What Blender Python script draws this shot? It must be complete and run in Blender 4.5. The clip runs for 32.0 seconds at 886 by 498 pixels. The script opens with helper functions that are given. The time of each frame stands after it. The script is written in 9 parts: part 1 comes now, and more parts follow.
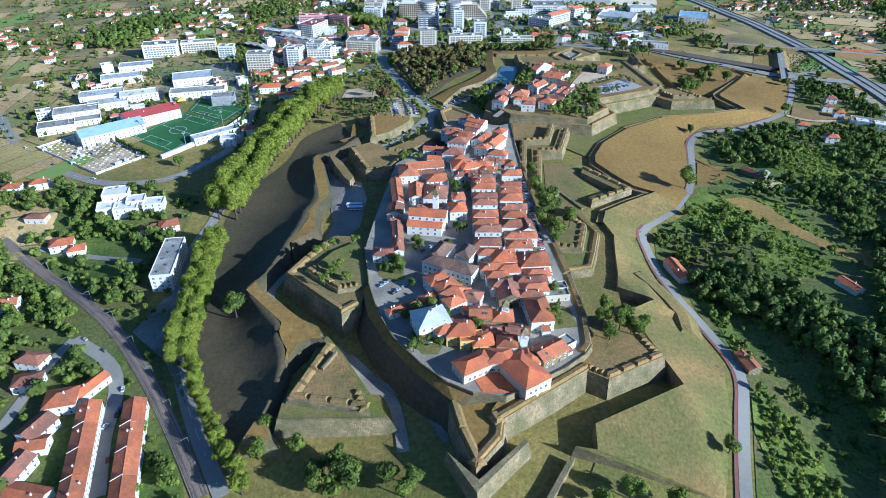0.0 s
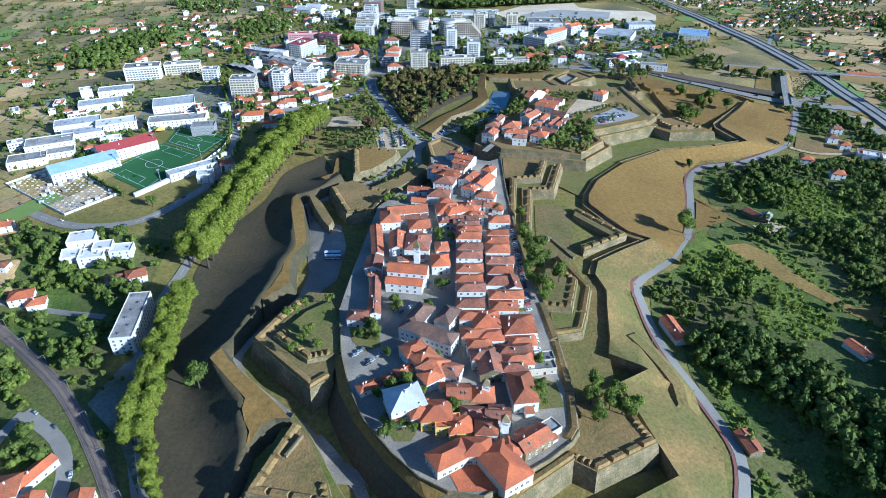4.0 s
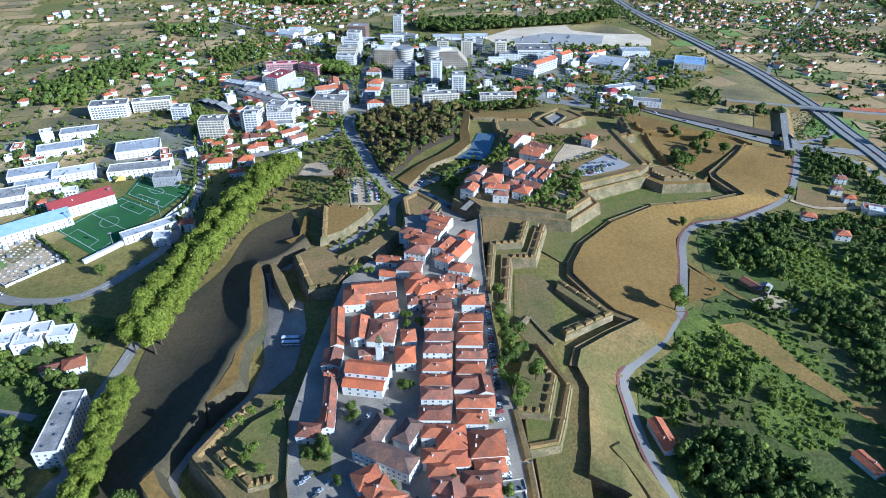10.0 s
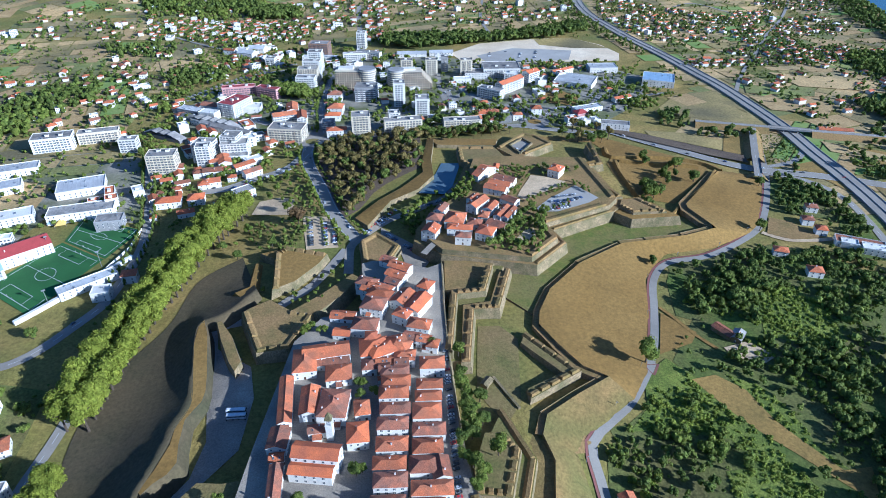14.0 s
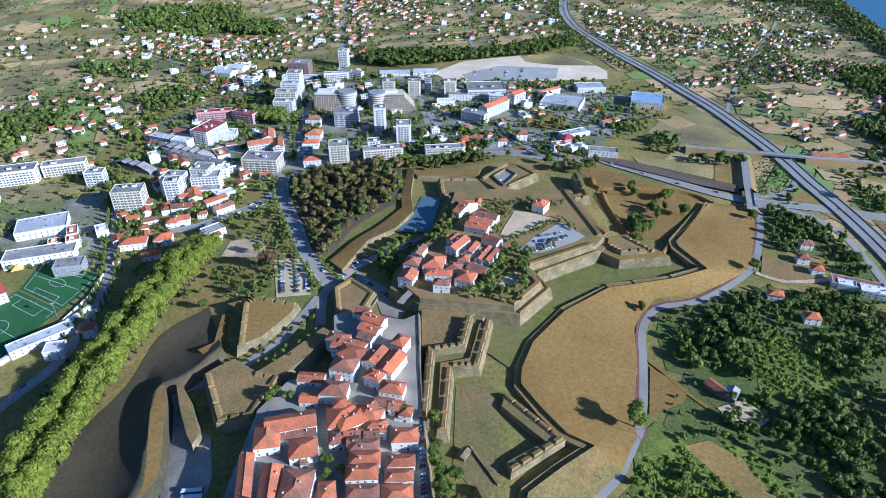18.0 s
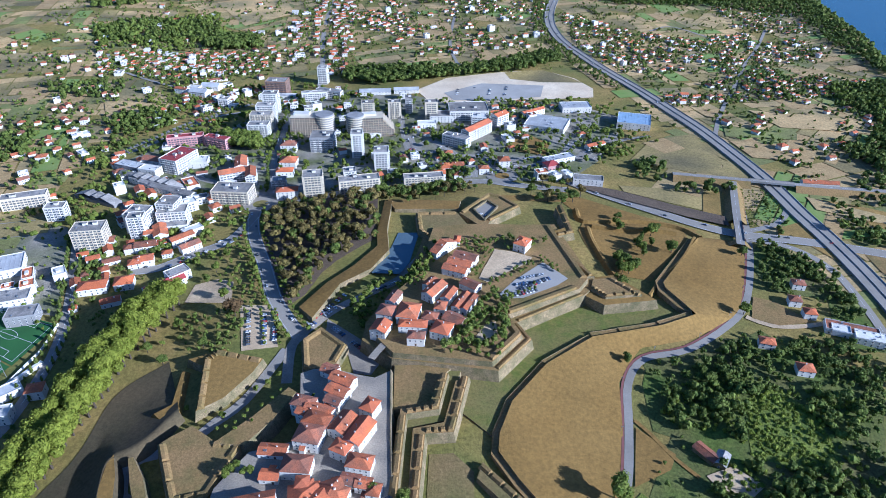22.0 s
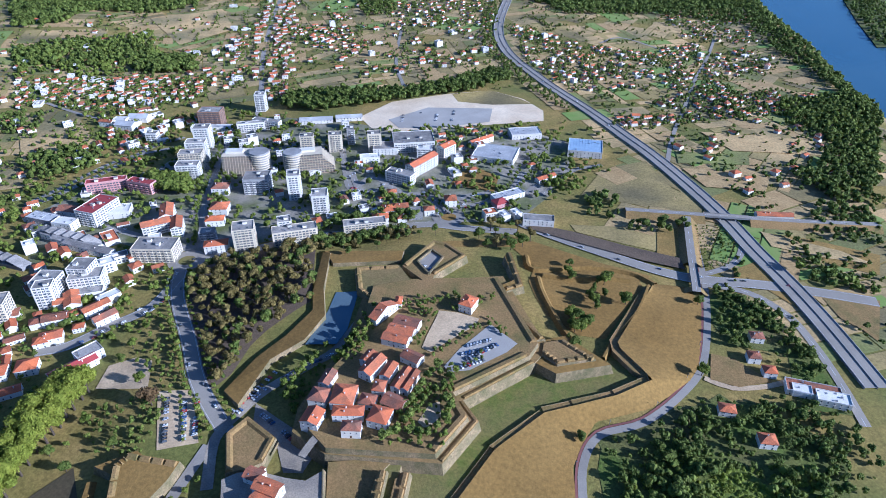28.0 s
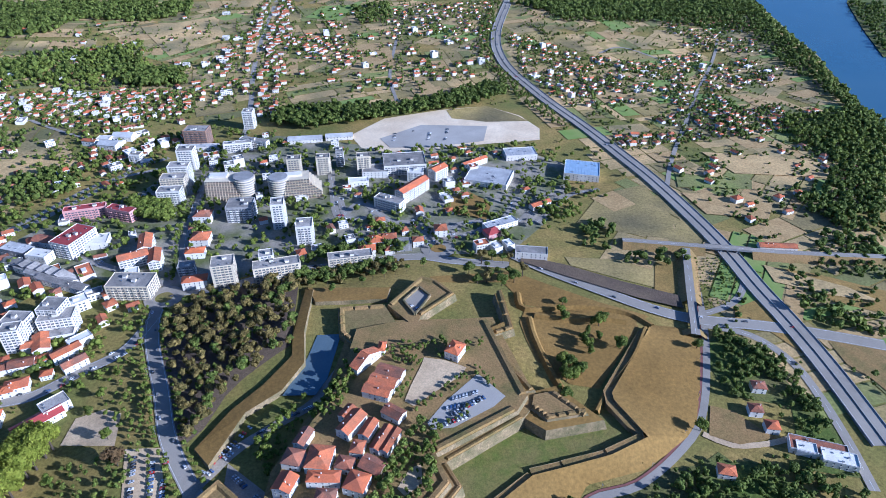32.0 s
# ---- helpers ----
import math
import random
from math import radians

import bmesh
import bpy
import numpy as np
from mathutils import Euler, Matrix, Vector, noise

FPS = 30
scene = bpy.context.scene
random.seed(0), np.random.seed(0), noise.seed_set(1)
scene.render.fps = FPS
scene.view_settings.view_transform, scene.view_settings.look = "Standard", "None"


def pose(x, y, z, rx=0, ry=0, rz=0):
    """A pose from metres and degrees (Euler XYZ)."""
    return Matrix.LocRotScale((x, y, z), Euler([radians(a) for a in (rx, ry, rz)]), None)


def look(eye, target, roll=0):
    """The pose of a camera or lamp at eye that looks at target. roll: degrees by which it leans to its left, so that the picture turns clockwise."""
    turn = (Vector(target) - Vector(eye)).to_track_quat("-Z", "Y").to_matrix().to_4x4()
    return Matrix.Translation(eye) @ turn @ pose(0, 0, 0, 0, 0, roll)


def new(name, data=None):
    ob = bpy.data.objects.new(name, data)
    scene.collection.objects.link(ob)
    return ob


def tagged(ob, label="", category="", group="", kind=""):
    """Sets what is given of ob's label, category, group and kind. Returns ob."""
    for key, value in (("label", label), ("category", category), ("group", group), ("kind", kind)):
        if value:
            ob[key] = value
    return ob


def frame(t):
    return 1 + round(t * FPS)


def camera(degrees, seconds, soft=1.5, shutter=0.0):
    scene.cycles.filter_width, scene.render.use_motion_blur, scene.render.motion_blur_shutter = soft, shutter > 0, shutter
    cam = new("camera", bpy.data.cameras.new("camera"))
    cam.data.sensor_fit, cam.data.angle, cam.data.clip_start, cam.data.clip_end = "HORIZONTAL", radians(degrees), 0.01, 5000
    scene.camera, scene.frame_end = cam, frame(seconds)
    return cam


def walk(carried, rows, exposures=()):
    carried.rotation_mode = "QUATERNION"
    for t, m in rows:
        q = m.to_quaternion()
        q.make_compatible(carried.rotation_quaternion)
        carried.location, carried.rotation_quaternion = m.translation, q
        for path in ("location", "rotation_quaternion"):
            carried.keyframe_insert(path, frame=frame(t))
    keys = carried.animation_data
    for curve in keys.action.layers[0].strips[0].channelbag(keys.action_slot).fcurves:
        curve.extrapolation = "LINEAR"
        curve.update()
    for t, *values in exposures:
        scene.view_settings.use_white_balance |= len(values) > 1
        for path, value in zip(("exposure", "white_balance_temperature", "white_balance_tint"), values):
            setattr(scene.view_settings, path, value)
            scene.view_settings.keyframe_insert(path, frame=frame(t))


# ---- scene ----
cam = camera(70.159, 32.0, soft=0.6)

# seconds, place, heading to the left, dip below the horizon, lean (degrees)
FLIGHT = [
    (0.0, 1.14, -0.38, 229.93, 0.099, 32.838, -0.164),
    (0.5, 2.71, 5.26, 232.03, 0.235, 32.836, -0.164),
    (1.0, 4.32, 10.82, 234.14, 0.256, 32.826, -0.162),
    (1.5, 5.96, 16.29, 236.29, 0.264, 32.834, -0.184),
    (2.0, 7.63, 21.71, 238.41, 0.270, 32.830, -0.186),
    (2.5, 9.32, 27.12, 240.54, 0.262, 32.820, -0.200),
    (3.0, 11.07, 32.55, 242.68, 0.272, 32.836, -0.177),
    (3.5, 12.75, 37.97, 244.89, 0.266, 32.831, -0.176),
    (5.5, 19.66, 59.82, 253.66, 0.220, 32.831, -0.035),
    (6.0, 21.44, 65.28, 255.79, 0.245, 32.815, -0.048),
    (6.5, 23.18, 70.80, 257.84, 0.225, 32.802, -0.022),
    (7.0, 24.95, 76.26, 259.91, 0.217, 32.778, -0.052),
    (7.5, 26.71, 81.77, 262.05, 0.216, 32.775, -0.078),
    (8.0, 28.43, 87.31, 264.32, 0.241, 32.794, -0.088),
    (8.5, 30.15, 92.84, 266.61, 0.250, 32.812, -0.092),
    (9.0, 31.95, 98.36, 268.86, 0.252, 32.803, -0.071),
    (9.5, 33.70, 103.86, 271.07, 0.233, 32.800, -0.054),
    (10.0, 35.49, 109.39, 273.32, 0.232, 32.817, -0.033),
    (10.5, 37.26, 114.91, 275.59, 0.146, 32.825, -0.027),
    (11.0, 39.12, 120.45, 277.82, -0.005, 32.842, -0.005),
    (11.5, 40.99, 125.97, 280.01, -0.224, 32.836, 0.003),
    (12.0, 42.95, 131.55, 282.29, -0.518, 32.852, 0.007),
    (12.5, 44.94, 137.05, 284.57, -0.929, 32.868, 0.017),
    (13.0, 46.90, 142.49, 286.82, -1.391, 32.866, -0.019),
    (13.5, 48.92, 148.05, 288.95, -1.780, 32.867, -0.001),
    (14.0, 50.91, 153.49, 291.03, -2.109, 32.860, 0.053),
    (14.5, 52.76, 159.03, 293.05, -2.333, 32.841, 0.065),
    (16.5, 60.03, 180.92, 300.93, -2.822, 32.754, 0.072),
    (17.0, 61.85, 186.38, 302.91, -2.833, 32.760, 0.080),
    (17.5, 63.68, 191.90, 304.88, -2.836, 32.734, 0.102),
    (18.0, 65.48, 197.40, 306.87, -2.839, 32.731, 0.123),
    (18.5, 67.39, 202.91, 308.91, -2.828, 32.722, 0.092),
    (19.0, 69.30, 208.46, 310.99, -2.837, 32.718, 0.074),
    (19.5, 71.18, 213.96, 313.17, -2.874, 32.734, 0.095),
    (20.0, 73.10, 219.50, 315.32, -3.028, 32.740, 0.075),
    (20.5, 75.00, 225.03, 317.51, -3.283, 32.751, 0.039),
    (21.0, 76.92, 230.52, 319.74, -3.600, 32.758, -0.032),
    (21.5, 78.86, 236.01, 321.92, -3.826, 32.768, -0.071),
    (22.0, 80.86, 241.46, 324.17, -3.809, 32.790, -0.007),
    (22.5, 82.88, 246.94, 326.39, -3.771, 32.805, 0.092),
    (23.0, 84.83, 252.45, 328.52, -3.923, 32.802, 0.116),
    (23.5, 87.04, 257.92, 330.74, -4.429, 32.813, 0.088),
    (24.0, 89.30, 263.39, 332.94, -5.372, 32.831, 0.045),
    (24.5, 91.58, 268.93, 335.15, -6.452, 32.837, -0.087),
    (25.0, 93.89, 274.37, 337.37, -7.144, 32.847, -0.147),
    (25.5, 96.18, 279.69, 339.48, -7.584, 32.821, -0.175),
    (27.5, 105.30, 300.96, 348.03, -7.771, 33.036, -0.106),
    (28.0, 107.60, 306.27, 350.15, -7.706, 33.208, -0.084),
    (28.5, 109.96, 311.55, 352.30, -7.670, 33.381, -0.074),
    (29.0, 112.37, 316.80, 354.52, -7.627, 33.444, -0.070),
    (29.5, 114.82, 322.06, 356.78, -7.587, 33.475, -0.051),
    (30.0, 117.29, 327.32, 359.05, -7.538, 33.484, -0.020),
    (30.5, 119.79, 332.63, 361.31, -7.522, 33.482, -0.031),
    (31.0, 122.29, 337.92, 363.59, -7.502, 33.484, -0.018),
    (31.5, 124.81, 343.26, 365.86, -7.475, 33.503, -0.022),
    (32.0, 127.38, 348.60, 368.16, -7.466, 33.543, 0.034),
]


def aim(x, y, z, heading, dip, lean):
    h, d = radians(heading), radians(dip)
    way = Vector((-math.sin(h) * math.cos(d), math.cos(h) * math.cos(d), -math.sin(d)))
    eye = Vector((x, y, z))
    return look(eye, eye + way * 100, -lean)


walk(cam, [(r[0], aim(*r[1:])) for r in FLIGHT], [(0.0, 0.81, 4130, 4), (32.0, 0.74, 4200, 18)])

# ---------------------------------------------------------------- light
SUN_EL, SUN_AZ = 22.0, -28.0          # degrees: height, and angle from +x of the side that the sun stands on
sun = new("sun", bpy.data.lights.new("sun", "SUN"))
sun.data.energy, sun.data.angle, sun.data.color = 5.0, radians(0.6), (1.0, 0.84, 0.62)
sun.matrix_world = look((0, 0, 0), (-math.cos(radians(SUN_AZ)), -math.sin(radians(SUN_AZ)), -math.tan(radians(SUN_EL))))
world = bpy.data.worlds.new("sky")
scene.world = world
world.use_nodes = True
sky = world.node_tree.nodes.new("ShaderNodeTexSky")
sky.sky_type, sky.sun_disc = "NISHITA", False
sky.ozone_density = 3.5
sky.sun_elevation, sky.sun_rotation = radians(SUN_EL), radians(90 - SUN_AZ)
world.node_tree.links.new(sky.outputs[0], world.node_tree.nodes["Background"].inputs[0])
world.node_tree.nodes["Background"].inputs[1].default_value = 0.056

# ---------------------------------------------------------------- materials


def mat(name, c1, c2, scale=0.3, rough=0.9, bump=0.0, bscale=2.0, c3=None, s3=0.03, vary=0.0, metal=0.0, spec=0.3, island=False, grain=0.12, fines=1.1):
    """Two tones mixed by fine noise, a third by broad noise, and a random lightness from piece to piece."""
    m = bpy.data.materials.new(name)
    m.use_nodes = True
    nt = m.node_tree
    n, ln = nt.nodes, nt.links
    b = n["Principled BSDF"]
    b.inputs["Roughness"].default_value, b.inputs["Metallic"].default_value = rough, metal
    b.inputs["Specular IOR Level"].default_value = spec
    geo = n.new("ShaderNodeNewGeometry")
    pos = geo.outputs["Position"]

    def noise_at(s, detail=4.0):
        t = n.new("ShaderNodeTexNoise")
        t.inputs["Scale"].default_value, t.inputs["Detail"].default_value = s, detail
        ln.new(pos, t.inputs["Vector"])
        r = n.new("ShaderNodeMapRange")
        r.inputs[1].default_value, r.inputs[2].default_value = 0.35, 0.65
        ln.new(t.outputs["Fac"], r.inputs[0])
        return r.outputs[0], t.outputs["Fac"]

    def mix(f, a, c):
        x = n.new("ShaderNodeMix")
        x.data_type = "RGBA"
        ln.new(f, x.inputs["Factor"])
        for sock, v in ((x.inputs["A"], a), (x.inputs["B"], c)):
            if isinstance(v, tuple):
                sock.default_value = (*v, 1)
            else:
                ln.new(v, sock)
        return x.outputs["Result"]

    col = mix(noise_at(scale)[0], c1, c2)
    if c3:
        col = mix(noise_at(s3, 3.0)[0], col, c3)
    fine = n.new("ShaderNodeTexNoise")
    fine.inputs["Scale"].default_value, fine.inputs["Detail"].default_value, fine.inputs["Roughness"].default_value = fines, 5.0, 0.7
    ln.new(pos, fine.inputs["Vector"])
    fr = n.new("ShaderNodeMapRange")
    fr.inputs[1].default_value, fr.inputs[2].default_value = 0.3, 0.7
    fr.inputs[3].default_value, fr.inputs[4].default_value = 1 - grain, 1 + grain
    ln.new(fine.outputs["Fac"], fr.inputs[0])
    fh = n.new("ShaderNodeHueSaturation")
    ln.new(fr.outputs[0], fh.inputs["Value"])
    ln.new(col, fh.inputs["Color"])
    col = fh.outputs["Color"]
    if vary:
        hsv = n.new("ShaderNodeHueSaturation")
        r = n.new("ShaderNodeMapRange")
        r.inputs[3].default_value, r.inputs[4].default_value = 1 - vary, 1 + vary
        if island:
            ln.new(geo.outputs["Random Per Island"], r.inputs[0])
        else:
            ln.new(n.new("ShaderNodeObjectInfo").outputs["Random"], r.inputs[0])
        ln.new(r.outputs[0], hsv.inputs["Value"])
        ln.new(col, hsv.inputs["Color"])
        col = hsv.outputs["Color"]
    ln.new(col, b.inputs["Base Color"])
    if bump:
        bp = n.new("ShaderNodeBump")
        bp.inputs["Strength"].default_value, bp.inputs["Distance"].default_value = bump, 0.5
        ln.new(noise_at(bscale, 6.0)[1], bp.inputs["Height"])
        ln.new(bp.outputs["Normal"], b.inputs["Normal"])
    return m


M_GROUND = mat("meadow", (0.24, 0.185, 0.043), (0.33, 0.23, 0.064), 0.05, 0.95, 0.7, 0.7, (0.155, 0.154, 0.032), 0.011, grain=0.38, fines=0.35)
M_DRY = mat("dry grass", (0.256, 0.151, 0.033), (0.196, 0.118, 0.026), 0.03, 0.95, 0.5, 0.8, (0.282, 0.174, 0.043), 0.012, grain=0.28, fines=0.35)
M_DRYGREEN = mat("half dry grass", (0.260, 0.170, 0.056), (0.150, 0.128, 0.036), 0.10, 0.95, 0.7, 0.8, (0.300, 0.190, 0.070), 0.03, grain=0.32, fines=0.6)
M_GLACIS = mat("patchy slope grass", (0.285, 0.185, 0.060), (0.215, 0.150, 0.048), 0.06, 0.95, 0.7, 0.7, (0.150, 0.145, 0.036), 0.022, grain=0.34, fines=0.5)
M_DITCH = mat("ditch grass", (0.150, 0.135, 0.037), (0.205, 0.160, 0.052), 0.08, 0.95, 0.7, 0.8, (0.235, 0.165, 0.063), 0.02, grain=0.32, fines=0.5)
M_LAWN = mat("green lawn", (0.128, 0.150, 0.022), (0.185, 0.168, 0.036), 0.12, 0.95, 0.7, 1.0, (0.200, 0.165, 0.052), 0.03, grain=0.32, fines=0.6)
M_BRAMBLE = mat("bramble bed", (0.170, 0.205, 0.024), (0.240, 0.255, 0.038), 0.22, 0.9, 1.0, 1.2, (0.110, 0.140, 0.019), 0.06, grain=0.5, fines=0.8)
M_GOLD = mat("golden dry grass", (0.37, 0.235, 0.060), (0.29, 0.185, 0.047), 0.12, 0.95, 0.7, 0.9, (0.24, 0.165, 0.042), 0.04, grain=0.32, fines=0.5)
M_FOREST_FLOOR = mat("undergrowth", (0.080, 0.118, 0.015), (0.125, 0.150, 0.024), 0.1, 0.95, 0.8, 0.5, (0.145, 0.130, 0.040), 0.02, grain=0.45, fines=0.5)
# crop colours, lifted and slightly blued to carry part of the distance haze
M_FIELD = [
    mat("field straw", (0.620, 0.430, 0.180), (0.540, 0.365, 0.150), 0.05, 0.95, 0.3, 0.5, (0.240, 0.200, 0.089), 0.01, grain=0.35, fines=0.35),
    mat("field green", (0.240, 0.260, 0.060), (0.290, 0.280, 0.080), 0.05, 0.95, 0.3, 0.5, (0.150, 0.140, 0.052), 0.01, grain=0.35, fines=0.35),
    mat("field olive", (0.420, 0.315, 0.110), (0.350, 0.270, 0.085), 0.05, 0.95, 0.3, 0.5, (0.170, 0.140, 0.063), 0.01, grain=0.35, fines=0.35),
    mat("field bright", (0.200, 0.280, 0.052), (0.250, 0.290, 0.074), 0.05, 0.95, 0.3, 0.5),
    mat("field earth", (0.380, 0.255, 0.102), (0.450, 0.315, 0.132), 0.05, 0.95, 0.3, 0.5, grain=0.35, fines=0.35),
]
M_ASPHALT = mat("asphalt", (0.250, 0.222, 0.183), (0.295, 0.265, 0.220), 0.15, 0.85, 0.1, 3.0, (0.33, 0.295, 0.245), 0.02)
M_TOWNPAVE = mat("granite setts", (0.36, 0.300, 0.220), (0.44, 0.370, 0.275), 0.2, 0.85, 0.3, 3.0, (0.23, 0.2, 0.16), 0.05, grain=0.3, fines=0.9)
M_CYCLE = mat("red cycle lane", (0.24, 0.10, 0.08), (0.20, 0.09, 0.07), 0.2, 0.9)
M_SAND = mat("sandy gravel", (0.68, 0.52, 0.31), (0.56, 0.42, 0.25), 0.1, 0.95, 0.3, 1.0, (0.46, 0.34, 0.20), 0.03, grain=0.22, fines=0.6)
M_PALESAND = mat("pale sand", (0.82, 0.68, 0.47), (0.74, 0.60, 0.41), 0.05, 0.95, 0.3, 1.0, (0.66, 0.52, 0.34), 0.02, grain=0.15, fines=0.4)
M_PALETAR = mat("pale worn tarmac", (0.46, 0.425, 0.37), (0.40, 0.37, 0.325), 0.05, 0.9, 0.1, 1.0, (0.36, 0.33, 0.285), 0.02)
M_GRAVEL = mat("ballast", (0.20, 0.145, 0.105), (0.27, 0.20, 0.15), 1.5, 0.95, 0.4, 3.0, grain=0.35)
M_STONE = mat("granite masonry", (0.36, 0.265, 0.140), (0.215, 0.165, 0.088), 0.45, 0.9, 0.9, 1.4, (0.15, 0.130, 0.058), 0.09, grain=0.5, fines=1.6)
M_WHITE = mat("white render", (0.80, 0.77, 0.71), (0.72, 0.69, 0.63), 0.15, 0.85, 0.05, 2.0, (0.64, 0.60, 0.53), 0.05, 0.08)
M_CREAM = mat("cream render", (0.66, 0.58, 0.42), (0.58, 0.50, 0.37), 0.15, 0.85, 0.05, 2.0, None, 0.05, 0.1)
M_YELLOW = mat("yellow render", (0.68, 0.46, 0.10), (0.60, 0.42, 0.12), 0.15, 0.85, 0.05, 2.0, None, 0.05, 0.1)
M_PINK = mat("pink render", (0.62, 0.34, 0.31), (0.55, 0.30, 0.28), 0.15, 0.85, 0.05, 2.0, None, 0.05, 0.1)
M_GREY = mat("grey concrete", (0.36, 0.35, 0.34), (0.28, 0.275, 0.27), 0.2, 0.85, 0.1, 2.0, (0.24, 0.23, 0.22), 0.05, 0.15)
M_BROWNBRICK = mat("brown brick", (0.33, 0.20, 0.13), (0.27, 0.165, 0.11), 0.4, 0.9, 0.2, 2.0, None, 0.05, 0.1)
M_TILE = mat("clay roof tiles", (0.58, 0.180, 0.066), (0.44, 0.138, 0.055), 0.5, 0.85, 0.5, 2.5, (0.33, 0.130, 0.064), 0.13, 0.25, grain=0.4, fines=1.8)
M_TILE_OLD = mat("weathered roof tiles", (0.43, 0.155, 0.076), (0.29, 0.118, 0.066), 0.5, 0.9, 0.5, 2.5, (0.21, 0.108, 0.070), 0.13, 0.22, grain=0.4, fines=1.8)
M_TILE_NEW = mat("new orange roof tiles", (0.64, 0.185, 0.060), (0.53, 0.155, 0.055), 0.5, 0.8, 0.4, 2.5, (0.40, 0.13, 0.06), 0.1, 0.15, grain=0.25, fines=1.8)
M_TILE_BROWN = mat("old brown roof tiles", (0.27, 0.150, 0.092), (0.19, 0.112, 0.072), 0.5, 0.9, 0.5, 2.5, (0.12, 0.085, 0.07), 0.13, 0.15, grain=0.4, fines=1.8)
M_FLATROOF = mat("flat roof felt", (0.44, 0.40, 0.35), (0.30, 0.275, 0.245), 0.25, 0.9, 0.2, 2.0, (0.22, 0.205, 0.185), 0.08, 0.25, grain=0.3, fines=0.8)
M_METALROOF = mat("pale sheet roof", (0.60, 0.59, 0.57), (0.50, 0.495, 0.48), 0.2, 0.55, 0.05, 2.0, (0.42, 0.41, 0.40), 0.06, 0.12)
M_REDROOF = mat("dark red sheet roof", (0.33, 0.06, 0.055), (0.28, 0.055, 0.05), 0.2, 0.6, 0.05, 2.0, None, 0.05, 0.1)
M_BLUEROOF = mat("blue sheet roof", (0.36, 0.46, 0.58), (0.30, 0.40, 0.52), 0.2, 0.5, 0.05, 2.0, None, 0.05, 0.05)
M_GLASS = mat("window glass", (0.085, 0.095, 0.115), (0.13, 0.14, 0.16), 0.5, 0.15, spec=0.6)
M_DOOR = mat("painted door", (0.10, 0.05, 0.03), (0.07, 0.035, 0.025), 1.0, 0.6)
M_PITCH = mat("artificial turf", (0.045, 0.125, 0.032), (0.04, 0.108, 0.028), 0.05, 0.9, c3=(0.055, 0.145, 0.036), s3=0.03)
M_LINE = mat("white line paint", (0.75, 0.75, 0.75), (0.65, 0.65, 0.65), 1.0, 0.8)
M_BARK = mat("bark", (0.10, 0.075, 0.05), (0.065, 0.05, 0.035), 1.5, 0.95, 0.5, 4.0)
M_CITY = mat("town yards", (0.26, 0.230, 0.185), (0.36, 0.315, 0.245), 0.07, 0.9, 0.3, 1.0, (0.115, 0.128, 0.036), 0.028, grain=0.3, fines=0.5)
M_EARTH = mat("bare dark earth", (0.12, 0.085, 0.06), (0.085, 0.065, 0.045), 0.2, 0.95, 0.9, 0.8, (0.15, 0.11, 0.07), 0.03, grain=0.35, fines=0.7)
# dry olive-brown slope, its base colour lowered further to hold the bank's shade
M_SLOPE_SHADED = mat("shade-toned dry slope", (0.090, 0.072, 0.038), (0.062, 0.058, 0.028), 0.04, 0.95, 0.3, 0.8, (0.118, 0.088, 0.044), 0.015, grain=0.28, fines=0.4)
M_STEEL = mat("galvanised steel", (0.42, 0.43, 0.44), (0.34, 0.35, 0.36), 1.0, 0.45, metal=0.7)


def leaf(name, c1, c2, v=0.35):
    """Foliage: part of the light passes through the leaves."""
    m = mat(name, c1, c2, 0.25, 0.75, 0.0, 1.0, None, 0.05, v, 0.0, 0.2, True)
    nt = m.node_tree
    b = nt.nodes["Principled BSDF"]
    tr, mx = nt.nodes.new("ShaderNodeBsdfTranslucent"), nt.nodes.new("ShaderNodeMixShader")
    nt.links.new(b.inputs["Base Color"].links[0].from_socket, tr.inputs["Color"])
    mx.inputs[0].default_value = 0.3
    nt.links.new(b.outputs[0], mx.inputs[1])
    nt.links.new(tr.outputs[0], mx.inputs[2])
    nt.links.new(mx.outputs[0], nt.nodes["Material Output"].inputs[0])
    return m


M_LEAF = leaf("broad leaves", (0.125, 0.165, 0.021), (0.215, 0.240, 0.036), 0.42)
M_LEAF_MID = leaf("mixed green leaves", (0.125, 0.165, 0.025), (0.215, 0.240, 0.042), 0.45)
M_LEAF_DARK = leaf("dark leaves", (0.095, 0.130, 0.021), (0.170, 0.198, 0.034), 0.45)
M_LEAF_LUSH = leaf("lush bramble leaves", (0.180, 0.225, 0.022), (0.275, 0.300, 0.038), 0.4)
M_LEAF_PLANE = leaf("yellow-green plane leaves", (0.19, 0.22, 0.02), (0.27, 0.29, 0.03), 0.3)
M_LEAF_PINE = leaf("olive pine needles", (0.125, 0.108, 0.028), (0.245, 0.185, 0.054), 0.5)
M_LEAF_DRY = leaf("brown leaves", (0.16, 0.10, 0.04), (0.12, 0.08, 0.035))
# both water base colours include some of the sky's reflected blue
M_WATER = mat("pond water", (0.13, 0.17, 0.19), (0.11, 0.15, 0.18), 0.05, 0.2, 0.08, 0.6, (0.10, 0.14, 0.165), 0.02, spec=0.5)
M_RIVER = mat("river water", (0.055, 0.12, 0.175), (0.07, 0.135, 0.185), 0.004, 0.15, 0.15, 0.3, spec=0.5)
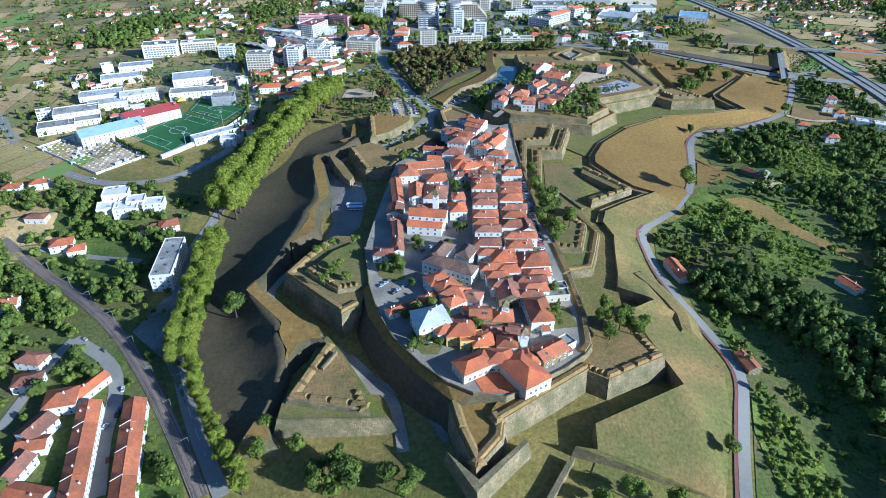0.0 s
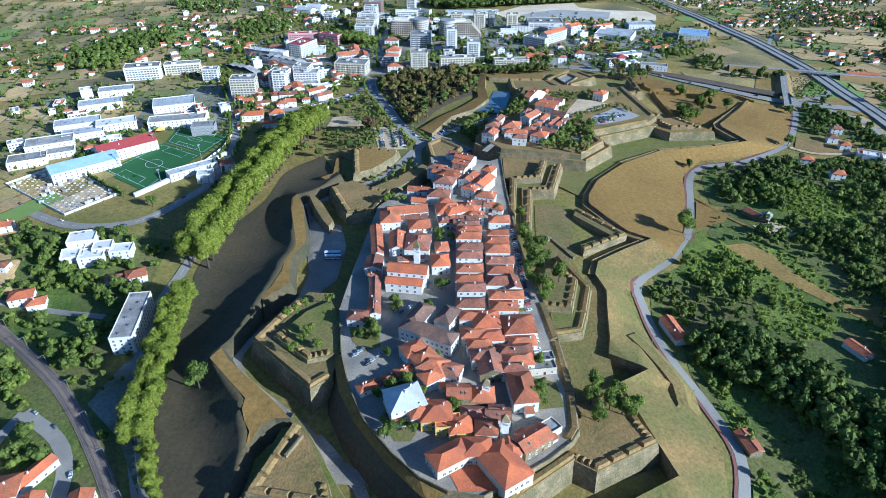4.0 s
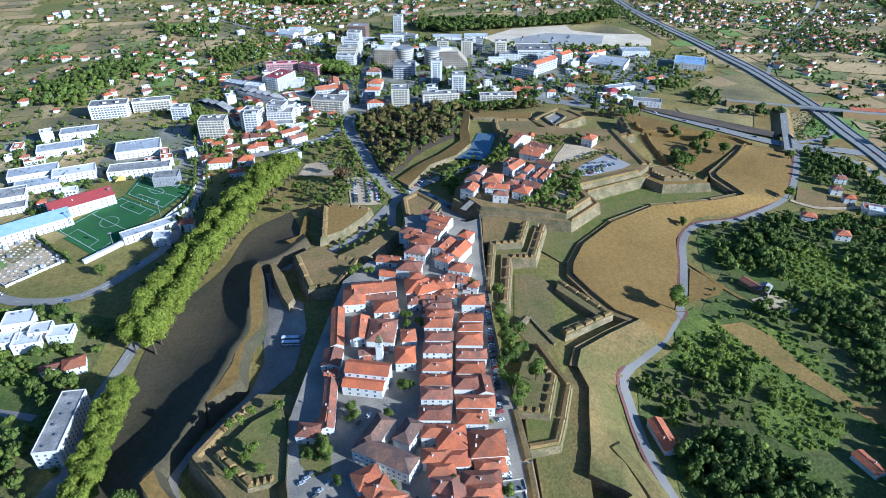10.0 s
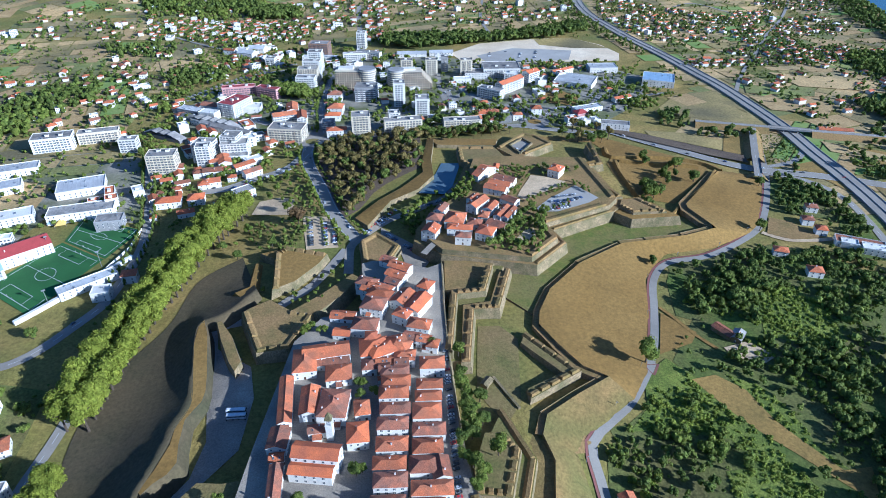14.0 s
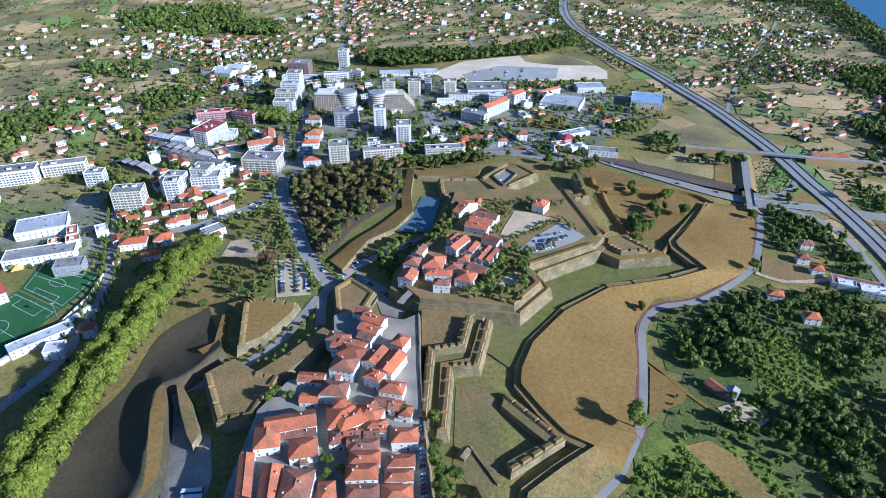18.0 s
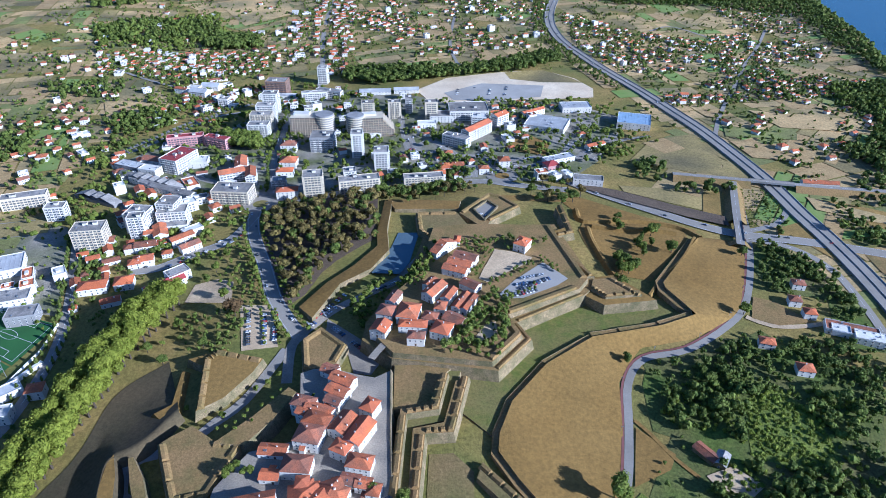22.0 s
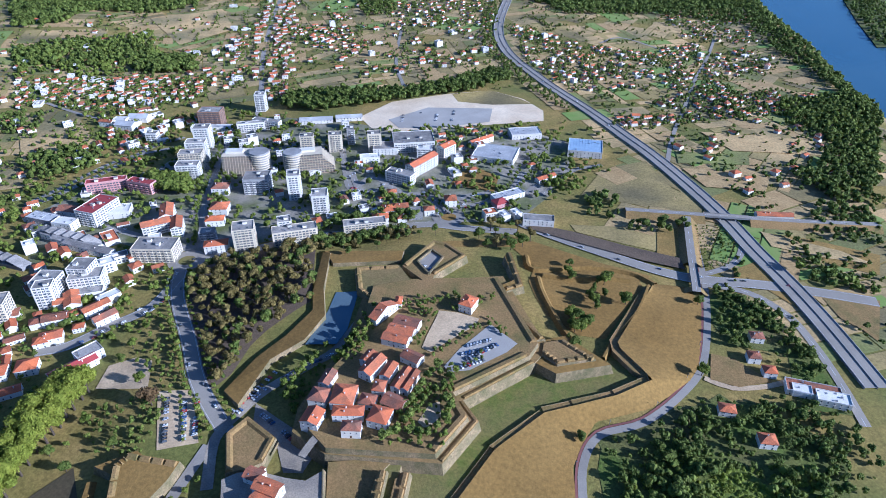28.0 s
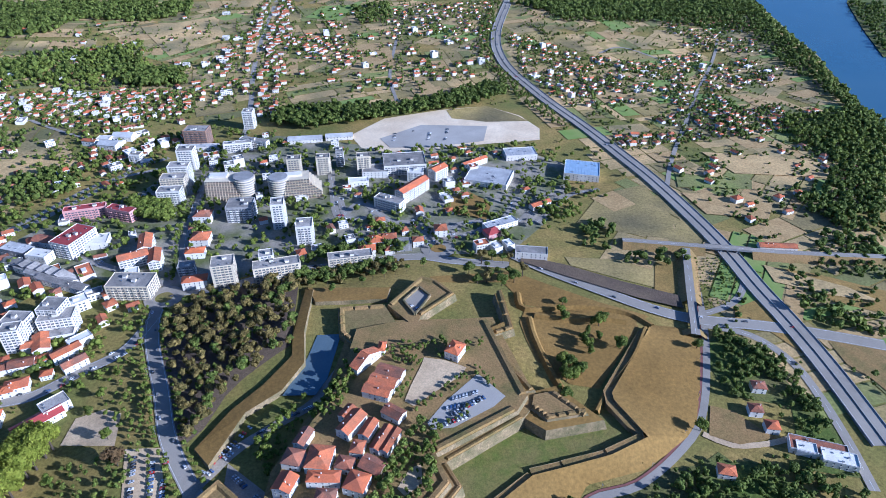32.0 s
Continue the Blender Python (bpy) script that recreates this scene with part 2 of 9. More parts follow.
CAR_PAINT = [mat("car " + n, c, tuple(x * 0.85 for x in c), 1.0, 0.3, spec=0.6) for n, c in (
    ("white", (0.75, 0.75, 0.75)), ("silver", (0.45, 0.46, 0.48)), ("black", (0.02, 0.02, 0.022)),
    ("grey", (0.12, 0.125, 0.13)), ("red", (0.40, 0.03, 0.025)), ("blue", (0.04, 0.09, 0.25)))]
M_TYRE = mat("tyre rubber", (0.02, 0.02, 0.02), (0.03, 0.03, 0.03), 2.0, 0.9)

# ---------------------------------------------------------------- mesh helpers


def mesh_of(name, verts, faces, *materials, slots=None):
    me = bpy.data.meshes.new(name)
    me.from_pydata(verts, [], faces)
    for m in materials:
        me.materials.append(m)
    if slots is not None:
        me.polygons.foreach_set("material_index", slots)
    me.update()
    return me


def put(name, me, parent=None, m=None, label=""):
    ob = new(name, me)
    if parent is not None:
        ob.parent = parent
    if m is not None:
        ob.matrix_basis = m
    if label:
        ob["label"] = label
    return ob


class Geo:
    """Collects boxes and faces for one mesh."""

    def __init__(self):
        self.v, self.f, self.s = [], [], []

    def face(self, pts, slot=0):
        k = len(self.v)
        self.v += [tuple(p) for p in pts]
        self.f.append(tuple(range(k, k + len(pts))))
        self.s.append(slot)

    def box(self, x0, x1, y0, y1, z0, z1, slot=0, bottom=False):
        k = len(self.v)
        self.v += [(x0, y0, z0), (x1, y0, z0), (x1, y1, z0), (x0, y1, z0), (x0, y0, z1), (x1, y0, z1), (x1, y1, z1), (x0, y1, z1)]
        fs = [(0, 1, 5, 4), (1, 2, 6, 5), (2, 3, 7, 6), (3, 0, 4, 7), (4, 5, 6, 7)] + ([(3, 2, 1, 0)] if bottom else [])
        self.f += [tuple(k + i for i in f) for f in fs]
        self.s += [slot] * len(fs)

    def done(self, name, *materials):
        return mesh_of(name, self.v, self.f, *materials, slots=self.s)


# ---------------------------------------------------------------- ground
CONTROL = [
    (-77, 221, -22), (-143, 225, -29), (-266, 381, -34), (-205, 349, -27), (174, 268, -22), (146, 256, -19), (20, 190, -15),
    (95, 241, -15), (136, 328, -15), (168, 373, -30), (260, 602, -18), (237, 535, -20), (205, 475, -17), (401, 722, -12),
    (340, 744, -8), (448, 821, -12), (461, 1042, -14), (647, 1294, -23), (241, 972, -12), (161, 988, -12), (105, 905, -15),
    (-7, 1026, -14), (-100, 932, -14), (-240, 848, -16), (-299, 1248, -20), (-134, 1343, -26),
]
CONTROL_MORE = [
    (413, 1084, -18), (132, 833, -6), (48, 792, -4), (83, 751, -4), (-55, 663, -8), (-57, 599, -10), (-65, 563, -8),
    (-115, 517, -14), (-73, 465, -8), (-116, 324, -14), (-67, 283, -17), (-247, 477, -16), (-216, 602, -16), (106, 404, -10),
    (92, 459, -12), (158, 464, -15), (109, 516, -11), (143, 575, -12), (243, 645, -12), (200, 600, -12), (175, 575, -12), (285, 640, -11), (366, 608, -15), (227, 746, -6),
]
CONTROL_FAR = [
    (-800, 1000, -28), (-700, 400, -40), (600, 400, -40), (500, 200, -46), (300, 150, -42), (0, 0, -36), (-300, 0, -42),
    (1000, 1000, -42), (900, 1500, -40), (0, 1800, -22), (-700, 1800, 5), (1300, 2400, -45), (0, 2600, 0), (-1200, 2400, 30),
]
CONTROL_RAVINE = [(188, 318, -33), (200, 285, -38), (208, 250, -40), (214, 220, -41), (216, 332, -17), (232, 297, -12), (248, 262, -11), (255, 235, -13), (179, 325, -25), (181, 295, -26), (186, 262, -28)]
CONTROL_WEST = [
    (-118, 330, -12), (-112, 420, -12), (-113, 520, -13), (-95, 570, -12), (-150, 266, -29), (-158, 310, -30), (-170, 365, -30),
    (-174, 425, -28), (-160, 500, -26), (-146, 580, -21), (-134, 660, -17), (-105, 181, -30), (-98, 250, -17), (-140, 345, -28), (-138, 300, -28), (-136, 400, -27), (-138, 440, -27), (-128, 500, -25), (-122, 560, -21), (-118, 262, -28),
]


def base_height(x, y):
    pts = np.array(CONTROL + CONTROL_MORE + CONTROL_FAR + CONTROL_WEST + CONTROL_RAVINE, float)
    d2 = (x[..., None] - pts[:, 0]) ** 2 + (y[..., None] - pts[:, 1]) ** 2
    w = 1 / (d2 + 900) ** 1.6
    return (w * pts[:, 2]).sum(-1) / w.sum(-1)

GX0, GX1, GY0, GY1, GS = -1500, 1900, -250, 2750, 10
_xs, _ys = np.arange(GX0, GX1 + 1, GS, float), np.arange(GY0, GY1 + 1, GS, float)
_X, _Y = np.meshgrid(_xs, _ys)
HEIGHT = base_height(_X, _Y)
# the river lies lower: sink everything past its bank
_bank = np.interp(_Y, [600, 1233, 1418, 1624, 1797, 2143, 2750], [900, 984, 1049, 1128, 1170, 1284, 1500])
HEIGHT = np.where(_X > _bank - 40, np.minimum(HEIGHT, HEIGHT - (np.clip(_X - _bank + 40, 0, 60) / 60) * (HEIGHT + 52)), HEIGHT)


def gz(x, y):
    fx, fy = min(max((x - GX0) / GS, 0), len(_xs) - 1.001), min(max((y - GY0) / GS, 0), len(_ys) - 1.001)
    i, j = int(fx), int(fy)
    a, b = fx - i, fy - j
    h = HEIGHT
    return (h[j, i] * (1 - a) + h[j, i + 1] * a) * (1 - b) + (h[j + 1, i] * (1 - a) + h[j + 1, i + 1] * a) * b


def ground_sheet():
    ny, nx = HEIGHT.shape
    verts = np.stack([_X, _Y, HEIGHT], -1).reshape(-1, 3)
    idx = np.arange(ny * nx).reshape(ny, nx)
    quads = np.stack([idx[:-1, :-1], idx[:-1, 1:], idx[1:, 1:], idx[1:, :-1]], -1).reshape(-1, 4)
    me = mesh_of("ground", verts.tolist(), quads.tolist(), M_GROUND)
    me.polygons.foreach_set("use_smooth", [True] * len(me.polygons))
    tagged(new("ground", me), "rolling dry and green meadow ground round the fortress", "ground", kind="structure")


ground_sheet()


def inside(x, y, poly):
    hit, j = False, len(poly) - 1
    for i in range(len(poly)):
        xi, yi, xj, yj = poly[i][0], poly[i][1], poly[j][0], poly[j][1]
        if (yi > y) != (yj > y) and x < (xj - xi) * (y - yi) / (yj - yi) + xi:
            hit = not hit
        j = i
    return hit


def clean(poly):
    """The outline, counter-clockwise."""
    area = sum(a[0] * b[1] - b[0] * a[1] for a, b in zip(poly, poly[1:] + poly[:1]))
    return list(poly) if area > 0 else list(poly)[::-1]


def offset(poly, d):
    """The counter-clockwise outline, moved outwards by d."""
    out, n = [], len(poly)
    for i in range(n):
        p, a, b = Vector(poly[i][:2]), Vector(poly[i - 1][:2]), Vector(poly[(i + 1) % n][:2])
        u, v = (p - a).normalized(), (b - p).normalized()
        n1, n2 = Vector((u.y, -u.x)), Vector((v.y, -v.x))
        m = n1 + n2
        m = m.normalized() if m.length > 1e-3 else n1
        out.append(p + m * (d / max(0.5, m.dot(n1))))
    return out


def drape(name, poly, material, label, up=0.25, z=None, category="", step=12.0):
    """A flat patch that follows the ground (or lies at z)."""
    poly = clean(poly)
    bm = bmesh.new()
    pts = []
    for a, b in zip(poly, poly[1:] + poly[:1]):
        n = max(1, int(math.dist(a[:2], b[:2]) / step))
        pts += [(a[0] + (b[0] - a[0]) * k / n, a[1] + (b[1] - a[1]) * k / n) for k in range(n)]
    bm.faces.new([bm.verts.new((x, y, 0)) for x, y in pts])
    if z is None:
        x0, x1 = min(p[0] for p in pts), max(p[0] for p in pts)
        y0, y1 = min(p[1] for p in pts), max(p[1] for p in pts)
        s = max(step, (x1 - x0) / 40, (y1 - y0) / 40)
        for ax, lo, hi in ((0, x0, x1), (1, y0, y1)):
            k = lo + s
            while k < hi:
                co, no = ((k, 0, 0), (1, 0, 0)) if ax == 0 else ((0, k, 0), (0, 1, 0))
                bmesh.ops.bisect_plane(bm, geom=bm.verts[:] + bm.edges[:] + bm.faces[:], plane_co=co, plane_no=no)
                k += s
    bmesh.ops.triangulate(bm, faces=bm.faces[:])
    for v in bm.verts:
        v.co.z = (gz(v.co.x, v.co.y) if z is None else z) + up
    me = bpy.data.meshes.new(name)
    bm.to_mesh(me)
    bm.free()
    me.materials.append(material)
    return tagged(new(name, me), label, category or name, kind="structure")


def smooth_line(line, step=8.0):
    """A Catmull-Rom curve through the plan points."""
    pts = [Vector((*p[:2], p[2] if len(p) > 2 else 0)) for p in line]
    ext = [pts[0] * 2 - pts[1]] + pts + [pts[-1] * 2 - pts[-2]]
    out = []
    for i in range(1, len(ext) - 2):
        p0, p1, p2, p3 = ext[i - 1:i + 3]
        n = max(1, int((p2 - p1).length / step))
        for k in range(n):
            t = k / n
            out.append(0.5 * (2 * p1 + (p2 - p0) * t + (2 * p0 - 5 * p1 + 4 * p2 - p3) * t * t + (3 * p1 - p0 - 3 * p2 + p3) * t ** 3))
    return out + [pts[-1]]


def ribbon(line, lo, hi, up, deck=None):
    """Vertices and faces of a strip between lo and hi metres to the left of the line."""
    pts = smooth_line(line)
    v, f = [], []
    for i, p in enumerate(pts):
        d = (pts[min(i + 1, len(pts) - 1)] - pts[max(i - 1, 0)])
        d = Vector((d.x, d.y)).normalized()
        nrm = Vector((-d.y, d.x))
        for w in (hi, lo):
            x, y = p.x + nrm.x * w, p.y + nrm.y * w
            v.append((x, y, (gz(x, y) if deck is None else deck(p, i / (len(pts) - 1))) + up))
        if i:
            k = 2 * i
            f.append((k - 2, k - 1, k + 1, k))
    return v, f


def road(name, line, width, label, material=None, up=0.45, deck=None, lines=True, kerb=True):
    v, f = ribbon(line, -width / 2, width / 2, up, deck)
    ob = tagged(new(name, mesh_of(name, v, f, material or M_ASPHALT)), label, "road", kind="structure")
    if lines:
        for w in ((0,) if width < 12 else (-width / 2 + 1.2, width / 2 - 1.2)):
            v, f = ribbon(line, w - 0.12, w + 0.12, up + 0.05, deck)
            put("road_line", mesh_of("road_line", v, f[::1] if width >= 12 else f[::2], M_LINE), ob)
    return ob


def prism(name, poly, material_top, material_side, zb=None, batter=0.18, label="", top_label="", side_label="", category="rampart", kind="", soft=False):
    """An earth body: an upright or battered stone face under a top whose corners have their own heights."""
    poly = clean([tuple(p) for p in poly])
    root = tagged(new(name), label, category, kind=kind)
    top = [Vector(p) for p in poly]
    low = [min(gz(p.x, p.y) - 1.5, p.z - 0.5) if zb is None else zb for p in top]
    bot = []
    for p, o, z in zip(top, offset(poly, 1.0), low):
        d = (o - p.xy) * batter * (p.z - z)
        bot.append(Vector((p.x + d.x, p.y + d.y, z)))
    bm = bmesh.new()
    bm.faces.new([bm.verts.new(p) for p in top])
    bmesh.ops.triangulate(bm, faces=bm.faces[:])
    if soft:
        bmesh.ops.subdivide_edges(bm, edges=bm.edges[:], cuts=7, use_grid_fill=True)
        for _ in range(6):
            bmesh.ops.smooth_vert(bm, verts=[v for v in bm.verts if not v.is_boundary], factor=0.5, use_axis_x=False, use_axis_y=False, use_axis_z=True)
        rng = random.Random(len(poly))
        for v in bm.verts:
            if not v.is_boundary:
                v.co.z += rng.uniform(-.18, .18)
        for f in bm.faces:
            f.smooth = True
    me = bpy.data.meshes.new("grass_top")
    bm.to_mesh(me)
    bm.free()
    me.materials.append(material_top)
    put("grass_top", me, root, label=top_label)
    n = len(top)
    for i in range(n):
        j = (i + 1) % n
        put("wall_face", mesh_of("wall_face", [bot[i], bot[j], top[j], top[i]], [(0, 1, 2, 3)], material_side), root)
    return root


def bank(root, a, b, za, zb_, width=5.0, height=1.8, inset=0.6, material=None, gaps=0):
    """A grassy parapet along the edge from a to b of a counter-clockwise top, with embrasures cut in."""
    a, b = Vector(a[:2]), Vector(b[:2])
    d = b - a
    length = d.length
    if length < 4:
        return
    d.normalize()
    nrm = Vector((-d.y, d.x))           # inwards
    cuts = [0.02] + [k / (gaps + 1) for k in range(1, gaps + 1)] + [0.98]
    for k in range(len(cuts) - 1):
        s0, s1 = cuts[k] * length + (0.7 if k else 0), cuts[k + 1] * length - (0.7 if k < len(cuts) - 2 else 0)
        v = []
        for s, taper in ((s0, 1.0), (s1, -1.0)):
            z = za + (zb_ - za) * s / length
            for w, h, e in ((inset, -0.3, 0), (inset + 0.7, height, 0.7), (inset + width * 0.6, height - 0.3, 0.7), (inset + width, -0.3, 0)):
                p = a + d * (s + taper * e) + nrm * w
                v.append((p.x, p.y, z + h))
        f = [(0, 4, 5, 1), (1, 5, 6, 2), (2, 6, 7, 3), (0, 1, 2, 3), (7, 6, 5, 4)]
        put("parapet", mesh_of("parapet", v, f, material or M_DRYGREEN), root)


def works(name, poly, label, top=None, side=None, edges=(), gaps=0, **kw):
    root = prism(name, poly, top or M_DRYGREEN, side or M_STONE, label=label, **kw)
    c = clean([tuple(p) for p in poly])
    flip = c[0] != tuple(poly[0])
    n = len(poly)
    for e in edges:
        i = e if not flip else n - 2 - e
        bank(root, c[i % n], c[(i + 1) % n], c[i % n][2], c[(i + 1) % n][2], gaps=gaps)
    return root

# ---------------------------------------------------------------- the plan, in metres
TOWN_PLATEAU = [(66, 583, 0.0), (66, 523, 0.0), (68, 448, 0.0), (72, 395, 0.0), (78, 364, 0.0), (82, 327, 0.0), (84, 285, 0.0), (82, 260, 0.0), (77, 252, 0.0), (65, 242, 0.0), (47, 230, 0.0), (32, 221, 0.0), (16, 224, 0.0), (3, 231, 0.0), (-11, 245, 0.0), (-27, 266, 0.0), (-37, 288, 0.0), (-45, 315, 0.0), (-52, 356, 0.0), (-49, 398, 0.0), (-40, 489, 0.0), (-24, 515, 0.0), (8, 523, 0.0), (3, 558, 0.0), (0, 584, 0.0), (9, 588, 0.0), (22, 588, 0.0), (41, 580, 0.0), (54, 576, 0.0)]
WEST_BASTION = [(-101, 331, -4), (-60, 292, -4), (-59, 291, -4), (-49, 301, -4), (-47, 321, -4), (-47, 381, -4), (-62, 378, -4), (-76, 379, -4), (-82, 370, -4), (-92, 352, -4)]
WEST_BASTION_UPPER = [(-88, 332, -1.2), (-82, 339, -1.2), (-73, 355, -1.2), (-59, 367, -1.2), (-48, 341, -1.2), (-43, 319, -1.2), (-51, 315, -1.2), (-64, 311, -1.2)]
EAST_UPPER_BASTION = [(85, 408, -4), (97, 408, -4), (105, 395, -4), (96, 363, -4), (77, 366, -4), (77, 383, -4)]
SOUTH_RAMPART = [(23, 213, -3), (26, 207, -3), (49, 224, -3), (79, 246, -3), (78, 253, -3), (66, 244, -3), (47, 232, -3), (29, 223, -3)]
WEST_RAMPART = [(-51, 320, -4), (-43, 289, -4), (-32, 267, -4), (-15, 244, -4), (0, 228, -4), (7, 221, -4), (15, 223, -0.6), (3, 230, -0.6), (-11, 244, -0.6), (-27, 265, -0.6), (-37, 287, -0.6), (-45, 315, -0.6)]
SW_LOWER = [(-82, 217, -13.0), (-82, 229, -13.0), (-71, 273, -13.0), (-67, 282, -13.0), (-57, 269, -13.0), (-39, 239, -13.0), (-25, 218, -13.0)]
SW_UPPER = [(-79, 229, -9.0), (-65, 272, -9.0), (-56, 263, -9.0), (-41, 235, -9.0), (-36, 221, -9.0)]
SOUTH_BASTION = [(4, 223, -5), (8, 205, -5), (16, 183, -5), (29, 200, -5), (31, 211, -5), (27, 223, -5)]
SOUTH_FAUSSE = [(3, 193, -6.0), (16, 171, -6.0), (17, 173, -6.0), (41, 199, -6.0), (40, 201, -6.0), (17, 178, -6.0)]
SE_BASTION = [(86, 290, -4.0), (78, 251, -4.0), (76, 245, -4.0), (87, 238, -4.0), (121, 256, -4.0), (116, 268, -4.0), (110, 293, -4.0)]
EAST_LOW_BASTION = [(99, 431, -8), (114, 391, -8), (106, 363, -8), (100, 345, -8), (82, 341, -8), (83, 382, -8), (87, 407, -8)]
NW_RAVELIN = [(-68, 555, -3.0), (-75, 607, -3.0), (-67, 617, -3.0), (-31, 605, -3.0), (-36, 591, -3.0), (-52, 566, -3.0)]
NW_BASTION = [(-85, 527, -3), (-65, 482, -3), (-43, 486, -3), (-30, 525, -3), (-49, 528, -3), (-67, 542, -3), (-79, 533, -3)]
NW_WEDGE = [(-102, 520, -6), (-99, 521, -6), (-88, 505, -6), (-75, 477, -6), (-77, 468, -6), (-83, 477, -6), (-94, 500, -6)]
NORTH_PLATEAU = [(67, 598, 3.5), (140, 583, 3.5), (167, 612, 3.5), (160, 637, 3.5), (226, 668, 3.5), (237, 682, 3.5), (223, 776, 3.5), (200, 777, 3.5), (160, 781, 3.5), (136, 783, 3.5), (107, 778, 3.5), (96, 733, 3.5), (84, 693, 3.5), (73, 679, 3.5), (53, 637, 3.5), (51, 621, 3.5)]
NW_HORN = [(91, 813, 1.0), (133, 812, 1.0), (142, 786, 1.0), (135, 764, 1.0), (104, 761, 1.0), (92, 777, 1.0)]
N_GATE_RAVELIN = [(136, 813, 0.0), (171, 853, 0.0), (185, 846, 0.0), (201, 821, 0.0), (165, 792, 0.0), (159, 777, 0.0)]
NE_CURTAIN = [(219, 755, 1.2), (245, 689, 1.2), (236, 688, 1.2), (212, 761, 1.2)]
NE_HORN = [(219, 755, 1), (245, 763, 1), (246, 820, 1), (238, 815, 1), (239, 774, 1), (212, 761, 1)]
E_BASTION = [(231, 665, -2), (244, 651, -2), (290, 655, -2), (264, 694, -2), (242, 690, -2)]
E_BASTION_UPPER = [(238, 672, 0.3), (247, 659, 0.3), (279, 661, 0.3), (260, 687, 0.3), (243, 685, 0.3)]
GATE_BASTION = [(-5, 627, -5.5), (9, 642, -5.5), (31, 619, -5.5), (24, 599, -5.5), (17, 596, -5.5), (0, 593, -5.5)]
GLACIS_EAST_IN = [(226, 618, -6.8), (183, 591, -8.0), (151, 555, -8.0), (138, 527, -8.0), (135, 512, -8.0), (145, 490, -8.3), (158, 467, -8.7), (173, 457, -9.0)]
GLACIS_EAST_OUT = [(188, 443), (205, 467), (223, 524), (235, 574), (249, 594)]
GLACIS_SOUTH_IN = [(173, 457, -9.0), (149, 442, -9.0), (126, 426, -9.4), (121, 411, -10.2), (125, 392, -10.5), (121, 370, -10.5), (117, 344, -10.5), (113, 328, -10.5), (130, 318, -10.5), (133, 315, -10.5), (114, 304, -10.5), (124, 258, -10.0), (128, 241, -10.0), (76, 214, -10.0), (74, 198, -10.0), (64, 200, -10.0)]
GLACIS_SOUTH_OUT = [(188, 443), (164, 424), (148, 415), (141, 402), (145, 370), (156, 308), (163, 270), (154, 234), (130, 179)]
GLACIS_NORTH_IN = [(226, 618, -6.8), (250, 621, -6.0), (285, 626, -5.0), (318, 638, -5.0), (314, 652, -5.0), (306, 676, -5.0), (307, 684, -5.0), (366, 753, -5.0)]
G1 = [(-119, 327, -6.5), (-121, 323, -6.5), (-123, 318, -6.5), (-110, 304, -6.5), (-94, 287, -7), (-94, 280, -8), (-91, 273, -9), (-87, 267, -10.5), (-87, 259, -12), (-85, 261, -12), (-82, 269, -9), (-75, 274, -8), (-68, 274, -8), (-70, 277, -7.5), (-81, 288, -7), (-112, 317, -6.5)]
G2 = [(-115, 519, -7.5), (-113, 525, -7.5), (-106, 508, -7.5), (-95, 466, -7.5), (-92, 452, -7.5), (-92, 443, -7.5), (-95, 436, -7.5), (-98, 428, -7.5), (-96, 409, -7.5), (-93, 396, -7.5), (-96, 388, -7.5), (-102, 382, -7.5), (-106, 375, -7.5), (-108, 377, -7.5), (-104, 391, -7.5), (-101, 409, -7.5), (-102, 423, -7.5), (-98, 440, -7.5), (-104, 466, -7.5), (-113, 499, -7.5)]
G3 = [(-97, 209, -16.0), (-94, 220, -16.0), (-88, 217, -16.0), (-83, 208, -16.0)]

RING_ROAD_S = [(140, 179), (149, 204), (159, 230), (171, 265), (166, 301), (155, 339), (152, 387), (152, 410), (168, 426), (186, 442), (210, 477)]
RING_ROAD_N = [(189, 443), (204, 467), (217, 495), (231, 537), (242, 574), (263, 599), (300, 605), (341, 629), (372, 658), (405, 717), (428, 770), (448, 825)]
RING_ROAD_BRIDGE = [(407, 743), (425, 789), (451, 853), (462, 879)]
MOTORWAY = [(544, 2136), (441, 1801), (412, 1588), (433, 1401), (468, 1227), (491, 1081), (503, 970), (506, 879), (503, 807), (504, 750), (502, 689), (496, 614)]
LINK_ROAD = [(273, 897), (299, 866), (340, 826), (375, 794), (405, 774), (433, 763), (477, 751), (522, 735), (573, 714)]
OLD_ROAD = [(399, 902), (457, 885), (508, 871), (571, 855), (670, 838)]
RAMP_LOOP = [(501, 847), (495, 817), (469, 788), (434, 775), (409, 775)]
RAMP_EAST = [(421, 760), (459, 740), (476, 705), (476, 666), (470, 622), (461, 580)]
N_AVENUE = [(-6, 633), (-34, 684), (-53, 740), (-76, 806), (-82, 853), (-71, 874), (-22, 877), (43, 896), (113, 906), (173, 905), (208, 892), (266, 876)]
N_AVENUE_W = [(-81, 840), (-97, 795), (-128, 772), (-156, 751), (-180, 747)]
STREET_A = [(199, 912), (189, 937), (180, 975), (209, 940), (272, 963), (312, 1022)]
STREET_B = [(180, 975), (148, 986), (116, 1032), (89, 1002), (81, 1067), (77, 1133)]
STREET_C = [(77, 1133), (-62, 1137), (-90, 1092), (-160, 1096)]
STREET_D = [(-293, 1013), (-267, 1041), (-230, 1100), (-190, 1180), (-153, 1215)]
STREET_E = [(-70, 894), (-82, 982), (-84, 1061), (-84, 1141), (-84, 1225)]
